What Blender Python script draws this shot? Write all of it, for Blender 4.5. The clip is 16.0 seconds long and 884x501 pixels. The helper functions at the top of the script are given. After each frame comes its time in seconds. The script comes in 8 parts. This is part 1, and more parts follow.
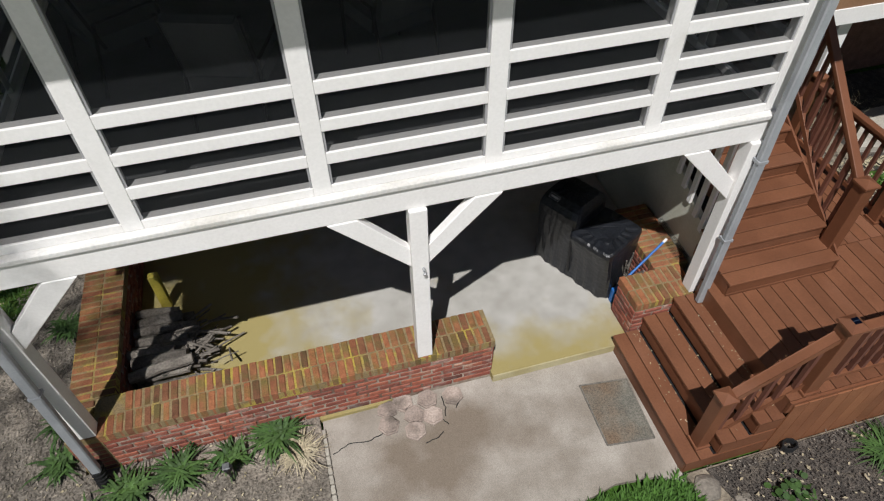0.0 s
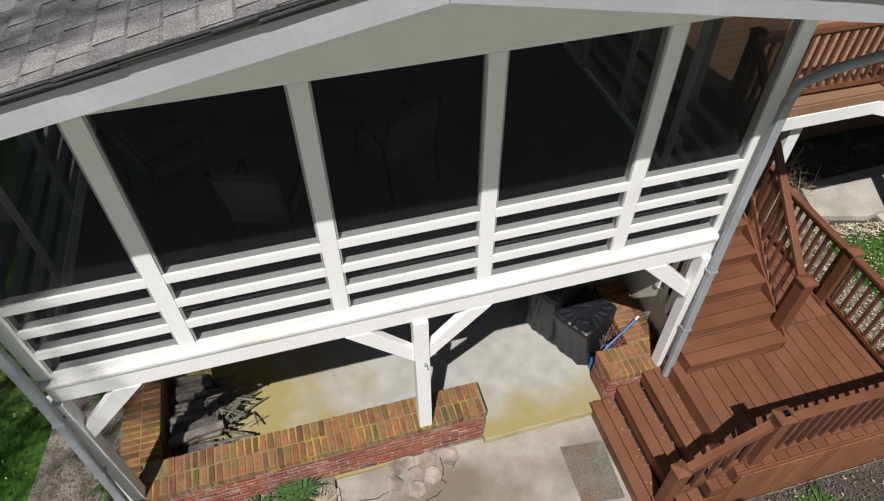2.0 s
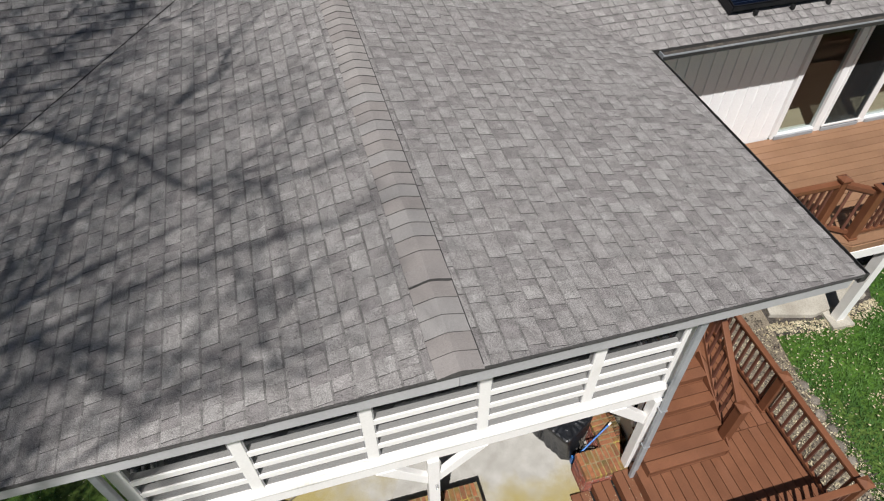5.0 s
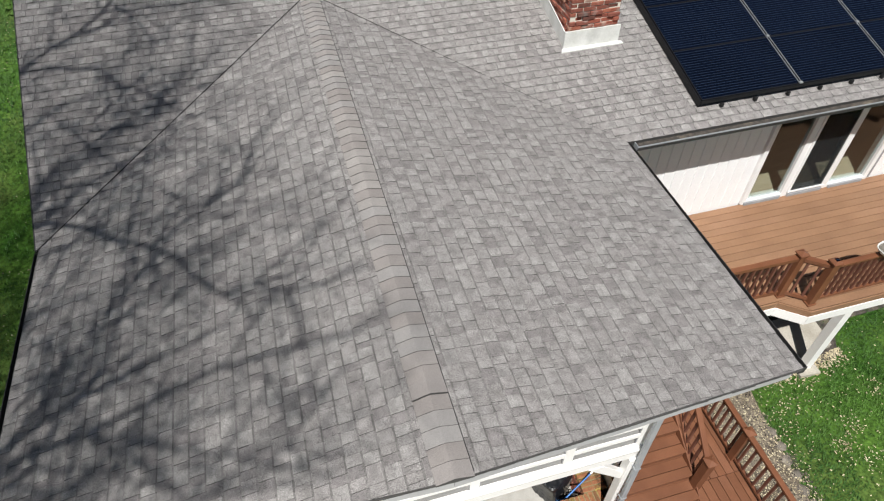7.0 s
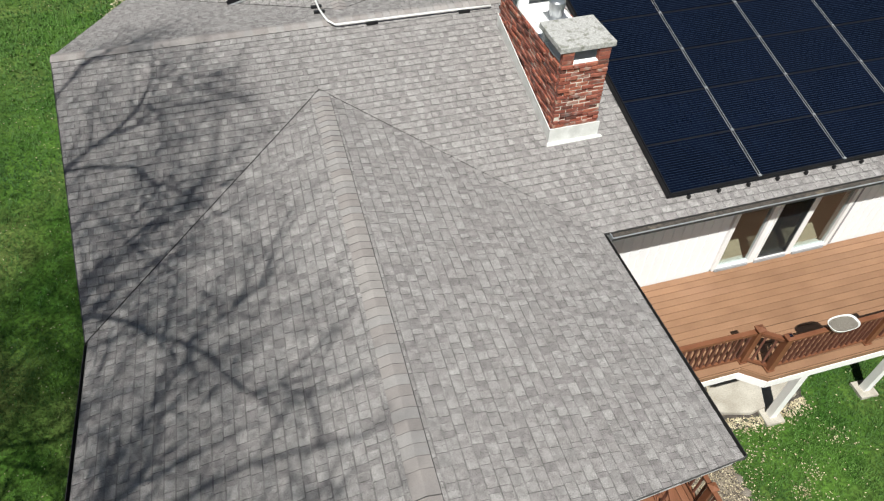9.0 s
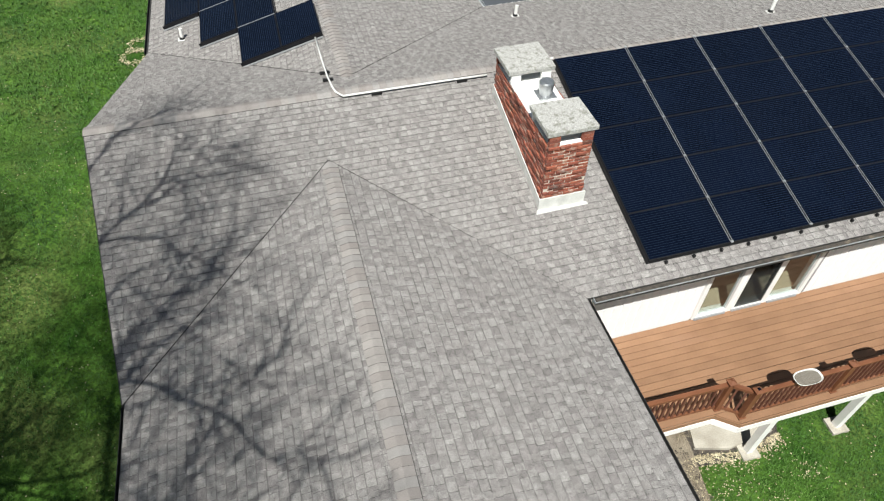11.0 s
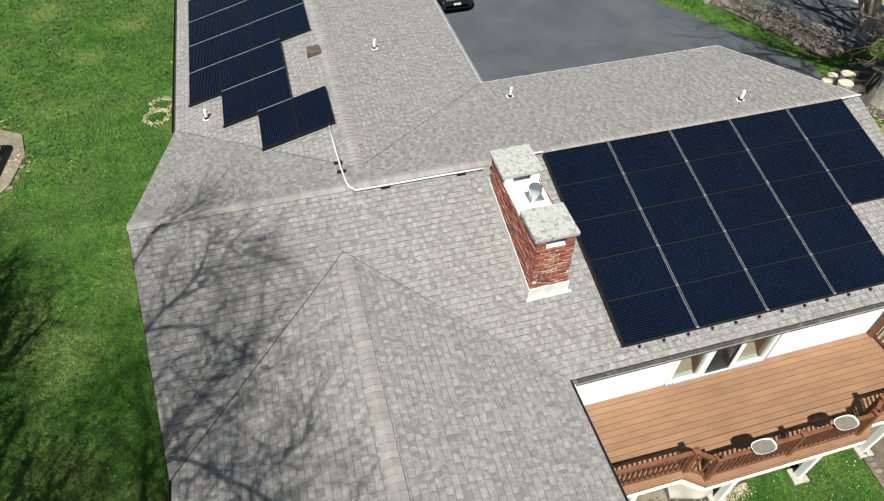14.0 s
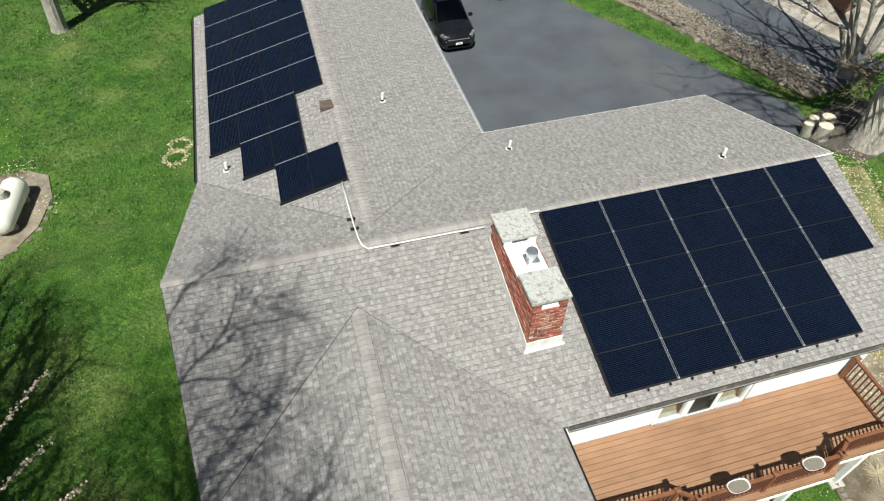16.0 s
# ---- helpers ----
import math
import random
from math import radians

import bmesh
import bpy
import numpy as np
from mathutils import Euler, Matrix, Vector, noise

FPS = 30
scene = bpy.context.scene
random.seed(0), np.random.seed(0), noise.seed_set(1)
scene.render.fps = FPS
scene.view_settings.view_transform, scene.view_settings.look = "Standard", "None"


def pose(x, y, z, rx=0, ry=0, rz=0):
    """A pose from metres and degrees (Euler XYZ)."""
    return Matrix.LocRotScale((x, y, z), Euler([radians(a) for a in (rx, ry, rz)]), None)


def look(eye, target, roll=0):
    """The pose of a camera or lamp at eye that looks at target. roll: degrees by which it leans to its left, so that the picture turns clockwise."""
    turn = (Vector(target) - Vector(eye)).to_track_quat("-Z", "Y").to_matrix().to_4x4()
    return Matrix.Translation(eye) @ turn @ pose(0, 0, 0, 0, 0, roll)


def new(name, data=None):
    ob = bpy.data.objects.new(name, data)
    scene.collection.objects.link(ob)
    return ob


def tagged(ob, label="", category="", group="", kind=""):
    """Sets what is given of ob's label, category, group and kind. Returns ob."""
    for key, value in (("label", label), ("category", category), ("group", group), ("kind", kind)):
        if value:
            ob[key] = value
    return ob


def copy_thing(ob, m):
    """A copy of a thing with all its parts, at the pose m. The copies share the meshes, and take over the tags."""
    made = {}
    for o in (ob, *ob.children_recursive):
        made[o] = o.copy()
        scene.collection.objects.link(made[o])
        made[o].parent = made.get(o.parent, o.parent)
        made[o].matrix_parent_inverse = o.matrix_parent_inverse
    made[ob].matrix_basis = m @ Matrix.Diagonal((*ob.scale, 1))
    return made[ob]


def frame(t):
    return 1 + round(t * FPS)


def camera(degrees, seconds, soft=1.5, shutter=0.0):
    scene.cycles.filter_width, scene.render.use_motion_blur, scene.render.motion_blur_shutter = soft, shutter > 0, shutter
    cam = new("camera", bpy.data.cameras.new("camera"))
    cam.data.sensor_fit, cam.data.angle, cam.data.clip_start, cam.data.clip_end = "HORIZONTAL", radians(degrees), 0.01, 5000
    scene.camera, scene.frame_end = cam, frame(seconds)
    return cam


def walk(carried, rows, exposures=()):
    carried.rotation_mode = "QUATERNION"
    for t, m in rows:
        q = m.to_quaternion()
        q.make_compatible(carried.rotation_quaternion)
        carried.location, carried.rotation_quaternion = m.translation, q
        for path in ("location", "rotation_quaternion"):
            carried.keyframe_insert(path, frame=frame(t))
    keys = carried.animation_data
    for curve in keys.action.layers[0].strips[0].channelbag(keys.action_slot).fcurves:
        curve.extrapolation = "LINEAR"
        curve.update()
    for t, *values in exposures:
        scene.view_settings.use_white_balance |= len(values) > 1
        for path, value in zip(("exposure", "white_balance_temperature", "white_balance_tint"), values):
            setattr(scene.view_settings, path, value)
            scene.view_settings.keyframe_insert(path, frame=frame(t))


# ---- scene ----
# ---- camera ----
cam = camera(69.7, 16.0, soft=1.2)
PATH = [
    (0.0, -0.653, -3.198, 5.546, -15.19, -46.98, -0.78),
    (0.5, -0.636, -3.185, 5.902, -15.09, -46.90, -0.78),
    (1.0, -0.628, -3.171, 6.199, -15.14, -46.99, -0.70),
    (1.5, -0.616, -3.164, 6.511, -15.14, -47.09, -0.69),
    (2.0, -0.619, -3.158, 6.836, -15.16, -47.13, -0.55),
    (2.5, -0.628, -3.150, 7.159, -15.05, -47.21, -0.66),
    (3.0, -0.656, -3.108, 7.572, -14.89, -47.27, -0.78),
    (3.5, -0.673, -3.055, 7.940, -14.87, -47.36, -0.74),
    (4.0, -0.652, -3.022, 8.306, -14.74, -47.51, -0.82),
    (4.5, -0.629, -2.981, 8.787, -14.74, -47.47, -0.88),
    (4.7, -0.623, -2.963, 8.959, -14.87, -47.49, -0.86),
    (6.8, -0.605, -2.887, 10.299, -15.41, -46.93, -0.31),
    (7.0, -0.608, -2.872, 10.441, -15.58, -46.91, -0.18),
    (7.5, -0.586, -2.814, 10.808, -15.68, -46.96, -0.11),
    (8.0, -0.553, -2.767, 11.209, -15.67, -46.99, -0.16),
    (8.5, -0.522, -2.742, 11.633, -15.52, -47.38, -0.05),
    (9.0, -0.522, -2.730, 12.129, -15.64, -47.09, -0.01),
    (11.5, -0.340, -2.527, 14.028, -15.02, -47.67, -0.46),
    (12.0, -0.320, -2.490, 14.401, -15.00, -47.67, -0.47),
    (12.5, -0.322, -2.460, 14.792, -15.05, -47.63, -0.39),
    (13.0, -0.336, -2.437, 15.203, -15.12, -47.62, -0.32),
    (13.5, -0.340, -2.416, 15.614, -15.16, -47.61, -0.25),
    (14.0, -0.366, -2.379, 16.045, -15.22, -47.58, -0.21),
    (14.5, -0.406, -2.346, 16.468, -15.24, -47.63, -0.18),
    (15.0, -0.436, -2.341, 16.976, -15.20, -47.63, -0.17),
    (15.5, -0.476, -2.324, 17.509, -15.30, -47.54, -0.09),
    (16.0, -0.491, -2.276, 17.943, -15.37, -47.62, -0.02),
]
walk(cam, [(t, pose(x, y, z, 90 + pitch, 0, yaw) @ pose(0, 0, 0, 0, 0, roll)) for t, x, y, z, yaw, pitch, roll in PATH],
     exposures=((0.0, -0.22, 6350, 10), (2.5, -0.02, 6400, 10), (4.5, 0.04, 6450, 10), (8.0, 0.34, 6500, 7), (12.0, 0.48, 6550, 4), (16.0, 0.58, 6600, 2)))

# ---- world and sun ----
SUN = Vector((-0.215, -0.468, 0.857)).normalized()
world = bpy.data.worlds.new("sky")
scene.world = world
world.use_nodes = True
wn = world.node_tree.nodes
sky = wn.new("ShaderNodeTexSky")
sky.sky_type, sky.sun_disc = "NISHITA", False
sky.sun_elevation = math.asin(SUN.z)
sky.sun_rotation = math.atan2(SUN.x, SUN.y)
world.node_tree.links.new(sky.outputs[0], wn["Background"].inputs[0])
wn["Background"].inputs[1].default_value = 0.034
sun = new("sun", bpy.data.lights.new("sun", "SUN"))
sun.data.energy, sun.data.angle, sun.data.color = 5.0, radians(0.53), (1.0, 0.972, 0.935)
sun.matrix_world = look(SUN * 60, (0, 0, 0))

# ---- materials ----
def surface(name, a, b, scale=6.0, rough=0.7, bump=0.15, fine=60.0, metal=0.0, c=None, big=0.7, rnd=0.0, island=False, stretch=(1, 1, 1), spec=0.5, fine_mix=0.35, bdist=0.01):
    """A weathered surface: two base colours mixed by broad stains and fine grain, a third in patches, and a fine relief."""
    m = bpy.data.materials.new(name)
    m.use_nodes = True
    n, l = m.node_tree.nodes, m.node_tree.links
    bs = n["Principled BSDF"]
    tc, mp = n.new("ShaderNodeTexCoord"), n.new("ShaderNodeMapping")
    mp.inputs["Scale"].default_value = stretch
    info = n.new("ShaderNodeObjectInfo")
    off = n.new("ShaderNodeVectorMath")
    off.operation = "MULTIPLY_ADD"
    off.inputs[1].default_value = (37.0, 17.0, 53.0)
    l.new(info.outputs["Random"], off.inputs[0])
    l.new(tc.outputs["Object"], off.inputs[2])
    l.new(off.outputs[0], mp.inputs["Vector"])
    n1, n2 = n.new("ShaderNodeTexNoise"), n.new("ShaderNodeTexNoise")
    n1.inputs["Scale"].default_value, n1.inputs["Detail"].default_value = scale, 6
    n2.inputs["Scale"].default_value, n2.inputs["Detail"].default_value = fine, 3
    l.new(mp.outputs[0], n1.inputs["Vector"])
    l.new(mp.outputs[0], n2.inputs["Vector"])
    r1 = n.new("ShaderNodeValToRGB")
    r1.color_ramp.elements[0].position, r1.color_ramp.elements[1].position = 0.5 - big / 4, 0.5 + big / 4
    r1.color_ramp.elements[0].color, r1.color_ramp.elements[1].color = (*a, 1), (*b, 1)
    l.new(n1.outputs["Fac"], r1.inputs[0])
    col = r1.outputs[0]
    if c:
        n3 = n.new("ShaderNodeTexNoise")
        n3.inputs["Scale"].default_value, n3.inputs["Detail"].default_value = scale * 0.37, 8
        l.new(mp.outputs[0], n3.inputs["Vector"])
        r3 = n.new("ShaderNodeValToRGB")
        r3.color_ramp.elements[0].position, r3.color_ramp.elements[1].position = c[1], c[2]
        l.new(n3.outputs["Fac"], r3.inputs[0])
        mx = n.new("ShaderNodeMix")
        mx.data_type = "RGBA"
        l.new(r3.outputs[0], mx.inputs[0])
        l.new(col, mx.inputs[6])
        mx.inputs[7].default_value = (*c[0], 1)
        col = mx.outputs[2]
    g = n.new("ShaderNodeHueSaturation")
    l.new(col, g.inputs["Color"])
    v = n.new("ShaderNodeMapRange")
    v.inputs[1].default_value, v.inputs[2].default_value = 0.25, 0.75
    v.inputs[3].default_value, v.inputs[4].default_value = 1 - fine_mix, 1 + fine_mix
    l.new(n2.outputs["Fac"], v.inputs[0])
    val = v.outputs[0]
    if rnd:
        src = info.outputs["Random"]
        if island:
            src = n.new("ShaderNodeNewGeometry").outputs["Random Per Island"]
        w = n.new("ShaderNodeMapRange")
        w.inputs[3].default_value, w.inputs[4].default_value = 1 - rnd, 1 + rnd
        l.new(src, w.inputs[0])
        mu = n.new("ShaderNodeMath")
        mu.operation = "MULTIPLY"
        l.new(val, mu.inputs[0])
        l.new(w.outputs[0], mu.inputs[1])
        val = mu.outputs[0]
    l.new(val, g.inputs["Value"])
    l.new(g.outputs[0], bs.inputs["Base Color"])
    bs.inputs["Roughness"].default_value, bs.inputs["Metallic"].default_value = rough, metal
    bs.inputs["Specular IOR Level"].default_value = spec
    if bump:
        bu = n.new("ShaderNodeBump")
        bu.inputs["Strength"].default_value, bu.inputs["Distance"].default_value = bump, bdist
        l.new(n2.outputs["Fac"], bu.inputs["Height"])
        l.new(bu.outputs[0], bs.inputs["Normal"])
    return m


def recolour(m, stops, island=False, sat=None):
    """Adds to a surface a piece-by-piece choice of base colour."""
    n, l = m.node_tree.nodes, m.node_tree.links
    hs = next(x for x in n if x.bl_idname == "ShaderNodeHueSaturation")
    src = n.new("ShaderNodeNewGeometry").outputs["Random Per Island"] if island else n.new("ShaderNodeObjectInfo").outputs["Random"]
    ramp = n.new("ShaderNodeValToRGB")
    ramp.color_ramp.interpolation = "CONSTANT"
    for i, (p, col) in enumerate(stops):
        e = ramp.color_ramp.elements[i] if i < 2 else ramp.color_ramp.elements.new(p)
        e.position, e.color = p, (*col, 1)
    l.new(src, ramp.inputs[0])
    mx = n.new("ShaderNodeMix")
    mx.data_type, mx.blend_type = "RGBA", "MULTIPLY"
    mx.inputs[0].default_value = 1.0
    old = hs.inputs["Color"].links[0].from_socket
    l.new(old, mx.inputs[6])
    l.new(ramp.outputs[0], mx.inputs[7])
    l.new(mx.outputs[2], hs.inputs["Color"])
    return m


WHITE = surface("painted_wood_white", (0.87, 0.85, 0.83), (0.90, 0.885, 0.87), 3, 0.5, 0.08, 45, fine_mix=0.04, c=((0.68, 0.66, 0.60), 0.64, 0.84))
SILLW = surface("weathered_sill_paint", (0.66, 0.645, 0.62), (0.78, 0.765, 0.745), 4, 0.6, 0.15, 45, fine_mix=0.10, c=((0.52, 0.50, 0.45), 0.56, 0.78))
TRIM = surface("painted_wood_cream", (0.60, 0.60, 0.50), (0.70, 0.69, 0.60), 3, 0.6, 0.08, 45, fine_mix=0.06)
WHITE2 = surface("white_siding_paint", (0.86, 0.865, 0.875), (0.90, 0.905, 0.91), 2, 0.6, 0.05, 50, fine_mix=0.04)
VINYL = surface("white_vinyl", (0.80, 0.80, 0.80), (0.86, 0.86, 0.86), 2, 0.35, 0.0, 50, fine_mix=0.03)
FASCIA = surface("fascia_paint_grey", (0.40, 0.395, 0.41), (0.47, 0.465, 0.48), 2, 0.6, 0.05, 40, fine_mix=0.06)
GUTTER = surface("painted_metal_grey", (0.27, 0.285, 0.305), (0.35, 0.365, 0.385), 4, 0.45, 0.03, 60, fine_mix=0.06)
DARKMETAL = surface("drip_edge_dark", (0.022, 0.021, 0.022), (0.040, 0.038, 0.038), 5, 0.6, 0.05, 60)
# black plastic parts, and voids filled black for their shade
BLACK = surface("black_plastic_and_void", (0.009, 0.009, 0.010), (0.016, 0.016, 0.017), 5, 0.55, 0.05, 80, spec=0.3)
STEEL = surface("galvanised_steel", (0.42, 0.435, 0.45), (0.55, 0.565, 0.58), 9, 0.32, 0.03, 70, metal=0.8, fine_mix=0.08)
PVC = surface("white_pvc_pipe", (0.70, 0.70, 0.68), (0.80, 0.79, 0.77), 4, 0.5, 0.02, 60, fine_mix=0.06)
FLASH = surface("pale_flashing", (0.58, 0.58, 0.55), (0.72, 0.72, 0.70), 5, 0.5, 0.05, 50, fine_mix=0.1, c=((0.42, 0.42, 0.40), 0.55, 0.75))
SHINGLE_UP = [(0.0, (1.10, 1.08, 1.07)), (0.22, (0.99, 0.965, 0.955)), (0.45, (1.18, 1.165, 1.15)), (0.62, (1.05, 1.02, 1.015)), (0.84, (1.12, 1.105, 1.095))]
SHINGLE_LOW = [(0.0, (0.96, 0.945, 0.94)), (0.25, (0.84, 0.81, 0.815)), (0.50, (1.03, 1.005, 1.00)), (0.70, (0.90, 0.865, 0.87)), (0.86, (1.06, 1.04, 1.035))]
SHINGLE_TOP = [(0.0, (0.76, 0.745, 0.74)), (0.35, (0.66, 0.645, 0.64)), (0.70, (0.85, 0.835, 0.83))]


def shingle(name, stops, island):
    return recolour(surface(name, (0.198, 0.191, 0.188), (0.290, 0.281, 0.276), 11.0, 0.93, 0.8, 170, fine_mix=0.80, spec=0.2, bdist=0.004), stops, island)


# laminated tabs: the raised ones pale, the recessed ones darker; course shade lines are painted as a dark band along
# the top
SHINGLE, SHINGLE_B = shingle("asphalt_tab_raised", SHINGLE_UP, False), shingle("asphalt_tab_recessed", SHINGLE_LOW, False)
SHINGLE_C, SHINGLES_C = shingle("asphalt_tab_shade_band", SHINGLE_TOP, False), shingle("asphalt_field_shade_band", SHINGLE_TOP, True)
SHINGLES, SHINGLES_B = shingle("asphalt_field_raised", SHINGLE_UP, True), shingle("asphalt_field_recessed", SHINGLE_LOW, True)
FRAMEG = surface("grey_screen_frame", (0.30, 0.30, 0.31), (0.37, 0.37, 0.38), 4, 0.6, 0.0, 50, fine_mix=0.05)
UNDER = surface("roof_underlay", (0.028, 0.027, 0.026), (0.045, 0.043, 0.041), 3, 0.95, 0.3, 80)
SOFFIT = surface("soffit_boards", (0.50, 0.50, 0.46), (0.60, 0.60, 0.55), 3, 0.7, 0.05, 30, fine_mix=0.06)
DECK = surface("composite_deck_brown", (0.225, 0.122, 0.068), (0.275, 0.153, 0.086), 1.6, 0.62, 0.25, 55, fine_mix=0.10, rnd=0.07, stretch=(1, 1, 1), c=((0.32, 0.18, 0.11), 0.58, 0.85))
DECK2 = surface("composite_landing_redbrown", (0.140, 0.053, 0.024), (0.188, 0.075, 0.036), 2.2, 0.6, 0.25, 60, fine_mix=0.14, rnd=0.09, c=((0.205, 0.092, 0.053), 0.58, 0.80))
RAIL = surface("composite_rail_redbrown", (0.148, 0.055, 0.026), (0.196, 0.077, 0.037), 2.5, 0.5, 0.12, 60, fine_mix=0.08, c=((0.26, 0.125, 0.08), 0.6, 0.85))
BALU = surface("baluster_dark_redbrown", (0.12, 0.046, 0.032), (0.16, 0.064, 0.042), 3, 0.5, 0.1, 60, fine_mix=0.1)
BRICK = recolour(surface("brick_red", (0.225, 0.068, 0.044), (0.315, 0.110, 0.074), 18, 0.9, 0.5, 120, fine_mix=0.34, bdist=0.006, c=((0.40, 0.33, 0.28), 0.56, 0.76)), [(0.0, (1, 1, 1)), (0.25, (0.75, 0.72, 0.75)), (0.45, (1.15, 1.1, 1.0)), (0.7, (0.9, 0.8, 0.8)), (0.85, (0.45, 0.5, 0.55)), (0.92, (1.05, 0.9, 0.85))])
BRICKM = recolour(surface("brick_mossy", (0.225, 0.084, 0.040), (0.325, 0.136, 0.066), 14, 0.92, 0.5, 110, fine_mix=0.36, bdist=0.006, c=((0.175, 0.125, 0.040), 0.47, 0.66)), [(0.0, (1, 1, 1)), (0.2, (0.70, 0.72, 0.74)), (0.38, (1.10, 1.04, 0.95)), (0.58, (0.86, 0.80, 0.78)), (0.72, (0.52, 0.56, 0.58)), (0.84, (0.95, 0.98, 0.90))])
BRICKC = recolour(surface("brick_chimney_pale_red", (0.285, 0.112, 0.076), (0.40, 0.178, 0.128), 16, 0.9, 0.5, 120, fine_mix=0.38, bdist=0.006, c=((0.50, 0.41, 0.34), 0.54, 0.76)), [(0.0, (1, 1, 1)), (0.3, (0.85, 0.80, 0.80)), (0.5, (1.12, 1.08, 1.02)), (0.75, (0.92, 0.85, 0.84)), (0.92, (0.65, 0.68, 0.70))])
BRICKF = recolour(surface("brick_red_field", (0.255, 0.092, 0.062), (0.345, 0.138, 0.095), 18, 0.9, 0.5, 120, fine_mix=0.25, bdist=0.006), [(0.0, (1, 1, 1)), (0.25, (0.8, 0.75, 0.75)), (0.45, (1.12, 1.1, 1.0)), (0.7, (0.9, 0.8, 0.8)), (0.9, (0.5, 0.55, 0.55))], True)
MORTAR = surface("mortar_pale", (0.42, 0.36, 0.29), (0.55, 0.49, 0.41), 14, 0.95, 0.4, 90, fine_mix=0.15)
MORTARW = surface("mortar_weathered_wall", (0.29, 0.235, 0.185), (0.42, 0.355, 0.29), 11, 0.95, 0.5, 90, fine_mix=0.3, c=((0.16, 0.10, 0.07), 0.5, 0.64))
MORTARC = surface("mortar_chimney_white", (0.58, 0.53, 0.45), (0.70, 0.65, 0.57), 14, 0.95, 0.4, 90, fine_mix=0.15)
MORTARM = surface("mortar_mossy_yellow", (0.20, 0.145, 0.07), (0.27, 0.20, 0.105), 9, 0.95, 0.5, 70, fine_mix=0.35, c=((0.38, 0.285, 0.055), 0.50, 0.62))
CONC = surface("concrete_walk", (0.26, 0.228, 0.192), (0.415, 0.378, 0.335), 2.3, 0.92, 0.4, 140, fine_mix=0.24, c=((0.205, 0.168, 0.132), 0.50, 0.64), spec=0.2, bdist=0.005)
PATIO = surface("concrete_patio_algae", (0.36, 0.345, 0.315), (0.46, 0.445, 0.415), 5.0, 0.9, 0.4, 150, fine_mix=0.30, spec=0.2)


def algae(m):
    """Yellow-green growth that thickens towards the damp front and west edges of the slab."""
    n, l = m.node_tree.nodes, m.node_tree.links
    hs = next(x for x in n if x.bl_idname == "ShaderNodeHueSaturation")
    tc, sx = n.new("ShaderNodeTexCoord"), n.new("ShaderNodeSeparateXYZ")
    l.new(tc.outputs["Object"], sx.inputs[0])
    masks = []
    for axis, a, b in (("Y", 0.75, -0.10), ("X", -0.15, -1.9)):
        mr = n.new("ShaderNodeMapRange")
        mr.inputs[1].default_value, mr.inputs[2].default_value = a, b
        l.new(sx.outputs[axis], mr.inputs[0])
        masks.append(mr.outputs[0])
    mxm, no, ad, rp = n.new("ShaderNodeMath"), n.new("ShaderNodeTexNoise"), n.new("ShaderNodeMath"), n.new("ShaderNodeMapRange")
    mxm.operation, ad.operation = "MAXIMUM", "MULTIPLY_ADD"
    no.inputs["Scale"].default_value, no.inputs["Detail"].default_value = 2.6, 9
    l.new(tc.outputs["Object"], no.inputs["Vector"])
    l.new(masks[0], mxm.inputs[0])
    l.new(masks[1], mxm.inputs[1])
    l.new(no.outputs["Fac"], ad.inputs[0])
    ad.inputs[1].default_value = 1.6
    l.new(mxm.outputs[0], ad.inputs[2])
    rp.inputs[1].default_value, rp.inputs[2].default_value = 0.95, 1.65
    l.new(ad.outputs[0], rp.inputs[0])
    mx = n.new("ShaderNodeMix")
    mx.data_type = "RGBA"
    l.new(rp.outputs[0], mx.inputs[0])
    l.new(hs.inputs["Color"].links[0].from_socket, mx.inputs[6])
    mx.inputs[7].default_value = (0.345, 0.285, 0.120, 1)
    l.new(mx.outputs[2], hs.inputs["Color"])


algae(PATIO)
SLABEDGE = surface("concrete_edge_algae", (0.37, 0.315, 0.16), (0.47, 0.42, 0.26), 3.0, 0.9, 0.3, 90, fine_mix=0.15)
CAPCONC = surface("chimney_cap_lichen", (0.33, 0.325, 0.31), (0.46, 0.455, 0.44), 30, 0.93, 0.5, 110, fine_mix=0.5, c=((0.22, 0.22, 0.19), 0.52, 0.66))
ASPH = surface("driveway_asphalt", (0.055, 0.061, 0.072), (0.078, 0.086, 0.100), 0.55, 0.8, 0.25, 120, fine_mix=0.15, c=((0.088, 0.090, 0.095), 0.55, 0.72), spec=0.4)
GRASSG = surface("lawn_soil_grass", (0.020, 0.060, 0.007), (0.070, 0.140, 0.022), 1.3, 0.95, 0.8, 15, fine_mix=0.70, c=((0.102, 0.136, 0.038), 0.48, 0.70), spec=0.15, bdist=0.03)
MULCH = surface("dark_mulch", (0.050, 0.043, 0.038), (0.115, 0.098, 0.082), 12, 0.95, 0.9, 75, fine_mix=0.75, c=((0.20, 0.165, 0.125), 0.56, 0.70), bdist=0.03)
BEDSOIL = surface("bed_soil_grey", (0.125, 0.108, 0.088), (0.225, 0.198, 0.165), 7, 0.95, 0.9, 45, fine_mix=0.55, c=((0.29, 0.25, 0.205), 0.47, 0.60), bdist=0.03)
BEDBITS = surface("dry_bed_bits", (0.10, 0.085, 0.068), (0.27, 0.235, 0.19), 8, 0.95, 0.2, 60, fine_mix=0.3, rnd=0.5, island=True)
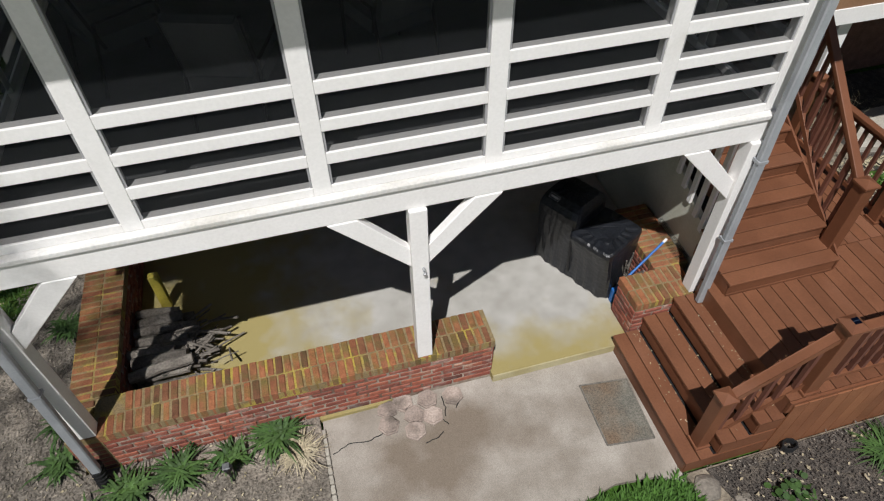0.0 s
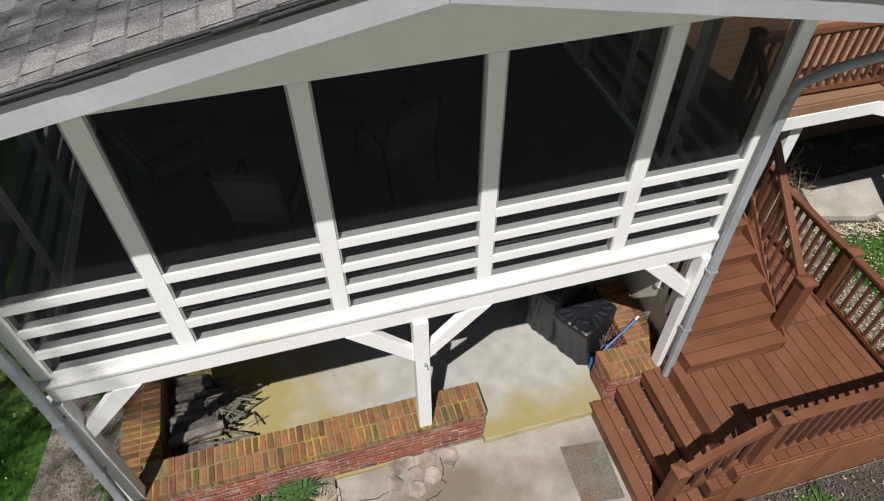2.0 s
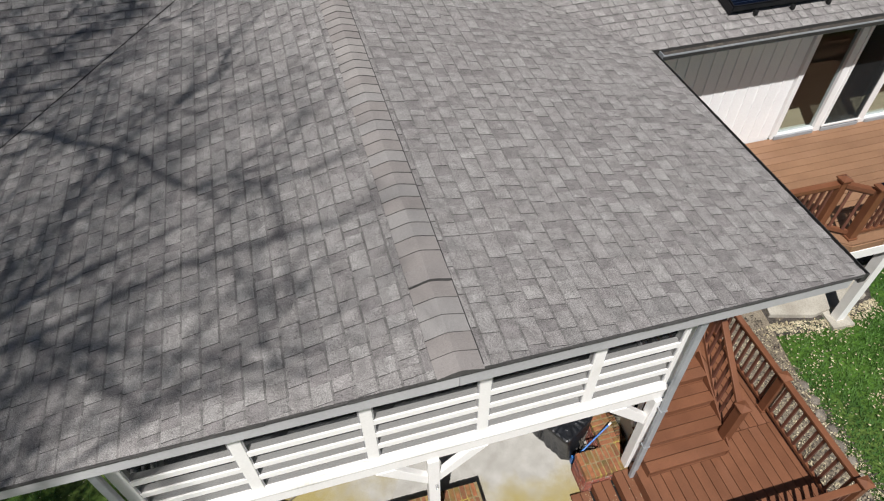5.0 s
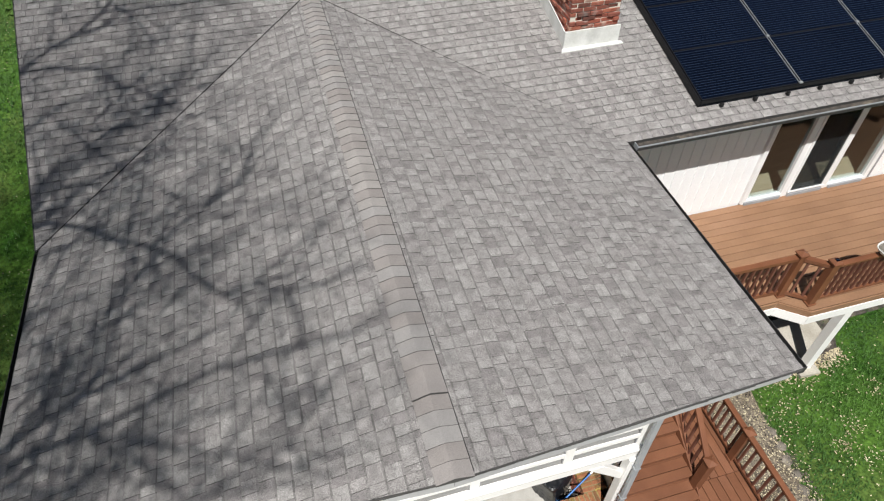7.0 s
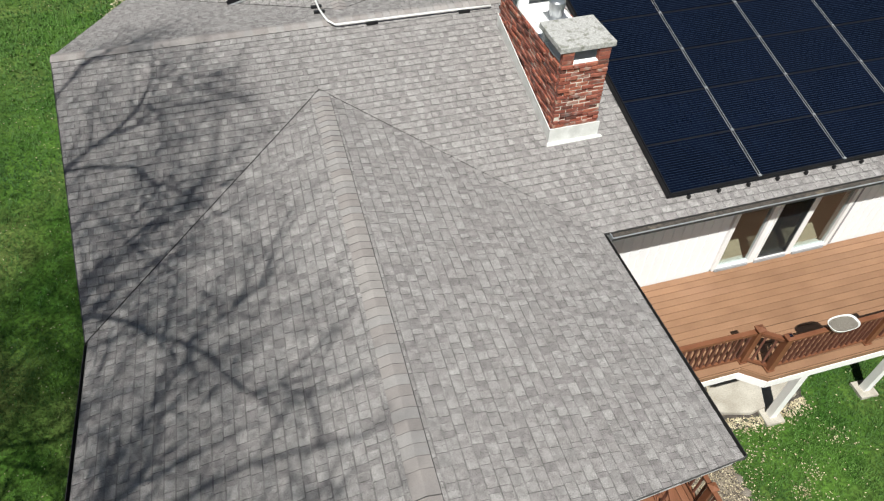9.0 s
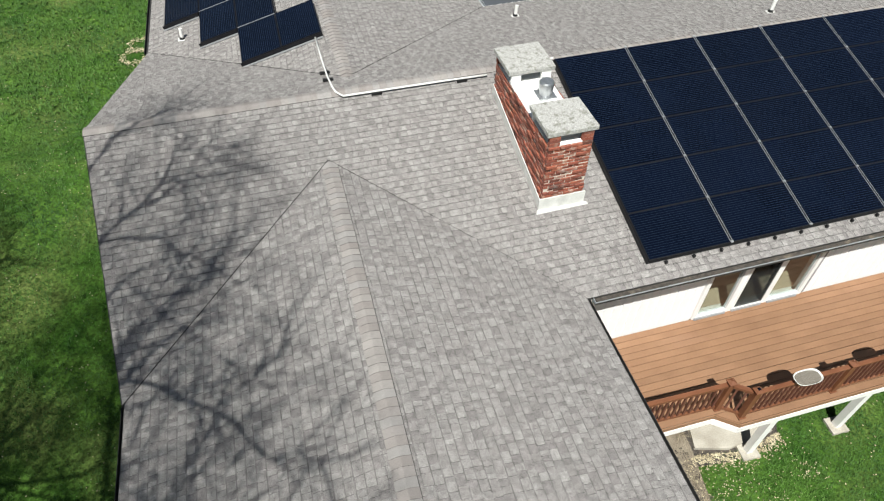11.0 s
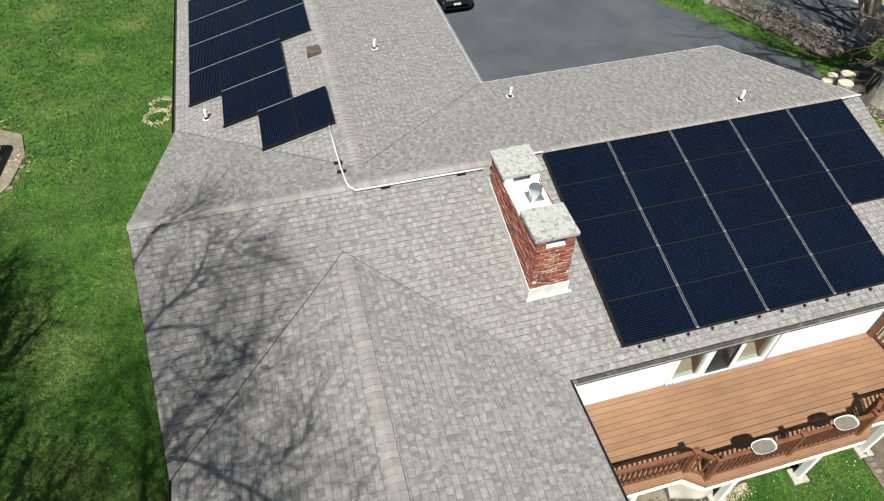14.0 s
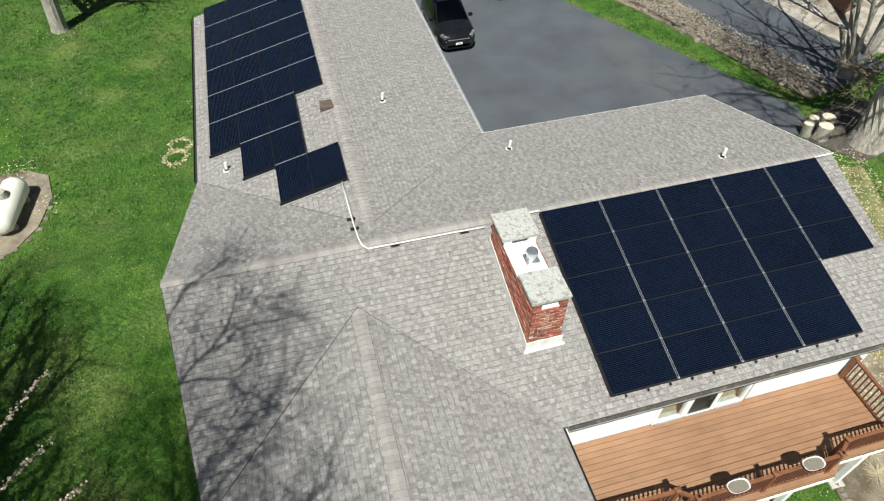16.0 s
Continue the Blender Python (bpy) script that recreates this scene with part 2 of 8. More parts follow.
CHIPS = surface("bark_chip", (0.045, 0.037, 0.031), (0.135, 0.112, 0.092), 8, 0.95, 0.2, 60, fine_mix=0.3, rnd=0.5, island=True)
DIRT = surface("bare_soil_litter", (0.16, 0.13, 0.095), (0.27, 0.23, 0.175), 2.2, 0.95, 0.8, 30, fine_mix=0.4, c=((0.10, 0.075, 0.05), 0.5, 0.66), bdist=0.03)
STONE = surface("pale_flagstone", (0.34, 0.31, 0.26), (0.48, 0.45, 0.39), 2.4, 0.92, 0.5, 40, fine_mix=0.2)
BARK = surface("tree_bark", (0.24, 0.215, 0.185), (0.42, 0.39, 0.345), 7, 0.95, 0.9, 30, fine_mix=0.35, stretch=(1, 1, 0.25), bdist=0.03)
LOGEND = surface("cut_wood", (0.52, 0.44, 0.32), (0.64, 0.56, 0.44), 8, 0.85, 0.2, 50, fine_mix=0.15)
LOG = surface("weathered_log", (0.11, 0.095, 0.08), (0.24, 0.215, 0.185), 5, 0.95, 0.7, 45, fine_mix=0.35, rnd=0.3, bdist=0.02)
TANK = surface("tank_paint_ivory", (0.72, 0.70, 0.62), (0.80, 0.78, 0.70), 3, 0.45, 0.02, 40, fine_mix=0.04)
COVER = surface("black_vinyl_cover", (0.007, 0.008, 0.011), (0.013, 0.015, 0.020), 5, 0.42, 0.5, 20, fine_mix=0.2, bdist=0.02, spec=0.6)
MATGREY = surface("door_mat_grey", (0.13, 0.125, 0.105), (0.20, 0.185, 0.155), 5, 0.95, 0.7, 90, fine_mix=0.5, c=((0.17, 0.118, 0.078), 0.45, 0.65))
FRAMEB = surface("black_anodised_frame", (0.007, 0.007, 0.009), (0.011, 0.011, 0.013), 6, 0.5, 0.0, 60, spec=0.25)
RAILAL = surface("mill_aluminium", (0.30, 0.31, 0.33), (0.48, 0.49, 0.51), 30, 0.4, 0.0, 60, metal=0.4, fine_mix=0.05)
INFLOOR = surface("porch_floor_grey", (0.10, 0.102, 0.105), (0.14, 0.142, 0.145), 2, 0.8, 0.1, 50, fine_mix=0.1)
LEAF = surface("leaf_green", (0.030, 0.072, 0.014), (0.058, 0.115, 0.024), 3, 0.7, 0.0, 50, fine_mix=0.2, rnd=0.35, island=True)
DRY = surface("dry_grass_straw", (0.34, 0.28, 0.18), (0.46, 0.40, 0.28), 3, 0.9, 0.0, 50, rnd=0.25, island=True)
TWIG = surface("bare_twig", (0.16, 0.12, 0.09), (0.27, 0.21, 0.16), 6, 0.9, 0.2, 50, fine_mix=0.25)
BLOSSOM = surface("pale_blossom", (0.62, 0.46, 0.38), (0.78, 0.66, 0.56), 6, 0.8, 0.0, 50, rnd=0.2, island=True)
LITTER = surface("fallen_petals_leaves", (0.34, 0.28, 0.17), (0.56, 0.50, 0.35), 4, 0.9, 0.0, 50, rnd=0.35, island=True)
CARPAINT = surface("black_car_paint", (0.006, 0.006, 0.007), (0.009, 0.009, 0.010), 2, 0.12, 0.0, 50, spec=0.7, fine_mix=0.02)
TYRE = surface("tyre_rubber", (0.014, 0.014, 0.014), (0.022, 0.022, 0.022), 6, 0.85, 0.2, 60)
BLUEP = surface("blue_plastic", (0.02, 0.13, 0.42), (0.03, 0.17, 0.50), 4, 0.45, 0.0, 50, fine_mix=0.05)
YELP = surface("yellow_paint_worn", (0.45, 0.36, 0.04), (0.55, 0.45, 0.08), 6, 0.7, 0.1, 50, fine_mix=0.15)
PINKH = surface("hexagon_paver", (0.30, 0.24, 0.205), (0.42, 0.345, 0.30), 8, 0.92, 0.5, 60, fine_mix=0.3, rnd=0.15, c=((0.15, 0.125, 0.105), 0.52, 0.68))
SEED = surface("bird_seed", (0.09, 0.08, 0.065), (0.25, 0.225, 0.19), 60, 0.9, 0.6, 120, fine_mix=0.4)
# dark brick tone with shade put into the colour
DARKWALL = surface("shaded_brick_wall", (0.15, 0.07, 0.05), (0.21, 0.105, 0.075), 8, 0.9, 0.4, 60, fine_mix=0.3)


def glass(name, tint, rough=0.03):
    m = bpy.data.materials.new(name)
    m.use_nodes = True
    n, l = m.node_tree.nodes, m.node_tree.links
    out = n["Material Output"]
    n.remove(n["Principled BSDF"])
    tr, gl, mx, lw = n.new("ShaderNodeBsdfTransparent"), n.new("ShaderNodeBsdfGlossy"), n.new("ShaderNodeMixShader"), n.new("ShaderNodeLayerWeight")
    pw, fr = n.new("ShaderNodeMath"), n.new("ShaderNodeMath")
    lw.inputs[0].default_value = 0.5
    pw.operation, pw.inputs[1].default_value = "POWER", 4.0
    fr.operation, fr.inputs[1].default_value, fr.inputs[2].default_value = "MULTIPLY_ADD", 0.9, 0.045
    l.new(lw.outputs["Facing"], pw.inputs[0])
    l.new(pw.outputs[0], fr.inputs[0])
    tr.inputs[0].default_value = (*tint, 1)
    gl.inputs["Roughness"].default_value = rough
    l.new(fr.outputs[0], mx.inputs[0])
    l.new(tr.outputs[0], mx.inputs[1])
    l.new(gl.outputs[0], mx.inputs[2])
    l.new(mx.outputs[0], out.inputs[0])
    return m


def screen(name, cover):
    """Insect screen: dark threads too fine to see, over a part of the area."""
    m = bpy.data.materials.new(name)
    m.use_nodes = True
    n, l = m.node_tree.nodes, m.node_tree.links
    bs = n["Principled BSDF"]
    bs.inputs["Base Color"].default_value, bs.inputs["Roughness"].default_value = (0.020, 0.022, 0.024, 1), 0.8
    bs.inputs["Specular IOR Level"].default_value = 0.2
    tr, mx = n.new("ShaderNodeBsdfTransparent"), n.new("ShaderNodeMixShader")
    mx.inputs[0].default_value = cover
    l.new(tr.outputs[0], mx.inputs[1])
    l.new(bs.outputs[0], mx.inputs[2])
    l.new(mx.outputs[0], n["Material Output"].inputs[0])
    return m


GLASS = glass("window_glass", (0.75, 0.8, 0.8))
CARGLASS = glass("car_glass", (0.12, 0.13, 0.13))
SCREEN = screen("insect_screen", 0.50)
# side screens set denser to darken what shows through them
DENSE_SCREEN = screen("dense_side_screen", 0.74)


def solar():
    """Dark blue cells under glass, with thin pale wires along the panel."""
    m = surface("solar_cells", (0.0012, 0.0026, 0.0080), (0.0020, 0.0040, 0.0115), 1.2, 0.14, 0.0, 30, fine_mix=0.08, spec=0.12, rnd=0.15)
    n, l = m.node_tree.nodes, m.node_tree.links
    bs = n["Principled BSDF"]
    tc, sx = n.new("ShaderNodeTexCoord"), n.new("ShaderNodeSeparateXYZ")
    l.new(tc.outputs["Object"], sx.inputs[0])
    mo, cm = n.new("ShaderNodeMath"), n.new("ShaderNodeMath")
    mo.operation, mo.inputs[1].default_value = "PINGPONG", 0.024
    cm.operation, cm.inputs[1].default_value = "LESS_THAN", 0.0034
    l.new(sx.outputs["Y"], mo.inputs[0])
    l.new(mo.outputs[0], cm.inputs[0])
    mx = n.new("ShaderNodeMix")
    mx.data_type = "RGBA"
    l.new(cm.outputs[0], mx.inputs[0])
    l.new(bs.inputs["Base Color"].links[0].from_socket, mx.inputs[6])
    mx.inputs[7].default_value = (0.021, 0.031, 0.052, 1)
    l.new(mx.outputs[2], bs.inputs["Base Color"])
    return m


CELLS = solar()

# ---- builders ----
def thing(name, loc, label, category, group="", kind=""):
    ob = new(name)
    ob.location = loc
    ob.empty_display_size = 0.2
    return tagged(ob, label, category, group, kind)


def base(ob):
    p = Vector((0, 0, 0))
    while ob:
        p = p + ob.location
        ob = ob.parent
    return p


def part(name, bm, material, parent=None, label="", smooth=False):
    """Links a bmesh, given in world places, as one mesh object under a thing or part."""
    me = bpy.data.meshes.new(name)
    off = base(parent)
    bm.normal_update()
    for v in bm.verts:
        v.co -= off
    bm.to_mesh(me)
    bm.free()
    if smooth:
        me.shade_smooth()
    me.materials.append(material)
    ob = new(name, me)
    ob.parent = parent
    if label:
        tagged(ob, label)
    return ob


def whole(name, bm, material, label, category, group="", kind="", smooth=False):
    return tagged(part(name, bm, material, None, "", smooth), label, category, group, kind)


def mesh_of(verts, faces, name):
    me = bpy.data.meshes.new(name)
    me.from_pydata([tuple(v) for v in verts], [], faces)
    me.update()
    return me


def piece(name, me, material, parent, m):
    """One of many alike pieces that share a mesh; m is its pose in the world."""
    if not me.materials:
        me.materials.append(material)
    ob = new(name, me)
    ob.parent = parent
    ob.matrix_basis = Matrix.Translation(-base(parent)) @ m
    return ob


def slab(bm, x0, x1, y0, y1, z0, z1, bev=0.0, m=None):
    vs = bmesh.ops.create_cube(bm, size=1)["verts"]
    for v in vs:
        v.co = Vector(((x0 + x1) / 2 + v.co.x * (x1 - x0), (y0 + y1) / 2 + v.co.y * (y1 - y0), (z0 + z1) / 2 + v.co.z * (z1 - z0)))
        if m:
            v.co = m @ v.co
    if bev:
        es = list({e for v in vs for e in v.link_edges})
        bmesh.ops.bevel(bm, geom=es, offset=bev, segments=2, profile=0.6, affect="EDGES", clamp_overlap=True)
    return bm


def box(x0, x1, y0, y1, z0, z1, bev=0.0):
    return slab(bmesh.new(), x0, x1, y0, y1, z0, z1, bev)


def bar(p, q, w, h, bev=0.0, bm=None, up=(0, 0, 1)):
    """A square timber from p to q, w wide across and h deep."""
    bm = bm or bmesh.new()
    p, q = Vector(p), Vector(q)
    y = (q - p).normalized()
    x = y.cross(Vector(up))
    x = x.normalized() if x.length > 1e-4 else Vector((1, 0, 0))
    z = x.cross(y)
    m = Matrix((x, y, z)).transposed().to_4x4()
    m.translation = (p + q) / 2
    L = (q - p).length
    return slab(bm, -w / 2, w / 2, -L / 2, L / 2, -h / 2, h / 2, bev, m)


def rod(p, q, r0, r1=None, n=8, bm=None, caps=True):
    bm = bm or bmesh.new()
    p, q = Vector(p), Vector(q)
    r1 = r0 if r1 is None else r1
    d = q - p
    m = Matrix.Translation((p + q) / 2) @ d.to_track_quat("Z", "Y").to_matrix().to_4x4()
    bmesh.ops.create_cone(bm, cap_ends=caps, segments=n, radius1=r0, radius2=r1, depth=d.length, matrix=m)
    return bm


def tube(pts, r, n=8, bm=None):
    """A bent pipe through the points."""
    bm = bm or bmesh.new()
    pts = [Vector(p) for p in pts]
    rings = []
    for i, p in enumerate(pts):
        a, b = pts[max(i - 1, 0)], pts[min(i + 1, len(pts) - 1)]
        d = (b - a).normalized()
        q = d.to_track_quat("Z", "Y")
        rr = r[i] if isinstance(r, (list, tuple)) else r
        rings.append([bm.verts.new(p + q @ Vector((rr * math.cos(2 * math.pi * k / n), rr * math.sin(2 * math.pi * k / n), 0))) for k in range(n)])
    for a, b in zip(rings, rings[1:]):
        for k in range(n):
            bm.faces.new((a[k], a[(k + 1) % n], b[(k + 1) % n], b[k]))
    bm.faces.new(rings[0][::-1])
    bm.faces.new(rings[-1])
    return bm


def prism(poly, z0, z1, bm=None):
    """An upright block over a plan outline; z0 and z1 may be functions of x, y."""
    bm = bm or bmesh.new()
    f = lambda z, x, y: z(x, y) if callable(z) else z
    lo = [bm.verts.new((x, y, f(z0, x, y))) for x, y in poly]
    hi = [bm.verts.new((x, y, f(z1, x, y))) for x, y in poly]
    bm.faces.new(lo[::-1])
    bm.faces.new(hi)
    for i in range(len(poly)):
        j = (i + 1) % len(poly)
        bm.faces.new((lo[i], lo[j], hi[j], hi[i]))
    bmesh.ops.recalc_face_normals(bm, faces=bm.faces)
    return bm

# ---- roof planes ----
KP, KM, KB, KWL, KWR = 0.246, 0.2525, 0.266, 0.2527, 0.259
WX = 0.80
z_porch = lambda x, y: 5.95 - KP * abs(x)
z_main = lambda x, y: 5.0 + KM * (y - 3.3)
z_back = lambda x, y: 6.356 - KB * (y - 8.67)
z_wing = lambda x, y: 6.14 - (KWL * (WX - x) if x < WX else KWR * (x - WX))
PORCH_L = [(0, -1.04), (0, 7.06), (-3.80, 3.31), (-3.78, -0.51)]
PORCH_R = [(0, -1.04), (3.78, -0.51), (3.80, 3.31), (0, 7.06)]
MAIN_A = [(-3.83, 3.31), (0, 7.06), (0, 8.67), (-4.37, 8.67)]
MAIN_B = [(0, 7.06), (3.80, 3.31), (13.65, 3.31), (14.12, 8.67), (0, 8.67)]
BACK_A = [(-4.37, 8.67), (WX, 8.67), (WX, 9.48), (-3.83, 13.9)]
BACK_B = [(WX, 8.67), (14.12, 8.67), (13.65, 13.9), (5.32, 13.9), (WX, 9.48)]
WING_L = [(WX, 9.48), (WX, 24.9), (-3.83, 24.5), (-3.83, 13.9)]
WING_R = [(WX, 9.48), (5.32, 13.9), (5.32, 24.5), (WX, 24.9)]


def roof(name, outlines, z, label):
    bm = bmesh.new()
    for o in outlines:
        prism(o, lambda x, y: z(x, y) - 0.05, lambda x, y: z(x, y) - 0.006, bm)
    return whole(name, bm, UNDER, label, "roof", kind="structure")


roof_porch = roof("roof_porch", (PORCH_L, PORCH_R), z_porch, "low gable porch roof in weathered grey-brown asphalt shingles")
roof_front = roof("roof_main_front", (MAIN_A, MAIN_B), z_main, "front slope of house roof in grey-brown asphalt shingles")
roof_back = roof("roof_main_back", (BACK_A, BACK_B), z_back, "back slope of house roof in grey-brown asphalt shingles")
roof_wing = roof("roof_wing", (WING_L, WING_R), z_wing, "garage wing roof in grey-brown asphalt shingles")


def edge_strip(name, pts, drop, thick, mat, parent, out=(0, 0, 0), label=""):
    """A board or metal strip that hangs under a roof edge, running through the points."""
    bm = bmesh.new()
    for p, q in zip(pts, pts[1:]):
        p, q = Vector(p) + Vector(out), Vector(q) + Vector(out)
        d = Vector((q.x - p.x, q.y - p.y, 0)).normalized()
        nrm = Vector((d.y, -d.x, 0)) * thick / 2
        vs = [bm.verts.new(v) for v in (p - nrm, p + nrm, q + nrm, q - nrm)]
        ws = [bm.verts.new(v.co - Vector((0, 0, drop))) for v in vs]
        bm.faces.new(vs)
        bm.faces.new(ws[::-1])
        for i in range(4):
            bm.faces.new((vs[i], ws[i], ws[(i + 1) % 4], vs[(i + 1) % 4]))
    bmesh.ops.recalc_face_normals(bm, faces=bm.faces)
    return part(name, bm, mat, parent, label)


def on(z, pts, dz=0.0):
    return [(x, y, z(x, y) + dz) for x, y in pts]


# porch gable: prow-shaped fascia, boards butting at the peak
for s in (-1, 1):
    edge_strip("fascia", on(z_porch, [(0.0, -1.0), (s * 3.70, -0.48)], -0.046), 0.147, 0.035, FASCIA, roof_porch, label="pale grey painted fascia board")
    # dark metal strip that also paints the shade between shingles and fascia
    edge_strip("drip_edge", on(z_porch, [(0.0, -1.030), (s * 3.79, -0.500)], -0.004), 0.042, 0.020, DARKMETAL, roof_porch)
    # gutter along the porch eave
    bm = bmesh.new()
    x = s * 3.815
    slab(bm, x - 0.035, x + 0.035, -0.50, 3.30, 4.89, 4.90)
    slab(bm, x - 0.038, x - 0.030, -0.50, 3.30, 4.90, 4.99)
    slab(bm, x + 0.030, x + 0.038, -0.50, 3.30, 4.90, 4.99)
    slab(bm, x - 0.035, x + 0.035, -0.50, -0.49, 4.90, 4.99)
    slab(bm, x - 0.035, x + 0.035, 3.29, 3.30, 4.90, 4.99)
    part("gutter", bm, DARKMETAL, roof_porch, "dark metal gutter")
    # eave board
    part("eave_board", box(s * 3.70 - 0.02, s * 3.70 + 0.02, -0.45, 3.30, 4.78, 4.98), FASCIA, roof_porch)
edge_strip("eave_board", on(z_main, [(3.82, 3.36), (13.6, 3.36)], -0.02), 0.16, 0.03, FASCIA, roof_front)
bm = bmesh.new()
slab(bm, 3.92, 13.65, 3.20, 3.212, 4.955, 4.975)
slab(bm, 3.92, 13.65, 3.21, 3.325, 4.895, 4.905)
slab(bm, 3.92, 13.65, 3.315, 3.325, 4.90, 4.985)
slab(bm, 3.92, 3.93, 3.21, 3.32, 4.90, 4.985)
part("gutter", bm, GUTTER, roof_front, "grey metal gutter with debris")
part("gutter_face", box(3.925, 13.645, 3.203, 3.211, 4.906, 4.955), DARKMETAL, roof_front, "dark gutter face below the pale lip")
part("gutter_debris", box(3.95, 13.62, 3.215, 3.31, 4.91, 4.955), MULCH, roof_front, "dark leaf debris lying in gutter")
edge_strip("rake_board", on(z_main, [(-3.80, 3.34), (-4.33, 8.67)], -0.03), 0.18, 0.03, FASCIA, roof_front)
edge_strip("rake_board", on(z_main, [(13.62, 3.34), (14.08, 8.67)], -0.03), 0.18, 0.03, FASCIA, roof_front)
edge_strip("rake_board", on(z_back, [(-4.33, 8.67), (-3.79, 13.9)], -0.03), 0.18, 0.03, FASCIA, roof_back)
edge_strip("rake_board", on(z_back, [(14.08, 8.67), (13.61, 13.9)], -0.03), 0.18, 0.03, FASCIA, roof_back)
edge_strip("eave_board", on(z_back, [(5.36, 13.86), (13.6, 13.86)], -0.02), 0.16, 0.03, WHITE, roof_back)
edge_strip("drip_edge", on(z_main, [(-3.84, 3.31), (-4.38, 8.67)], -0.002), 0.03, 0.012, DARKMETAL, roof_front)
edge_strip("drip_edge", on(z_back, [(5.32, 13.91), (13.66, 13.91)], 0.0), 0.03, 0.012, WHITE, roof_back)
edge_strip("drip_edge", on(z_back, [(13.66, 13.9), (14.13, 8.67)], 0.0), 0.03, 0.012, WHITE, roof_back)
for s, x in ((-1, -3.89), (1, 5.38)):
    bm = bmesh.new()
    slab(bm, x - 0.05, x + 0.05, 13.95, 24.45, 4.86, 4.87)
    slab(bm, x - 0.055, x - 0.046, 13.95, 24.45, 4.87, 4.95)
    slab(bm, x + 0.046, x + 0.055, 13.95, 24.45, 4.87, 4.95)
    part("gutter", bm, DARKMETAL if s < 0 else GUTTER, roof_wing, "dark metal gutter")

# ---- ground ----
def smooth(a, b, v):
    u = min(max((v - a) / (b - a), 0.0), 1.0)
    return u * u * (3 - 2 * u)


def ground_z(x, y):
    up = 2.2 * smooth(2.0, 13.0, y) if x < 0 else 2.2 * smooth(5.0, 13.0, y)
    left = smooth(-3.0, -4.2, x)
    right = smooth(13.2, 14.5, x)
    inside = (1 - left) * (1 - right)
    h = up * (1 - inside) + (2.2 * smooth(13.0, 13.6, y)) * inside
    h += 0.9 * smooth(16, 34, y) * smooth(-6, -16, x) * 0.3
    h -= 0.10 * smooth(3.0, 7.0, x) * smooth(6.0, 2.0, y)
    h -= 0.04 + 0.02 * math.sin(x * 0.9) * math.cos(y * 0.7)
    return h


def grid_ground():
    xs = [-400, -200, -110, -70, -50, -40, -34] + [-30 + 0.75 * i for i in range(94)] + [42, 46, 52, 60, 80, 120, 200, 400]
    ys = [-400, -200, -100, -50, -30, -20, -14] + [-10 + 0.75 * i for i in range(80)] + [52, 56, 62, 70, 85, 120, 200, 400]
    vs = [(x, y, ground_z(x, y)) for y in ys for x in xs]
    n = len(xs)
    fs = [(j * n + i, j * n + i + 1, (j + 1) * n + i + 1, (j + 1) * n + i) for j in range(len(ys) - 1) for i in range(n - 1)]
    me = mesh_of(vs, fs, "ground")
    me.materials.append(GRASSG)
    me.shade_smooth()
    return tagged(new("ground", me), "bright spring lawn rising towards the back of the house", "lawn", kind="structure")


ground = grid_ground()


def drape(name, poly, lift, mat, label, category, step=0.4, depth=0.12):
    """A sheet that lies on the ground inside a plan outline."""
    bm = bmesh.new()
    vs = [bm.verts.new((x, y, 0)) for x, y in poly]
    f = bm.faces.new(vs)
    xs, ys = [p[0] for p in poly], [p[1] for p in poly]
    for axis, lo, hi in ((0, min(xs), max(xs)), (1, min(ys), max(ys))):
        k = lo + step
        while k < hi:
            no = Vector((1, 0, 0)) if axis == 0 else Vector((0, 1, 0))
            bmesh.ops.bisect_plane(bm, geom=bm.verts[:] + bm.edges[:] + bm.faces[:], plane_co=no * k, plane_no=no)
            k += step
    for v in bm.verts:
        v.co.z = ground_z(v.co.x, v.co.y) + lift
    bmesh.ops.recalc_face_normals(bm, faces=bm.faces)
    if sum(fc.normal.z for fc in bm.faces) < 0:
        bmesh.ops.reverse_faces(bm, faces=bm.faces)
    r = bmesh.ops.extrude_face_region(bm, geom=bm.faces[:])
    for v in r["geom"]:
        if isinstance(v, bmesh.types.BMVert):
            v.co.z -= depth
    bmesh.ops.recalc_face_normals(bm, faces=bm.faces)
    return whole(name, bm, mat, label, category, kind="structure")


driveway = drape("driveway", [(4.8, 13.3), (13.3, 13.3), (19.6, 14.0), (20.0, 15.6), (18.2, 19.2), (15.8, 23.7), (14.0, 27.4), (12.0, 33), (10.5, 42), (4.8, 42)], 0.03, ASPH, "dark grey sealed asphalt driveway behind the house", "driveway", 1.0)

# ---- house walls ----
def wall(name, bm, mat, label):
    return whole(name, bm, mat, label, "wall", kind="structure")


bm = box(2.95, 6.85, 3.85, 4.05, 2.45, 5.06)
slab(bm, 9.56, 13.1, 3.85, 4.05, 2.45, 5.06)
slab(bm, 6.85, 9.56, 3.85, 4.05, 4.66, 5.06)
wall_south = wall("wall_south", bm, WHITE2, "white grooved panel siding wall above the deck")
bm = bmesh.new()
x = 3.05
while x < 13.0:
    if not 6.8 < x < 9.6:
        slab(bm, x - 0.010, x + 0.010, 3.838, 3.849, 2.66, 5.0)
    x += 0.2
part("batten", bm, WHITE2, wall_south, "thin vertical siding ribs")
bm = box(-3.3, -2.95, 3.85, 4.05, -0.4, 5.06)
wall("wall_south_corner", bm, TRIM, "cream painted corner wall beside the porch")
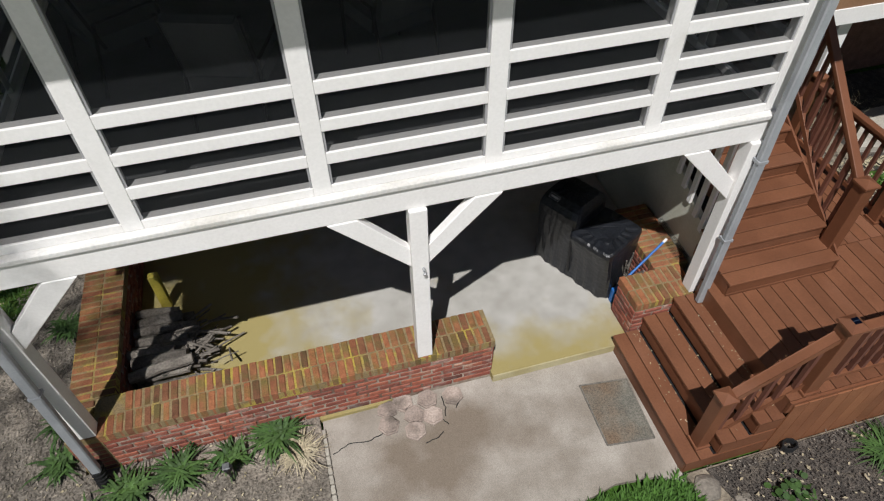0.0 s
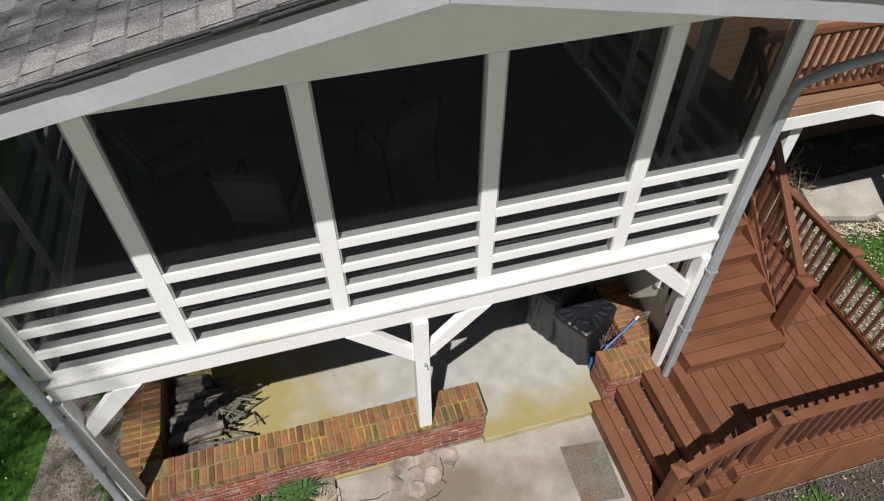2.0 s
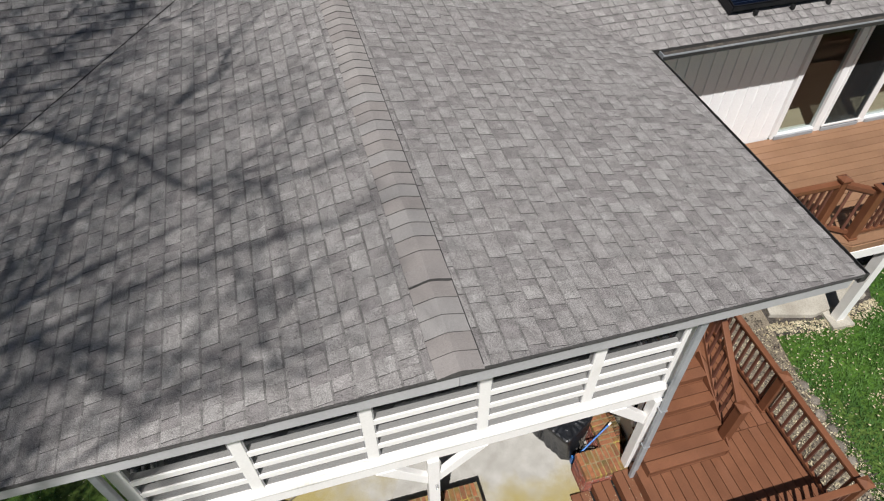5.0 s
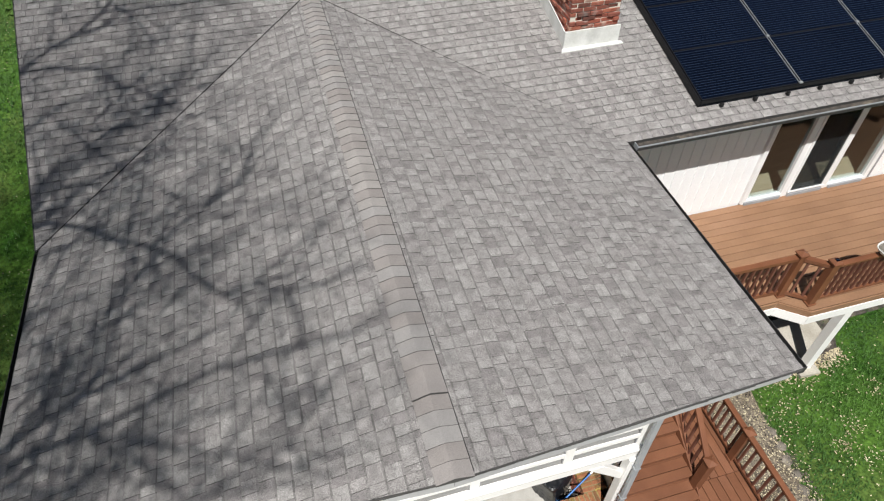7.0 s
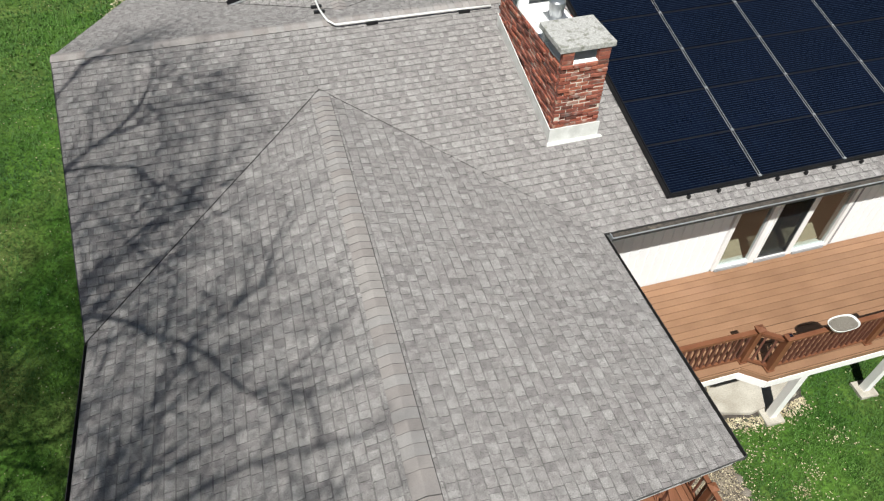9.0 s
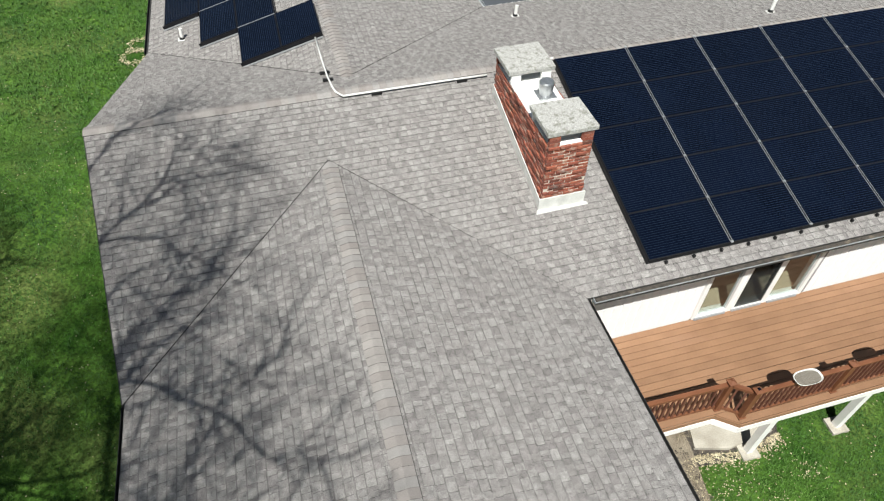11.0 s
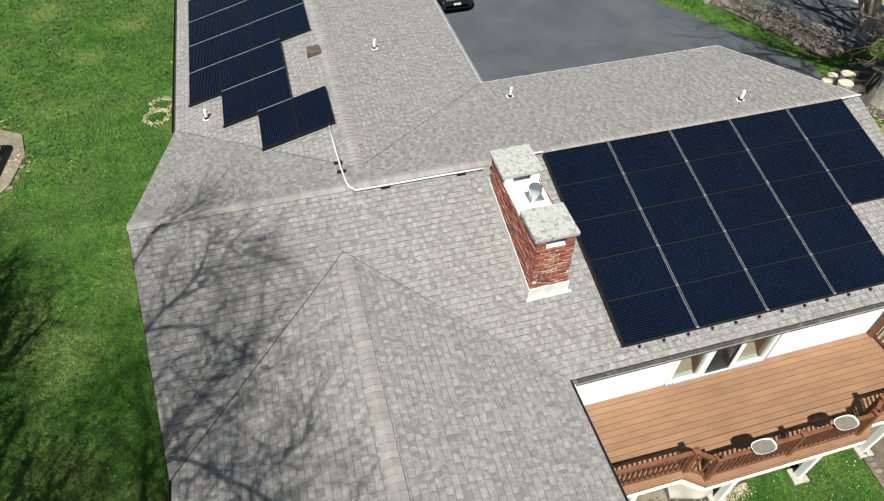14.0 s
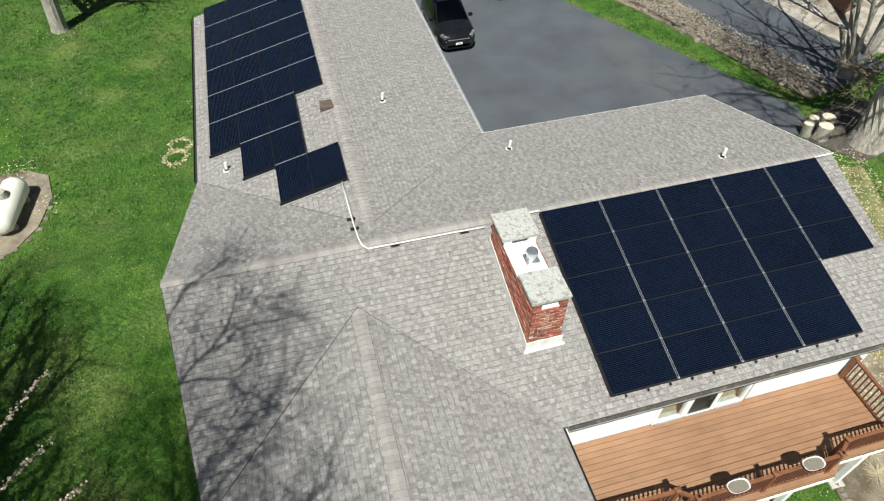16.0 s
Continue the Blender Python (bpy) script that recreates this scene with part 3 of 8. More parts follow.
wall("wall_south_lower", box(-2.95, 13.1, 3.87, 4.05, -0.5, 2.45), DARKWALL, "dark brick basement wall under porch and deck, shade in its colour")
wall("wall_west", prism([(-3.5, 3.9), (-3.3, 3.9), (-3.3, 13.5), (-3.5, 13.5)], -0.3, lambda x, y: min(z_main(x, y), z_back(x, y)) - 0.1), WHITE2, "white panel siding gable wall")
wall("wall_east", prism([(13.1, 3.9), (13.3, 3.9), (13.3, 13.5), (13.1, 13.5)], -0.3, lambda x, y: min(z_main(x, y), z_back(x, y)) - 0.1), WHITE2, "white panel siding gable wall")
wall("wall_north", box(4.9, 13.1, 13.3, 13.5, 1.8, 4.95), WHITE2, "white panel siding wall facing the driveway")
wall("wall_wing_west", box(-3.5, -3.3, 13.5, 24.3, 1.5, 4.97), WHITE2, "white panel siding wall of garage wing")
wall("wall_wing_east", box(4.7, 4.9, 13.5, 24.3, 1.8, 4.97), WHITE2, "white panel siding wall of garage wing")
wall("wall_wing_north", prism([(-3.3, 24.1), (4.7, 24.1), (4.7, 24.3), (-3.3, 24.3)], 1.8, lambda x, y: z_wing(x, y) - 0.12), WHITE2, "white panel siding end wall of garage wing")
part("door_sill_floor", box(6.90, 9.50, 3.91, 4.05, 2.46, 2.578), TRIM, wall_south)
whole("floor_indoors", box(-3.3, 13.1, 4.05, 13.3, 2.45, 2.58), surface("oak_floor", (0.36, 0.30, 0.20), (0.46, 0.39, 0.27), 2, 0.5, 0.1, 40, stretch=(0.3, 4, 1), fine_mix=0.12), "pale wooden floor behind the sliding door", "floor", kind="structure")
wall("wall_inner", box(3.0, 13.1, 8.0, 8.1, 2.58, 5.6), TRIM, "plain inner wall of living room")

# ---- screened porch ----
porch = thing("screened_porch", (0, 0, 2.44), "white painted timber screened porch with horizontal rails on posts", "porch")
XS = [-2.83, -1.785, -0.58, 0.62, 1.845, 2.86]
FY = 0.075
part("beam", box(-2.86, 2.93, 0.035, 0.14, 2.452, 2.655, 0.006), WHITE, porch, "long white beam under the porch front")
part("sill_board", box(-2.90, 2.95, 0.012, 0.16, 2.66, 2.70, 0.008), SILLW, porch)
part("porch_floor", box(-2.80, 2.86, 0.17, 3.85, 2.56, 2.68), INFLOOR, porch, "grey painted porch floor")
part("side_beam", box(-2.86, -2.76, 0.142, 3.85, 2.452, 2.70, 0.006), WHITE, porch)
part("side_beam", box(2.83, 2.93, 0.142, 3.85, 2.452, 2.70, 0.006), WHITE, porch)
for x in XS:
    w = 0.122
    part("post", box(x - w / 2, x + w / 2, FY, FY + 0.10, 2.702, 4.86, 0.006), WHITE, porch)
for a, b in zip(XS, XS[1:]):
    x0, x1 = a + 0.0615, b - 0.0615
    for z0, z1 in ((3.465, 3.553), (3.200, 3.285), (2.945, 3.035)):
        part("rail", box(x0, x1, FY + 0.002, FY + 0.024, z0, z1, 0.005), WHITE, porch)
        part("rail_back", box(x0, x1, FY + 0.030, FY + 0.092, z0 + 0.004, z1 - 0.006, 0.004), WHITE, porch, "white rail seen through the screen")
    part("bottom_rail", box(x0, x1, FY + 0.002, FY + 0.024, 2.702, 2.768, 0.005), WHITE, porch)
    part("bottom_rail_back", box(x0, x1, FY + 0.030, FY + 0.092, 2.702, 2.760, 0.004), WHITE, porch, "white rail seen through the screen")
    for xx in (x0 + 0.001, x1 - 0.015):
        for za, zb in ((2.769, 2.944), (3.036, 3.199), (3.286, 3.464), (3.554, 4.855)):
            part("screen_stop", box(xx, xx + 0.014, FY + 0.012, FY + 0.024, za, zb), FRAMEG, porch, "thin grey screen stop")
    bm = bmesh.new()
    bm.faces.new([bm.verts.new(v) for v in ((x0, FY + 0.027, 2.71), (x1, FY + 0.027, 2.71), (x1, FY + 0.027, 4.86), (x0, FY + 0.027, 4.86))])
    part("screen", bm, SCREEN, porch, "dark insect screen")
bm = bmesh.new()
for s in (-1, 1):
    prism([(0, FY), (s * 2.95, FY), (s * 2.95, FY + 0.09), (0, FY + 0.09)], 4.862, lambda x, y: 5.85 - KP * abs(x), bm)
part("header", bm, WHITE, porch, "white painted header under the gable")
# boarded soffit between the header and the gable fascia
for s in (-1, 1):
    n = 18
    for k in range(n):
        xa, xb = s * (0.03 + 3.55 * k / n), s * (0.03 + 3.55 * (k + 1) / n) - s * 0.008
        ya, yb = -0.97 + 0.140 * abs(xa), -0.97 + 0.140 * abs(xb)
        o = [(xa, ya), (xb, yb), (xb, FY - 0.004), (xa, FY - 0.004)]
        part("soffit_board", prism(o, lambda x, y: z_porch(x, y) - 0.19, lambda x, y: z_porch(x, y) - 0.165), SOFFIT, porch)
for s in (-1, 1):
    x = s * 2.84
    for y in (1.0, 1.95, 2.9, 3.8):
        part("side_post", box(x - 0.05, x + 0.05, y - 0.055, y + 0.055, 2.776, 5.0, 0.004), WHITE, porch)
    for y0, y1 in ((0.178, 0.945), (1.055, 1.895), (2.005, 2.845), (2.955, 3.745)):
        for z0, z1 in ((3.465, 3.553), (3.200, 3.285), (2.945, 3.035), (2.702, 2.768)):
            part("side_rail", box(x - 0.04, x + 0.04, y0, y1, z0, z1, 0.004), WHITE, porch)
        bm = bmesh.new()
        bm.faces.new([bm.verts.new(v) for v in ((x - s * 0.045, y0, 2.8), (x - s * 0.045, y1, 2.8), (x - s * 0.045, y1, 5.0), (x - s * 0.045, y0, 5.0))])
        part("side_screen", bm, DENSE_SCREEN, porch, "dark insect screen")
    part("side_plate", box(x - 0.05, x + 0.05, 0.18, 3.85, 5.0, 5.17), WHITE, porch)
# wall between porch and house
bm = box(-2.95, 2.95, 3.86, 4.0, 2.6, 5.08)
wall("wall_porch", bm, TRIM, "cream siding wall at the back of the porch")
whole("ceiling_porch", prism([(-2.8, 0.1), (0, 0.1), (0, 3.86), (-2.8, 3.86)], lambda x, y: 5.80 - KP * abs(x), lambda x, y: 5.82 - KP * abs(x), prism([(0, 0.1), (2.8, 0.1), (2.8, 3.86), (0, 3.86)], lambda x, y: 5.80 - KP * abs(x), lambda x, y: 5.82 - KP * abs(x))), SOFFIT, "boarded ceiling under the porch roof", "ceiling", kind="structure")


def house_window(name, x0, x1, y, z0, z1, label):
    w = thing(name, ((x0 + x1) / 2, y, z0), label, "window", kind="structure")
    for a, b, c, d in ((x0, x1, z1 - 0.09, z1), (x0, x1, z0, z0 + 0.09), (x0, x0 + 0.09, z0 + 0.09, z1 - 0.09), (x1 - 0.09, x1, z0 + 0.09, z1 - 0.09)):
        part("window_frame", box(a, b, y - 0.05, y, c, d, 0.005), VINYL, w)
    p = part("pane", box(x0 + 0.09, x1 - 0.09, y - 0.02, y - 0.015, z0 + 0.09, z1 - 0.09), GLASS, w)
    # flat black sheet paints the darkness of the room behind
    part("dark_room", box(x0 + 0.09, x1 - 0.09, y - 0.006, y - 0.002, z0 + 0.09, z1 - 0.09), BLACK, w, "black sheet standing for the unlit room behind glass")
    return w


house_window("window_1", -2.2, -1.0, 3.855, 3.5, 4.7, "white framed house window behind the porch")
house_window("window_2", -0.6, 0.9, 3.855, 3.5, 4.7, "white framed house window behind the porch")
house_window("window_3", 1.25, 2.15, 3.855, 2.72, 4.75, "white framed glass door at the back of the porch")

# timber posts and braces under the porch
def support(x, z0, z1, label, braces):
    t = thing("porch_post", (x, 0.05, z0), label, "post", "porch posts")
    part("post", box(x - 0.068, x + 0.068, 0.0, 0.13, z0, z1, 0.008), WHITE, t)
    for s in braces:
        bm = bmesh.new()
        out = [(0.069, 1.85), (0.069, 2.05), (0.43, 2.449), (0.65, 2.449)]
        fr = [bm.verts.new((x + s * a, 0.028, z)) for a, z in out]
        bk = [bm.verts.new((x + s * a, 0.105, z)) for a, z in out]
        bm.faces.new(fr)
        bm.faces.new(bk[::-1])
        for k in range(4):
            bm.faces.new((fr[k], bk[k], bk[(k + 1) % 4], fr[(k + 1) % 4]))
        bmesh.ops.recalc_face_normals(bm, faces=bm.faces)
        bmesh.ops.bevel(bm, geom=bm.edges[:], offset=0.005, segments=1, affect="EDGES")
        part("brace", bm, WHITE, t)
    return t


support(0.045, 0.62, 2.45, "white timber post with two knee braces on the brick wall", (-1, 1))
support(-2.875, 0.62, 2.45, "white painted corner post with knee brace beside downspout", (1,))
support(2.82, 0.62, 2.45, "white painted corner post with knee brace beside the steps", (-1,))
bm = tube([(0.06, -0.02, 1.86), (0.06, -0.05, 1.86), (0.06, -0.06, 1.84), (0.06, -0.045, 1.81)], 0.012, 8)
whole("hook", bm, STEEL, "small metal hook screwed to the white post", "hook")

# downspouts
def square_pipe(pts, w, d):
    """A rectangular metal pipe with softened corners through the points."""
    bm = bmesh.new()
    rings = []
    pts = [Vector(p) for p in pts]
    c = 0.010
    for i, p in enumerate(pts):
        t = (pts[min(i + 1, len(pts) - 1)] - pts[max(i - 1, 0)]).normalized()
        u = Vector((1, 0, 0)) - t * t.x if abs(t.x) < 0.6 else Vector((0, 0, 1)) - t * t.z
        u.normalize()
        v = t.cross(u)
        rings.append([bm.verts.new(p + u * a + v * b) for a, b in ((-w + c, -d), (w - c, -d), (w, -d + c), (w, d - c), (w - c, d), (-w + c, d), (-w, d - c), (-w, -d + c))])
    for a, b in zip(rings, rings[1:]):
        for k in range(8):
            bm.faces.new((a[k], a[(k + 1) % 8], b[(k + 1) % 8], b[k]))
    bm.faces.new(rings[0][::-1])
    bm.faces.new(rings[-1])
    bmesh.ops.recalc_face_normals(bm, faces=bm.faces)
    return bm


def downspout(s, foot):
    x = s * (2.86 if s > 0 else 2.89)
    d = thing("downspout", (x, -0.1, foot), "grey metal downspout strapped to the corner of the porch", "downspout", "downspouts")
    part("pipe", square_pipe([(x, -0.024, 4.16), (x, -0.030, 2.88), (x, -0.034, 2.60), (x, -0.042, 2.40), (s * 2.79 if s > 0 else s * 2.92, -0.13, foot)], 0.040, 0.030), GUTTER, d)
    part("elbow", tube([(s * 3.80, -0.36, 4.90), (s * 3.78, -0.36, 4.80), (s * 3.66, -0.30, 4.70), (s * 3.12, -0.05, 4.40), (x + s * 0.04, -0.02, 4.30), (x, -0.024, 4.15)], 0.040, 10), GUTTER, d, smooth=True)
    for z in (2.30, 1.45):
        f = (2.40 - z) / (2.40 - foot)
        y = -0.042 - 0.088 * f
        xx = x + (s * (2.79 if s > 0 else 2.92) - x) * f
        part("strap", box(xx - 0.046, xx + 0.046, y - 0.034, y + 0.05, z - 0.015, z + 0.015, 0.002), GUTTER, d, "thin metal strap")
    return d


downspout(1, 0.64)
sp = downspout(-1, 0.30)
bm = bmesh.new()
for i in range(14):
    z = 0.02 + i * 0.022
    rod((-2.93 - 0.004 * i * 0, -0.09 - (14 - i) * 0.004, z), (-2.93, -0.09 - (14 - i) * 0.004, z + 0.015), 0.062 if i % 2 else 0.055, n=12, bm=bm)
part("corrugated_end", bm, BLACK, sp, "black corrugated drain pipe")

# ---- patio under the porch ----
bm = box(-3.10, 0.70, 0.02, 3.87, -0.25, 0.10)
slab(bm, 0.70, 2.98, -0.06, 3.87, -0.25, 0.10)
patio = whole("floor_patio", bm, PATIO, "concrete patio slab stained yellow-green with algae", "patio", kind="structure")
part("slab_edge", box(0.705, 2.05, -0.075, -0.061, -0.25, 0.095), SLABEDGE, patio, "algae-stained front edge")
whole("walkway", prism([(-1.0, -0.003), (0.703, -0.003), (0.703, -0.076), (2.02, -0.076), (2.03, -1.52), (1.80, -1.40), (1.42, -1.36), (0.92, -1.46), (0.86, -2.9), (-1.06, -2.9)], -0.25, 0.0), CONC, "weathered concrete walkway in front of the patio", "walkway", kind="structure")

# unseen pale ground, added to brighten the shaded porch front by bounce
drape("front_yard_paving", [(-9, -2.95), (9, -3.3), (10, -16), (-10, -16)], 0.03, surface("pale_bounce_ground", (0.44, 0.42, 0.38), (0.56, 0.54, 0.50), 1.6, 0.9, 0.3, 60, fine_mix=0.25, c=((0.34, 0.31, 0.26), 0.52, 0.72)), "unseen pale ground added to bounce light onto the porch front", "yard", 1.5)

# ---- brick walls ----
def brick_mesh(lx, ly, lz, bev=0.006):
    bm = bmesh.new()
    slab(bm, -lx / 2, lx / 2, -ly / 2, ly / 2, -lz / 2, lz / 2)
    bmesh.ops.bevel(bm, geom=bm.edges[:], offset=bev, segments=1, affect="EDGES")
    me = bpy.data.meshes.new("brick")
    bm.to_mesh(me)
    bm.free()
    return me


ROWLOCK = [brick_mesh(0.062, 0.19, 0.10), brick_mesh(0.059, 0.186, 0.10, 0.009)]
STRETCH = [brick_mesh(0.193, 0.095, 0.054), brick_mesh(0.092, 0.095, 0.054), brick_mesh(0.188, 0.095, 0.050, 0.010)]
for me in ROWLOCK:
    me.materials.append(BRICKM)
for me in STRETCH:
    me.materials.append(BRICK)
rng = random.Random(5)


def course_wall(parent, p, d, length, z0, courses, out, mat=None):
    """Stretcher courses on one face of a wall: from p along d, proud of the mortar towards out."""
    d, out = Vector(d), Vector(out)
    ang = math.atan2(d.y, d.x)
    for c in range(courses):
        u = -0.1 if c % 2 else 0.0
        while u < length - 0.02:
            a, b = max(u, 0), min(u + 0.2, length)
            if b - a > 0.05:
                half = b - a < 0.15
                me = STRETCH[1] if half else STRETCH[rng.choice((0, 0, 2))]
                w = 0.1 if half else 0.2
                u0 = (a + b) / 2 if half else a + 0.1
                pos = Vector(p) + d * min(max(u0, w / 2), length - w / 2) - out * (0.0475 - rng.uniform(0.0, 0.006)) + Vector((0, 0, z0 + 0.034 + c * 0.068))
                piece("brick", me, BRICK, parent, Matrix.Translation(pos) @ Matrix.Rotation(ang + rng.uniform(-0.012, 0.012), 4, "Z"))
            u += 0.208


def cap_row(parent, x0, x1, y0, along, z=0.57):
    """A row of bricks set on edge, each across the wall."""
    k = x0 + 0.037
    while k < x1 - 0.03:
        me = rng.choice(ROWLOCK)
        dz, r = rng.uniform(-0.004, 0.004), rng.uniform(-0.02, 0.02)
        if along == "x":
            m = Matrix.Translation((k, y0, z + dz)) @ Matrix.Rotation(r, 4, "Z")
        else:
            m = Matrix.Translation((y0, k, z + dz)) @ Matrix.Rotation(math.pi / 2 + r, 4, "Z")
        piece("brick", me, BRICKM, parent, m)
        k += 0.0765


front = thing("brick_wall", (-1.05, 0.2, 0.10), "low red brick patio wall with mossy brick-on-edge top", "brick wall")
part("mortar_core", box(-2.80, 0.704, 0.004, 0.375, -0.02, 0.515), MORTARW, front)
part("mortar_top", box(-2.80, 0.72, -0.008, 0.378, 0.515, 0.613), MORTARM, front, "yellow mossy joints")
course_wall(front, (-2.81, 0.0, 0.032), (1, 0, 0), 3.51, 0.0, 7, (0, -1, 0))
course_wall(front, (0.712, 0.0, 0.10), (0, 1, 0), 0.38, 0.0, 6, (1, 0, 0))
cap_row(front, -2.82, 0.73, 0.085, "x")
cap_row(front, -2.60, 0.73, 0.285, "x")
left = thing("brick_wall", (-2.9, 1.9, 0.10), "low mossy brick side wall running back beside the patio", "brick wall")
part("mortar_core", box(-3.07, -2.70, 0.39, 3.84, 0.08, 0.515), MORTARW, left)
part("mortar_top", box(-3.08, -2.69, 0.39, 3.84, 0.515, 0.613), MORTARM, left, "yellow mossy joints")
cap_row(left, 0.39, 3.82, -2.985, "y")
cap_row(left, 0.39, 3.82, -2.785, "y")
course_wall(left, (-2.69, 0.40, 0.10), (0, 1, 0), 3.4, 0.0, 6, (1, 0, 0))
corner = box(-3.07, -2.805, 0.0, 0.385, 0.0, 0.60)
part("corner_block", corner, MORTARM, left)
cap_row(left, 0.0, 0.39, -2.95, "y", 0.572)
course_wall(left, (-3.08, 0.0, -0.02), (1, 0, 0), 0.26, 0.0, 8, (0, -1, 0))
pier = thing("brick_planter", (2.45, 0.2, 0.10), "open brick pier box with mossy top beside the steps", "brick pier")
part("mortar_core", box(2.193, 2.83, -0.001, 0.36, 0.08, 0.515), MORTARW, pier)
part("mortar_top", box(2.19, 2.84, -0.006, 0.37, 0.515, 0.613), MORTARM, pier, "yellow mossy joints")
part("mortar_back", box(2.60, 2.96, 0.37, 1.30, 0.08, 0.515), MORTARW, pier)
part("mortar_back_top", box(2.59, 2.965, 0.37, 1.30, 0.515, 0.612), MORTARM, pier)
course_wall(pier, (2.19, -0.006, 0.10), (1, 0, 0), 0.64, 0.0, 6, (0, -1, 0))
course_wall(pier, (2.188, 0.0, 0.10), (0, 1, 0), 0.37, 0.0, 6, (-1, 0, 0))
course_wall(pier, (2.588, 0.37, 0.10), (0, 1, 0), 0.93, 0.0, 6, (-1, 0, 0))
cap_row(pier, 2.18, 2.86, 0.085, "x")
cap_row(pier, 2.18, 2.86, 0.285, "x")
cap_row(pier, 0.39, 1.30, 2.68, "y")
cap_row(pier, 0.39, 1.30, 2.875, "y")
ptop = lambda y: 1.03 + 0.55 * (y - 0.30)
bm = box(3.0, 3.06, 1.05, 3.85, 0.05, 2.45)
prism([(3.0, 0.30), (3.06, 0.30), (3.06, 1.048), (3.0, 1.048)], 0.05, lambda x, y: ptop(y), bm)
wall("wall_side_panel", bm, TRIM, "cream painted panel closing the side of the porch base")
slats = thing("slat_screen", (2.98, 0.55, 1.15), "white painted vertical slats above the sloping side panel", "slat screen")
for y in (0.40, 0.54, 0.68, 0.82, 0.96):
    part("slat", box(2.966, 2.998, y - 0.028, y + 0.028, ptop(y) - 0.05, 2.45, 0.003), WHITE, slats)

# ---- decks, stairs and railings ----
def boards(parent, x0, x1, y0, y1, z, along, w=0.138, gap=0.009, name="deck_board", mat=None):
    lo, hi = (y0, y1) if along == "x" else (x0, x1)
    n = max(1, round((hi - lo) / (w + gap)))
    step = (hi - lo) / n
    L = (x1 - x0) if along == "x" else (y1 - y0)
    bm = bmesh.new()
    slab(bm, -L / 2, L / 2, -(step - gap) / 2, (step - gap) / 2, -0.025, 0.0)
    bmesh.ops.bevel(bm, geom=[e for e in bm.edges if abs((e.verts[0].co - e.verts[1].co).x) > 0.1 and e.verts[0].co.z > -0.01], offset=0.004, segments=1, affect="EDGES")
    me = bpy.data.meshes.new(name)
    bm.to_mesh(me)
    bm.free()
    for i in range(n):
        c = lo + (i + 0.5) * step
        m = pose((x0 + x1) / 2, c, z) if along == "x" else pose(c, (y0 + y1) / 2, z, 0, 0, 90)
        piece(name, me, mat or DECK, parent, m)


def rail_post(x, y, z0, top, label, group, solar_cap=False, w=0.115):
    p = thing("railing_post", (x, y, z0), label, "railing post", group)
    part("sleeve", box(x - w / 2, x + w / 2, y - w / 2, y + w / 2, z0, top - 0.06, 0.006), RAIL, p)
    part("base_trim", box(x - w / 2 - 0.015, x + w / 2 + 0.015, y - w / 2 - 0.015, y + w / 2 + 0.015, z0, z0 + 0.03, 0.004), RAIL, p)
    bm = box(x - w / 2 - 0.018, x + w / 2 + 0.018, y - w / 2 - 0.018, y + w / 2 + 0.018, top - 0.06, top - 0.035, 0.004)
    r = w / 2 + 0.012
    vs = [bm.verts.new(v) for v in ((x - r, y - r, top - 0.034), (x + r, y - r, top - 0.034), (x + r, y + r, top - 0.034), (x - r, y + r, top - 0.034))]
    t = 0.03 if solar_cap else 0.004
    ws = [bm.verts.new(v) for v in ((x - t, y - t, top), (x + t, y - t, top), (x + t, y + t, top), (x - t, y + t, top))]
    bm.faces.new(ws)
    for i in range(4):
        bm.faces.new((vs[i], vs[(i + 1) % 4], ws[(i + 1) % 4], ws[i]))
    cap = part("cap", bm, RAIL, p, "flat-topped brown cap" if solar_cap else "pyramid brown cap")
    if solar_cap:
        part("solar_cell", box(x - 0.028, x + 0.028, y - 0.028, y + 0.028, top + 0.001, top + 0.005), CELLS, cap, "small blue solar cell")
    return p


def railing(p, q, zb0, zb1, h, label, group, spacing=0.118, w=0.036, low=0.09):
    """Top rail, bottom rail and balusters between two posts; p, q in plan, zb the floor or slope line at each end."""
    p, q = Vector((*p, 0)), Vector((*q, 0))
    d = (q - p).normalized()
    a, b = p + d * 0.058, q - d * 0.058
    r = thing("railing", (a.x, a.y, zb0), label, "railing", group)
    za = lambda u: zb0 + (zb1 - zb0) * u
    A, Bv = Vector((a.x, a.y, zb0)), Vector((b.x, b.y, zb1))
    up = Vector((0, 0, 1))
    part("top_rail", bar(A + up * (h - 0.03), Bv + up * (h - 0.03), 0.085, 0.045, 0.008), RAIL, r)
    part("under_rail", bar(A + up * (h - 0.075), Bv + up * (h - 0.075), 0.04, 0.045, 0.004), RAIL, r)
    part("bottom_rail", bar(A + up * low, Bv + up * low, 0.045, 0.055, 0.005), RAIL, r)
    L = (b - a).length
    n = int(L / spacing)
    hh = h - 0.10 - low - 0.02
    bm = bmesh.new()
    slab(bm, -w / 2, w / 2, -w / 2, w / 2, 0, hh)
    me = bpy.data.meshes.new("baluster")
    bm.to_mesh(me)
    bm.free()
    for i in range(n):
        u = (i + 0.5) / n
        c = a + (b - a) * u
        piece("baluster", me, BALU, r, Matrix.Translation((c.x, c.y, za(u) + low + 0.025)) @ Matrix.Rotation(math.atan2(d.y, d.x), 4, "Z"))
    return r


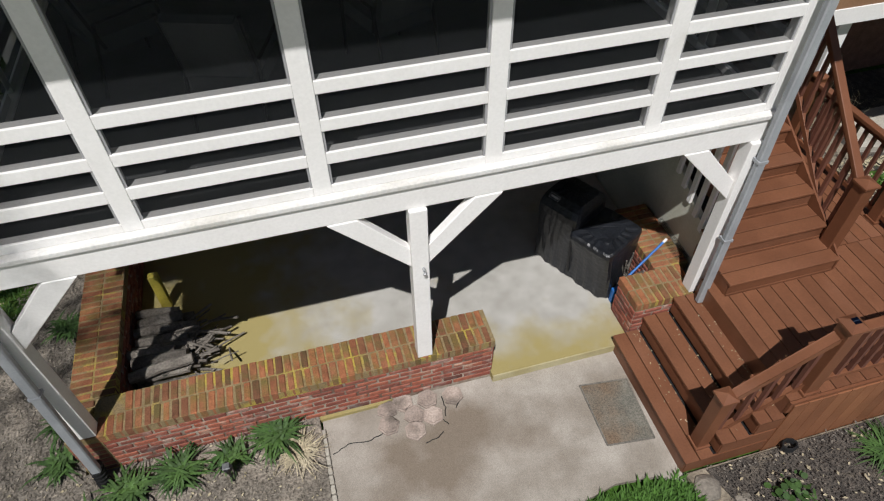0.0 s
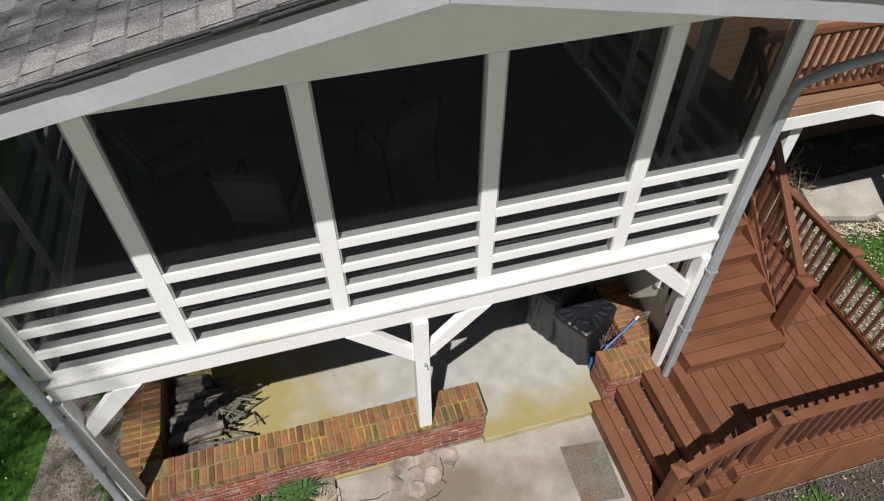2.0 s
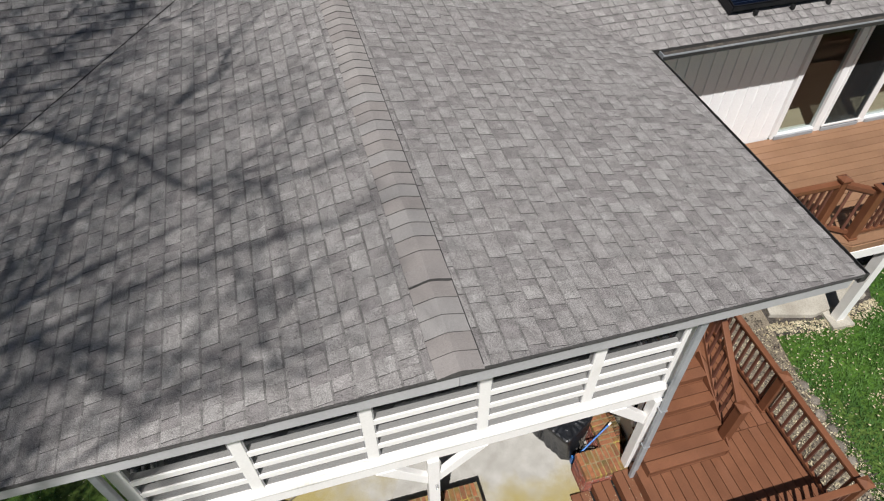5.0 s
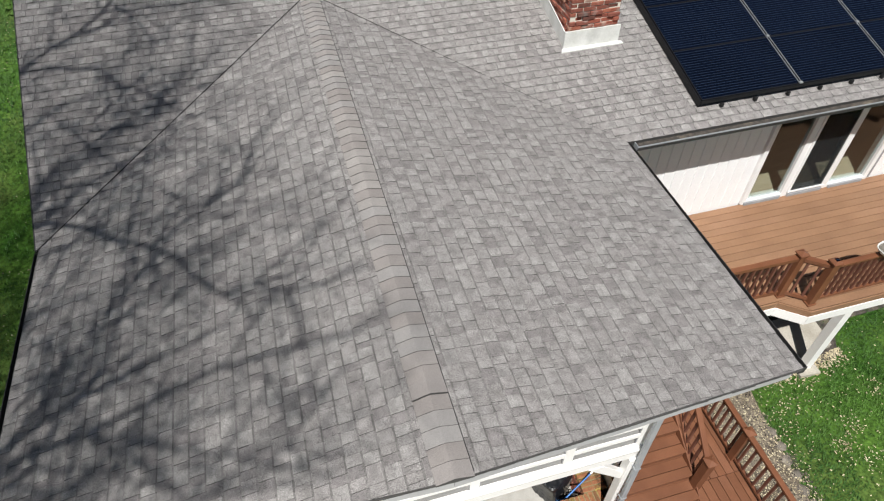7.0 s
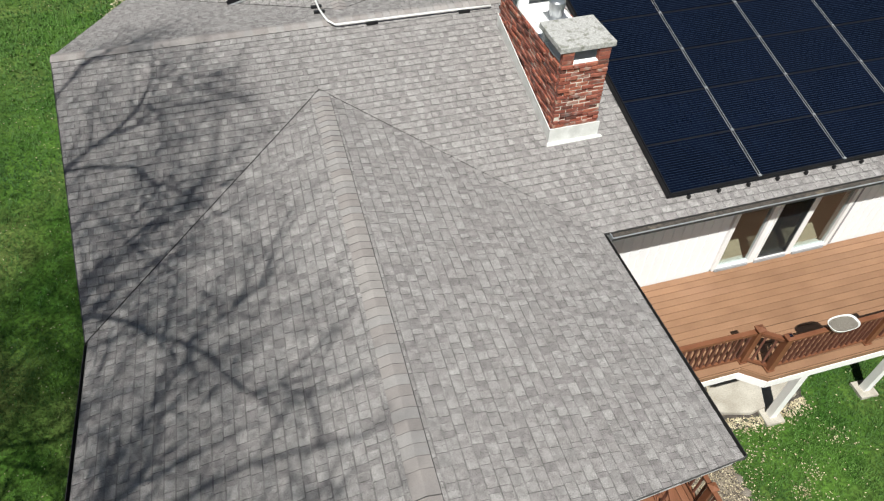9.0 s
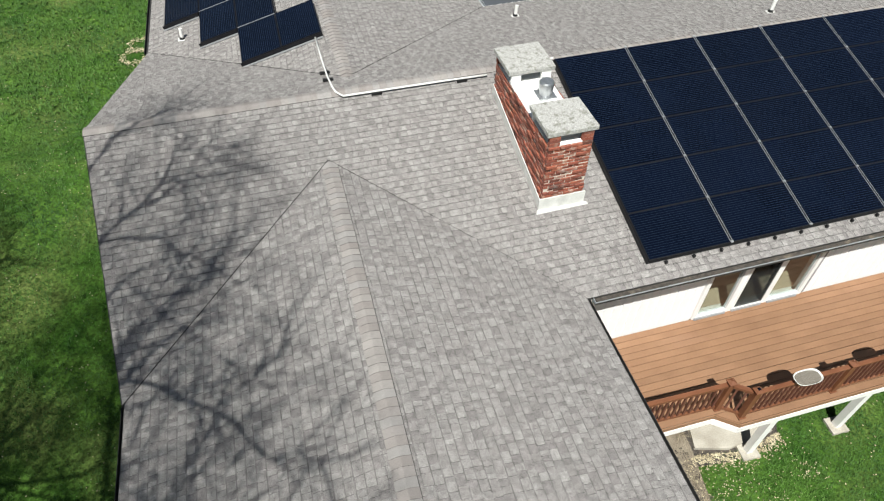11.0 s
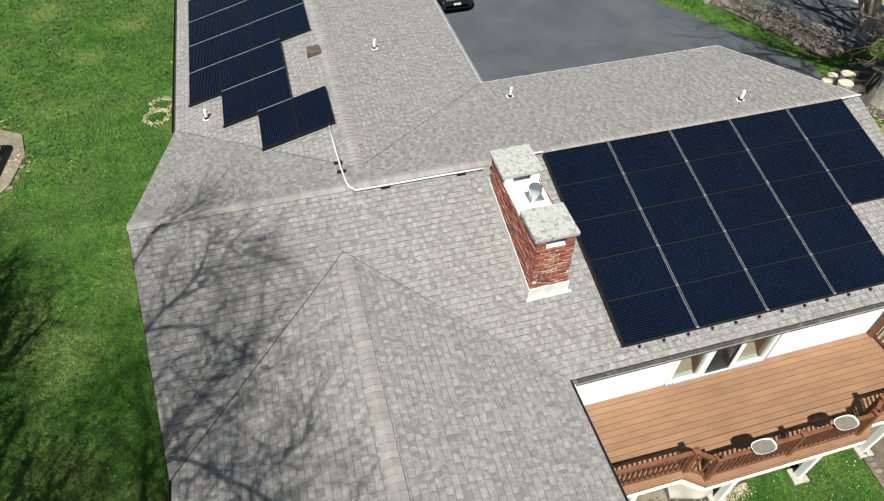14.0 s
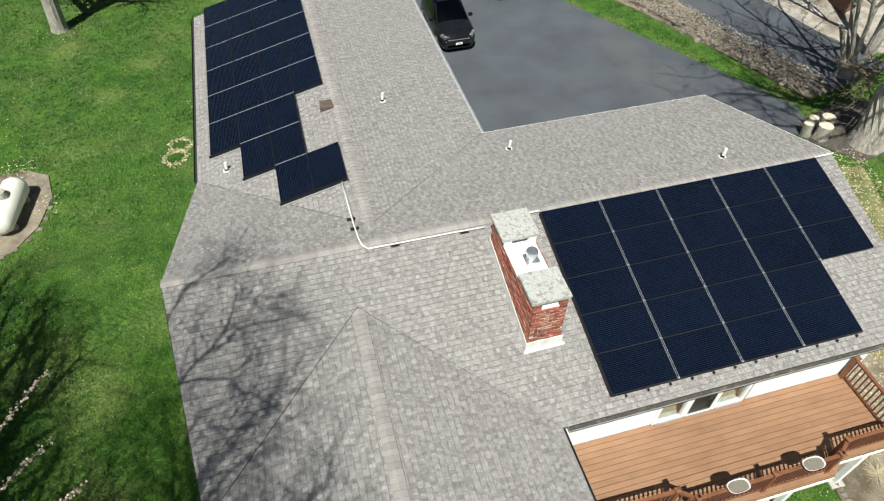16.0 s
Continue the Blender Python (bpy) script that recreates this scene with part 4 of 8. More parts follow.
# lower landing with three steps
SKIRT = surface("skirt_orange_brown", (0.20, 0.078, 0.035), (0.26, 0.108, 0.050), 2.2, 0.6, 0.2, 55, fine_mix=0.12, rnd=0.1)
LZ = 0.83
land = thing("deck_landing", (3.9, -0.6, 0), "low brown composite deck landing with boarded skirt", "deck")
boards(land, 2.80, 5.06, -1.40, -0.02, LZ, "y", mat=DECK2)
boards(land, 4.22, 5.06, -0.012, 1.70, LZ, "y", mat=DECK2)
part("rim", box(2.80, 5.08, -1.425, -1.403, LZ - 0.16, LZ - 0.004), RAIL, land)
part("rim", box(5.062, 5.085, -1.40, 1.70, LZ - 0.16, LZ - 0.004), RAIL, land)
for i in range(16):
    x = 2.84 + i * 0.141
    part("skirt_board", box(x, x + 0.136, -1.44, -1.426, -0.06, LZ - 0.04, 0.003), SKIRT, land)
for i in range(21):
    y = -1.42 + i * 0.148
    part("skirt_board", box(5.086, 5.10, y, y + 0.142, -0.12, LZ - 0.04, 0.003), SKIRT, land)
# black block puts the shade below into the gaps between landing boards
part("framing", box(3.07, 5.0, -1.36, 1.6, -0.1, LZ - 0.06), BLACK, land, "black block for the shade under the landing boards")
steps = thing("front_steps", (2.4, -0.7, 0), "three brown composite steps up to the landing", "steps")
for i, (x0, x1) in enumerate(((2.0, 2.30), (2.29, 2.58), (2.57, 2.84))):
    z = 0.2075 * (i + 1)
    y1 = -0.02
    boards(steps, x0, x1 - 0.012, -1.44, y1, z, "y", name="tread_board", mat=DECK2)
    part("riser", box(x0 + 0.02, x0 + 0.04, -1.42, y1, z - 0.205, z - 0.027), RAIL, steps)
    part("side_board", box(x0 + 0.03, 2.84, -1.43, -1.415, z - 0.21, z - 0.027), RAIL, steps)
    # black core stands for the shade inside the steps
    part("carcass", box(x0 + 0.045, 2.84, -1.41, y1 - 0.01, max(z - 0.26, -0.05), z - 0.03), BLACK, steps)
part("riser", box(2.805, 2.825, -1.40, -0.02, LZ - 0.205, LZ - 0.027), RAIL, steps)
rs = random.Random(52)
vs, fs = [], []
for _ in range(120):
    i = rs.randrange(3)
    x = (2.30, 2.59, 2.83)[i] - abs(rs.gauss(0, 0.06)) - 0.01
    y, z = rs.uniform(-1.35, -0.05), 0.2075 * (i + 1) + 0.004
    a, q = rs.uniform(0, 6.28), rs.uniform(0.005, 0.013)
    c, d = math.cos(a) * q, math.sin(a) * q
    k = len(vs)
    vs += [(x - c, y - d, z), (x + d * 0.5, y - c * 0.5, z + 0.004), (x + c, y + d, z + 0.002), (x - d * 0.5, y + c * 0.5, z)]
    fs.append((k, k + 1, k + 2, k + 3))
bits = new("leaf_bits", mesh_of(vs, fs, "leaf_bits"))
bits.data.materials.append(LITTER)
tagged(bits, "pale leaf bits caught along the steps", "leaf litter", kind="stuff")
stair = thing("deck_stairs", (3.5, 0.9, LZ), "closed brown composite stairs up to the main deck", "stairs")
for i in range(9):
    z = LZ + (i + 1) * 0.177
    y0 = -0.29 + 0.29 * i
    xl = 2.90 if i < 2 else 3.075
    boards(stair, xl, 4.09, y0, y0 + 0.31, z, "x", w=0.148, name="tread_board", mat=DECK2)
    part("riser", box(xl + 0.01, 4.08, y0 + 0.022, y0 + 0.038, z - 0.176, z - 0.026), DECK2, stair)
    part("riser_trim", box(xl + 0.01, 4.08, y0 + 0.012, y0 + 0.0215, z - 0.176, z - 0.15), DECK2, stair)
part("riser", box(3.09, 4.08, 2.335, 2.35, 2.43, 2.574), DECK2, stair)
part("side_board", box(2.905, 2.925, -0.25, 0.29, LZ + 0.002, LZ + 0.15), RAIL, stair)
for x in (4.095,):
    bm = prism([(x, -0.27), (x + 0.02, -0.27), (x + 0.02, 2.32), (x, 2.32)], lambda xx, y: max(LZ - 0.0, LZ + 0.61 * (y - 0.25)), lambda xx, y: LZ + 0.15 + 0.61 * (y + 0.29))
    part("stringer", bm, RAIL, stair)

# main deck
deck = thing("main_deck", (8, 2.6, 2.6), "long brown composite deck along the house with white fascia on posts", "deck")
DZ = 2.6
boards(deck, 2.98, 12.74, 2.345, 3.83, DZ, "x")
boards(deck, 4.22, 12.74, 1.705, 2.34, DZ, "x", w=0.150)
boards(deck, 6.52, 10.62, 1.405, 1.70, DZ, "x")
part("corner_board", prism([(6.15, 1.70), (6.515, 1.70), (6.515, 1.41)], DZ - 0.025, DZ - 0.001), DECK, deck)
part("corner_board", prism([(10.625, 1.41), (10.625, 1.70), (11.0, 1.70)], DZ - 0.025, DZ - 0.001), DECK, deck)
EDGE = [(4.22, 1.695), (6.15, 1.695), (6.53, 1.395), (10.62, 1.395), (11.0, 1.695), (12.76, 1.695), (12.76, 3.83)]
for (a, b), (c, d) in zip(EDGE, EDGE[1:]):
    part("edge_board", bar((a, b, DZ - 0.085), (c, d, DZ - 0.085), 0.022, 0.12, 0.003), DECK, deck)
    part("white_fascia", bar((a, b, DZ - 0.235), (c, d, DZ - 0.235), 0.045, 0.18, 0.004), WHITE, deck, "white painted rim board")
# black blocks stand for the shade under the deck boards
part("joist_layer", box(4.24, 12.60, 1.80, 3.84, DZ - 0.25, DZ - 0.03), BLACK, deck, "black block for the shade beneath the deck boards")
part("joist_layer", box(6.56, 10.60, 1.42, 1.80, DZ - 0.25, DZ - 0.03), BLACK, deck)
for x, y in ((5.2, 1.86), (7.95, 1.75), (10.3, 1.75), (12.4, 1.9)):
    part("leg", box(x - 0.08, x + 0.08, y - 0.08, y + 0.08, -0.2, DZ - 0.25, 0.006), WHITE, deck, "white painted square leg")
    foot = whole("post_footing", prism([(x - 0.22, y - 0.2), (x + 0.2, y - 0.22), (x + 0.22, y + 0.18), (x - 0.19, y + 0.2)], -0.3, -0.06), STONE, "pale concrete footing under a deck leg", "footing", "deck footings")
G = "main deck railing posts"
POSTS = [((4.16, 1.86), False), ((6.23, 1.82), False), ((6.59, 1.545), True), ((8.62, 1.56), False), ((10.44, 1.56), True), ((10.84, 1.84), False), ((12.63, 1.84), False), ((12.63, 3.72), False)]
for (x, y), s in POSTS:
    rail_post(x, y, DZ, 3.60, "brown composite railing post with solar cap" if s else "brown composite railing post with pyramid cap", G, s)
for (a, _), (b, _) in zip(POSTS, POSTS[1:]):
    railing(a, b, DZ, DZ, 0.90, "brown composite deck railing with dark square balusters", "main deck railings")
G = "landing railing posts"
rail_post(2.215, -1.285, 0.2075, 1.045, "brown composite newel post at the foot of the steps", G)
rail_post(3.0, -1.32, LZ, 1.76, "brown composite post with solar cap at the top of the steps", G, True, 0.13)
rail_post(5.0, -1.32, LZ, 1.76, "brown composite corner post of the landing", G)
rail_post(5.0, 0.205, LZ, 1.73, "brown composite post of the landing", G)
rail_post(5.0, 1.62, LZ, 1.76, "brown composite post at the back of the landing", G)
rail_post(4.135, -0.075, LZ, 1.82, "brown composite newel post at the foot of the deck stairs", G, False, 0.13)
G = "landing railings"
railing((2.215, -1.285), (3.0, -1.32), 0.21, 0.83, 0.79, "short sloping brown railing beside the steps", G)
railing((3.0, -1.32), (5.0, -1.32), LZ, LZ, 0.83, "brown composite landing railing with dark balusters", G)
railing((5.0, -1.32), (5.0, 0.205), LZ, LZ, 0.83, "brown composite landing railing with dark balusters", G)
railing((5.0, 0.205), (5.0, 1.62), LZ, LZ, 0.83, "brown composite landing railing with dark balusters", G)
railing((4.135, -0.075), (4.16, 1.86), 0.93, 2.62, 0.83, "sloping brown stair railing with dark balusters", G)

# sliding door
door = thing("door_1", (8.2, 3.85, 2.6), "white framed sliding glass door to the deck", "sliding door", kind="structure")
for a, b, c, d in ((6.86, 9.55, 4.56, 4.655), (6.86, 9.55, 2.60, 2.68), (6.86, 6.95, 2.68, 4.56), (9.46, 9.55, 2.68, 4.56), (7.66, 7.78, 2.68, 4.56), (8.54, 8.66, 2.68, 4.56)):
    part("door_frame", box(a, b, 3.80, 3.90, c, d, 0.006), VINYL, door)
for a, b in ((6.95, 7.66), (7.78, 8.54), (8.66, 9.46)):
    p = part("pane", box(a, b, 3.85, 3.856, 2.68, 4.56), GLASS, door)
    p.visible_shadow = False
for a, b in (((7.80, 3.79, 2.72), (7.80, 3.79, 4.55)), ((8.52, 3.79, 2.72), (8.52, 3.79, 4.55)), ((7.78, 3.79, 2.71), (8.54, 3.79, 2.71))):
    part("screen_frame", bar(a, b, 0.045, 0.025), VINYL, door)
part("screen", box(7.83, 8.50, 3.788, 3.790, 2.73, 4.55), SCREEN, door, "dark insect screen")
for a, b in ((6.90, 7.64), (7.80, 8.52), (8.68, 9.42)):
    part("threshold", box(a, b, 3.765, 3.797, 2.603, 2.665, 0.004), GUTTER, door, "grey metal threshold")
part("door_trim", box(9.60, 9.64, 3.825, 3.846, 2.61, 4.66), FRAMEG, door, "thin grey trim strip")

# ---- chimney ----
chim = thing("chimney", (4.0, 6.6, 5.4), "red brick chimney with two lichen-covered concrete caps", "chimney")
CX0, CX1, CY0, CY1, CT = 3.60, 4.41, 5.17, 7.98, 6.90
CA, CB = 6.02, 7.10
part("core", box(CX0 + 0.012, CX1 - 0.012, CY0 + 0.012, CY1 - 0.012, 5.3, CT - 0.01), MORTARC, chim)
CROWN = surface("white_mortar_crown", (0.80, 0.80, 0.79), (0.87, 0.87, 0.86), 6, 0.8, 0.3, 50, fine_mix=0.06, c=((0.62, 0.61, 0.58), 0.60, 0.75))
bm = bmesh.new()
for x0, x1, y0, y1, z1 in ((CX0 + 0.02, CX1 - 0.02, CY0 + 0.02, CY1 - 0.02, CT + 0.012), (CX0 + 0.10, CX1 - 0.10, CA - 0.05, CB + 0.05, CT + 0.05)):
    slab(bm, x0, x1, y0, y1, CT - 0.03, z1, 0.01)
part("mortar_crown", bm, CROWN, chim, "white mortar crown on top of the shaft")
cm = [brick_mesh(0.198, 0.095, 0.057), brick_mesh(0.094, 0.095, 0.057)]
for me in cm:
    me.materials.append(BRICK)


def chim_courses(p, d, length, out, ztop, zline):
    d, out = Vector(d), Vector(out)
    ang = math.atan2(d.y, d.x)
    for c in range(30):
        z = ztop - 0.034 - c * 0.068
        u = -0.1 if c % 2 else 0.0
        while u < length - 0.03:
            a, b = max(u, 0.0), min(u + 0.2, length)
            if b - a > 0.05:
                half = b - a < 0.15
                w = 0.1 if half else 0.2
                mid = min(max((a + b) / 2, w / 2), length - w / 2)
                q = Vector(p) + d * mid
                if z > zline(q.x, q.y) + 0.08:
                    jut = rng.uniform(0.010, 0.026) if rng.random() < 0.30 else rng.uniform(-0.012, 0.006)
                    yield Matrix.Translation((*(q - out * (0.0475 - jut)).xy, z)) @ Matrix.Rotation(ang + rng.uniform(-0.02, 0.02), 4, "Z"), half
            u += 0.208


allb = []
zl = lambda x, y: z_main(x, y)
allb += list(chim_courses((CX0, CY0, 0), (1, 0, 0), CX1 - CX0, (0, -1, 0), CT, zl))
allb += list(chim_courses((CX0, CY0 + 0.1, 0), (0, 1, 0), CY1 - CY0 - 0.1, (-1, 0, 0), CT, zl))
east = list(chim_courses((CX1, CY0 + 0.1, 0), (0, 1, 0), CY1 - CY0 - 0.1, (1, 0, 0), CT, zl))
for m, half in allb[:300]:
    piece("brick", cm[half], BRICKC, chim, m)
vs, fs = [], []
for m, half in allb[300:] + east:
    k = len(vs)
    me = cm[half]
    vs += [m @ v.co - Vector((4.0, 6.6, 5.4)) for v in me.vertices]
    fs += [[k + i for i in p.vertices] for p in me.polygons]
rest = new("bricks", mesh_of(vs, fs, "bricks"))
rest.data.materials.append(BRICKF)
rest.parent = chim
tagged(rest, kind="stuff")
for y0, y1 in ((CY0, CA), (CB, CY1)):
    for x0, x1, a, b in ((CX0, CX0 + 0.2, y0, y0 + 0.1), (CX1 - 0.2, CX1, y0, y0 + 0.1), (CX0, CX0 + 0.2, y1 - 0.1, y1), (CX1 - 0.2, CX1, y1 - 0.1, y1)):
        inner = a > CA or b > CB - 0.3 and b < CA + 0.1
        white = (a >= CB and a < CB + 0.3) or (a > CA - 0.2 and a < CA)
        for zz in (CT + 0.013, CT + 0.083, CT + 0.153):
            part("cap_pier_brick", box(x0 + 0.004, x1 - 0.004, a + 0.004, b - 0.004, zz, zz + 0.062, 0.006), CROWN if white else BRICK, chim, "white daubed brick" if white else "")
        part("pier_joint", box(x0 + 0.012, x1 - 0.012, a + 0.012, b - 0.012, CT, CT + 0.219), CROWN if white else MORTAR, chim)
    part("cap", box(CX0 - 0.055, CX1 + 0.06, y0 - 0.012, y1 + 0.02, CT + 0.22, CT + 0.31, 0.012), CAPCONC, chim, "grey concrete cap with lichen")
PX, PY = 4.09, 6.60
bm = box(PX - 0.17, PX + 0.17, PY - 0.17, PY + 0.17, CT + 0.05, CT + 0.075, 0.006)
rod((PX, PY, CT + 0.07), (PX, PY, CT + 0.30), 0.125, n=28, bm=bm)
rod((PX, PY, CT + 0.22), (PX, PY, CT + 0.32), 0.14, n=28, bm=bm)
pipe = part("flue_pipe", bm, STEEL, chim, "shiny steel flue pipe")
part("flue_cap", rod((PX, PY, CT + 0.32), (PX, PY, CT + 0.35), 0.14, 0.12, 28), STEEL, chim, "domed steel flue cap")
bm = prism([(CX0 - 0.05, CY0 - 0.03), (CX1 + 0.05, CY0 - 0.03), (CX1 + 0.05, CY0 + 0.0), (CX0 - 0.05, CY0 + 0.0)], lambda x, y: z_main(x, y) - 0.02, lambda x, y: z_main(x, CY0) + 0.27)
part("flashing", bm, FLASH, chim, "pale front flashing")
bm = prism([(CX0 - 0.034, CY0), (CX0 - 0.02, CY0), (CX0 - 0.02, CY1), (CX0 - 0.034, CY1)], lambda x, y: z_main(x, y) - 0.02, lambda x, y: z_main(x, y) + 0.24)
prism([(CX1, CY0), (CX1 + 0.012, CY0), (CX1 + 0.012, CY1), (CX1, CY1)], lambda x, y: z_main(x, y) - 0.02, lambda x, y: z_main(x, y) + 0.16, bm)
part("side_flashing", bm, FLASH, chim)
part("apron", prism([(CX0 - 0.10, CY0 - 0.10), (CX1 + 0.12, CY0 - 0.09), (CX1 + 0.10, CY0 - 0.03), (CX0 - 0.07, CY0 - 0.03)], lambda x, y: z_main(x, y) + 0.0, lambda x, y: z_main(x, y) + 0.016), FLASH, chim)

# ---- solar panels ----
def solar_panel(label, w, d):
    """Built flat round its own centre, w by d."""
    p = new("solar_panel")
    tagged(p, label, "solar panel", "roof solar panels")
    part("laminate", box(-w / 2 + 0.012, w / 2 - 0.012, -d / 2 + 0.012, d / 2 - 0.012, 0.0, 0.032), CELLS, p, "dark blue-black cells under glass")
    bm = box(-w / 2, w / 2, -d / 2, -d / 2 + 0.012, -0.005, 0.035)
    slab(bm, -w / 2, w / 2, d / 2 - 0.012, d / 2, -0.005, 0.035)
    slab(bm, -w / 2, -w / 2 + 0.012, -d / 2 + 0.012, d / 2 - 0.012, -0.005, 0.035)
    slab(bm, w / 2 - 0.012, w / 2, -d / 2 + 0.012, d / 2 - 0.012, -0.005, 0.035)
    part("frame", bm, FRAMEB, p, "thin black aluminium frame")
    return p


PW, PD = 1.648, 0.985
first = solar_panel("dark blue-black solar panel with black frame on the roof", PW, PD)
slope = math.degrees(math.atan(KM))
lift = 0.11
made = [first]


def place_panel(m):
    if len(made) == 1 and not made[0].get("used"):
        made[0]["used"] = 1
        made[0].matrix_basis = m
        return
    made.append(copy_thing(first, m))


AX, AP, AY = 5.10, 1.664, 3.655
AR = 0.996 * math.cos(math.radians(slope))
AT = AY + 5 * AR
for r in range(5):
    for c in range(5):
        if c == 4 and r < 2:
            continue
        x = AX + (c + 0.5) * AP
        y = AY + (r + 0.5) * AR
        place_panel(pose(x, y, z_main(x, y) + lift, slope, 0, 0))
tw = math.degrees(math.atan(KWL))
cw = math.cos(math.radians(tw))
for r in range(8):
    for c in range(4):
        if (r == 0 and c < 2) or (r == 1 and c in (0, 3)) or (r == 2 and c == 3):
            continue
        x = 0.54 - (3.5 - c) * 1.006 * cw
        y = 11.43 + (r + 0.5) * 1.655
        if y > 24.2:
            continue
        place_panel(pose(x, y, z_wing(x, y) + lift, 0, -tw, 0) @ pose(0, 0, 0, 0, 0, 90))
del first["used"]
rack = thing("panel_rack", (9, 6, z_main(9, 6)), "bright panel edge strips and black clamps of the front solar array", "mounting rack")
for c in range(1, 5):
    x = AX + c * AP
    y0, y1 = (AY if c < 4 else AY + 2 * AR), AT
    # black bars darken the gaps; pale strips draw the sun glint of frame edges
    part("gap_filler", bar((x, y0, z_main(x, y0) + 0.11), (x, y1, z_main(x, y1) + 0.11), 0.015, 0.05), BLACK, rack)
    for dx in (-0.021, 0.021):
        part("rail", bar((x + dx, y0, z_main(x, y0) + 0.1475), (x + dx, y1, z_main(x, y1) + 0.1475), 0.0075, 0.007), RAILAL, rack, "bright strip drawn along the panel edges")
    for k in range(6 if c < 4 else 4):
        y = y0 + k * AR
        part("mid_clamp", box(x - 0.026, x + 0.026, y - 0.02, y + 0.02, z_main(x, y) + 0.142, z_main(x, y) + 0.166, 0.004), RAILAL, rack, "bright mid clamp")
for k in range(1, 5):
    y = AY + k * AR
    xe = AX + (5 if k > 2 else 4) * AP
    part("row_filler", bar((AX, y, z_main(0, y) + 0.078), (xe, y, z_main(0, y) + 0.078), 0.016, 0.05), BLACK, rack)
for i in range(12):
    x = 5.45 + i * 0.56
    if x < 11.7:
        part("clamp", box(x - 0.022, x + 0.022, 3.59, 3.64, z_main(x, 3.6) + 0.01, z_main(x, 3.6) + 0.075, 0.006), BLACK, rack, "black clamp foot")
part("edge_trim", bar((AX - 0.008, AY, z_main(5, AY) + 0.075), (AX - 0.008, AT, z_main(5, AT) + 0.075), 0.015, 0.11), FRAMEB, rack)
part("edge_trim", bar((AX, AY - 0.012, z_main(5, AY) + 0.105), (AX + 4 * AP, AY - 0.012, z_main(5, AY) + 0.105), 0.012, 0.05), FRAMEB, rack)
rack2 = thing("panel_rack", (-1.4, 18, z_wing(-1.4, 18)), "aluminium mounting rails under the wing solar array", "mounting rack")
for r in range(1, 8):
    y = 11.43 + r * 1.655
    c0, c1 = {1: (2, 3), 2: (1, 3), 3: (0, 3)}.get(r, (0, 4))
    xa, xb = 0.54 - (4 - c0) * 1.006 * cw, 0.54 - (4 - c1) * 1.006 * cw
    part("rail", bar((xa, y, z_wing(xa, y) + 0.150), (xb, y, z_wing(xb, y) + 0.150), 0.018, 0.008), RAILAL, rack2, "bright strip drawn along the panel edges")
for x0, x1, y in ((-1.43, 0.54, 11.41), (-2.42, -1.43, 13.065), (-3.4, -2.42, 14.72), (-0.44, 0.54, 16.375)):
    part("edge_rail", bar((x0, y - 0.03, z_wing(x0, y) + 0.03), (x1, y - 0.03, z_wing(x1, y) + 0.03), 0.03, 0.03), RAILAL, rack2, "bright strip drawn along the panel edges")
    part("edge_trim", bar((x0, y, z_wing(x0, y) + 0.08), (x1, y, z_wing(x1, y) + 0.08), 0.02, 0.10), FRAMEB, rack2)

for c in range(1, 4):
    x = 0.54 - (4 - c) * 1.006 * cw
    ya, yb = 11.43 + {1: 2, 2: 0, 3: 0}[c] * 1.655 + (1.655 if c == 2 else 0), 24.2
    part("column_filler", bar((x, ya, z_wing(x, ya) + 0.135), (x, yb, z_wing(x, yb) + 0.135), 0.016, 0.03), FRAMEB, rack2)

# ---- vents, pipes and conduit ----
def vent_pipe(x, y, z, h, lean=0.03):
    v = thing("vent_pipe", (x, y, z), "white plastic plumbing vent pipe with metal flashing on the roof", "vent pipe", "roof vent pipes")
    part("pipe", rod((x, y, z - 0.05), (x + lean, y, z + h), 0.045, n=14), PVC, v, smooth=False)
    part("flashing", bar((x - 0.10, y - 0.02, z + 0.012), (x + 0.10, y - 0.02, z + 0.012), 0.19, 0.012), FLASH, v)
    part("collar", rod((x, y, z), (x, y, z + 0.07), 0.075, 0.05, 14), BLACK, v, "dark rubber collar")


for x, y, zf in ((5.73, 12.40, z_back), (11.2, 9.5, z_back), (2.33, 15.45, z_wing), (-2.9, 13.9, z_wing)):
    vent_pipe(x, y, zf(x, y), 0.30)
bm = bmesh.new()
y = 15.15
vs = [(0.28, y - 0.17, 0), (0.66, y - 0.17, 0), (0.66, y + 0.2, 0), (0.28, y + 0.2, 0)]
zz = z_wing(0.47, y)
prism([(0.25, y - 0.18), (0.70, y - 0.18), (0.66, y + 0.22), (0.29, y + 0.22)], zz - 0.06, lambda a, b: zz + 0.17 - 0.30 * abs(a - 0.47), bm)
whole("roof_vent", bm, surface("brown_vent", (0.07, 0.052, 0.04), (0.11, 0.085, 0.065), 6, 0.7, 0.1, 50), "low brown metal roof vent near the wing ridge", "roof vent")
con = thing("conduit", (1.0, 8.6, 6.4), "white plastic conduit running along the ridge to the chimney", "conduit")
zr = lambda x, y: max(min(z_main(x, y), z_back(x, y)), z_wing(x, y) if y > 9.5 else -9)
pts = [(0.36, 11.40, 0), (0.37, 10.4, 0), (0.38, 9.5, 0), (0.40, 8.80, 0), (0.44, 8.58, 0), (0.56, 8.45, 0), (1.6, 8.44, 0), (2.7, 8.43, 0), (3.58, 8.41, 0)]
part("tube", tube([(x, y, zr(x, y) + 0.07) for x, y, _ in pts], 0.02, 8), PVC, con, smooth=True)
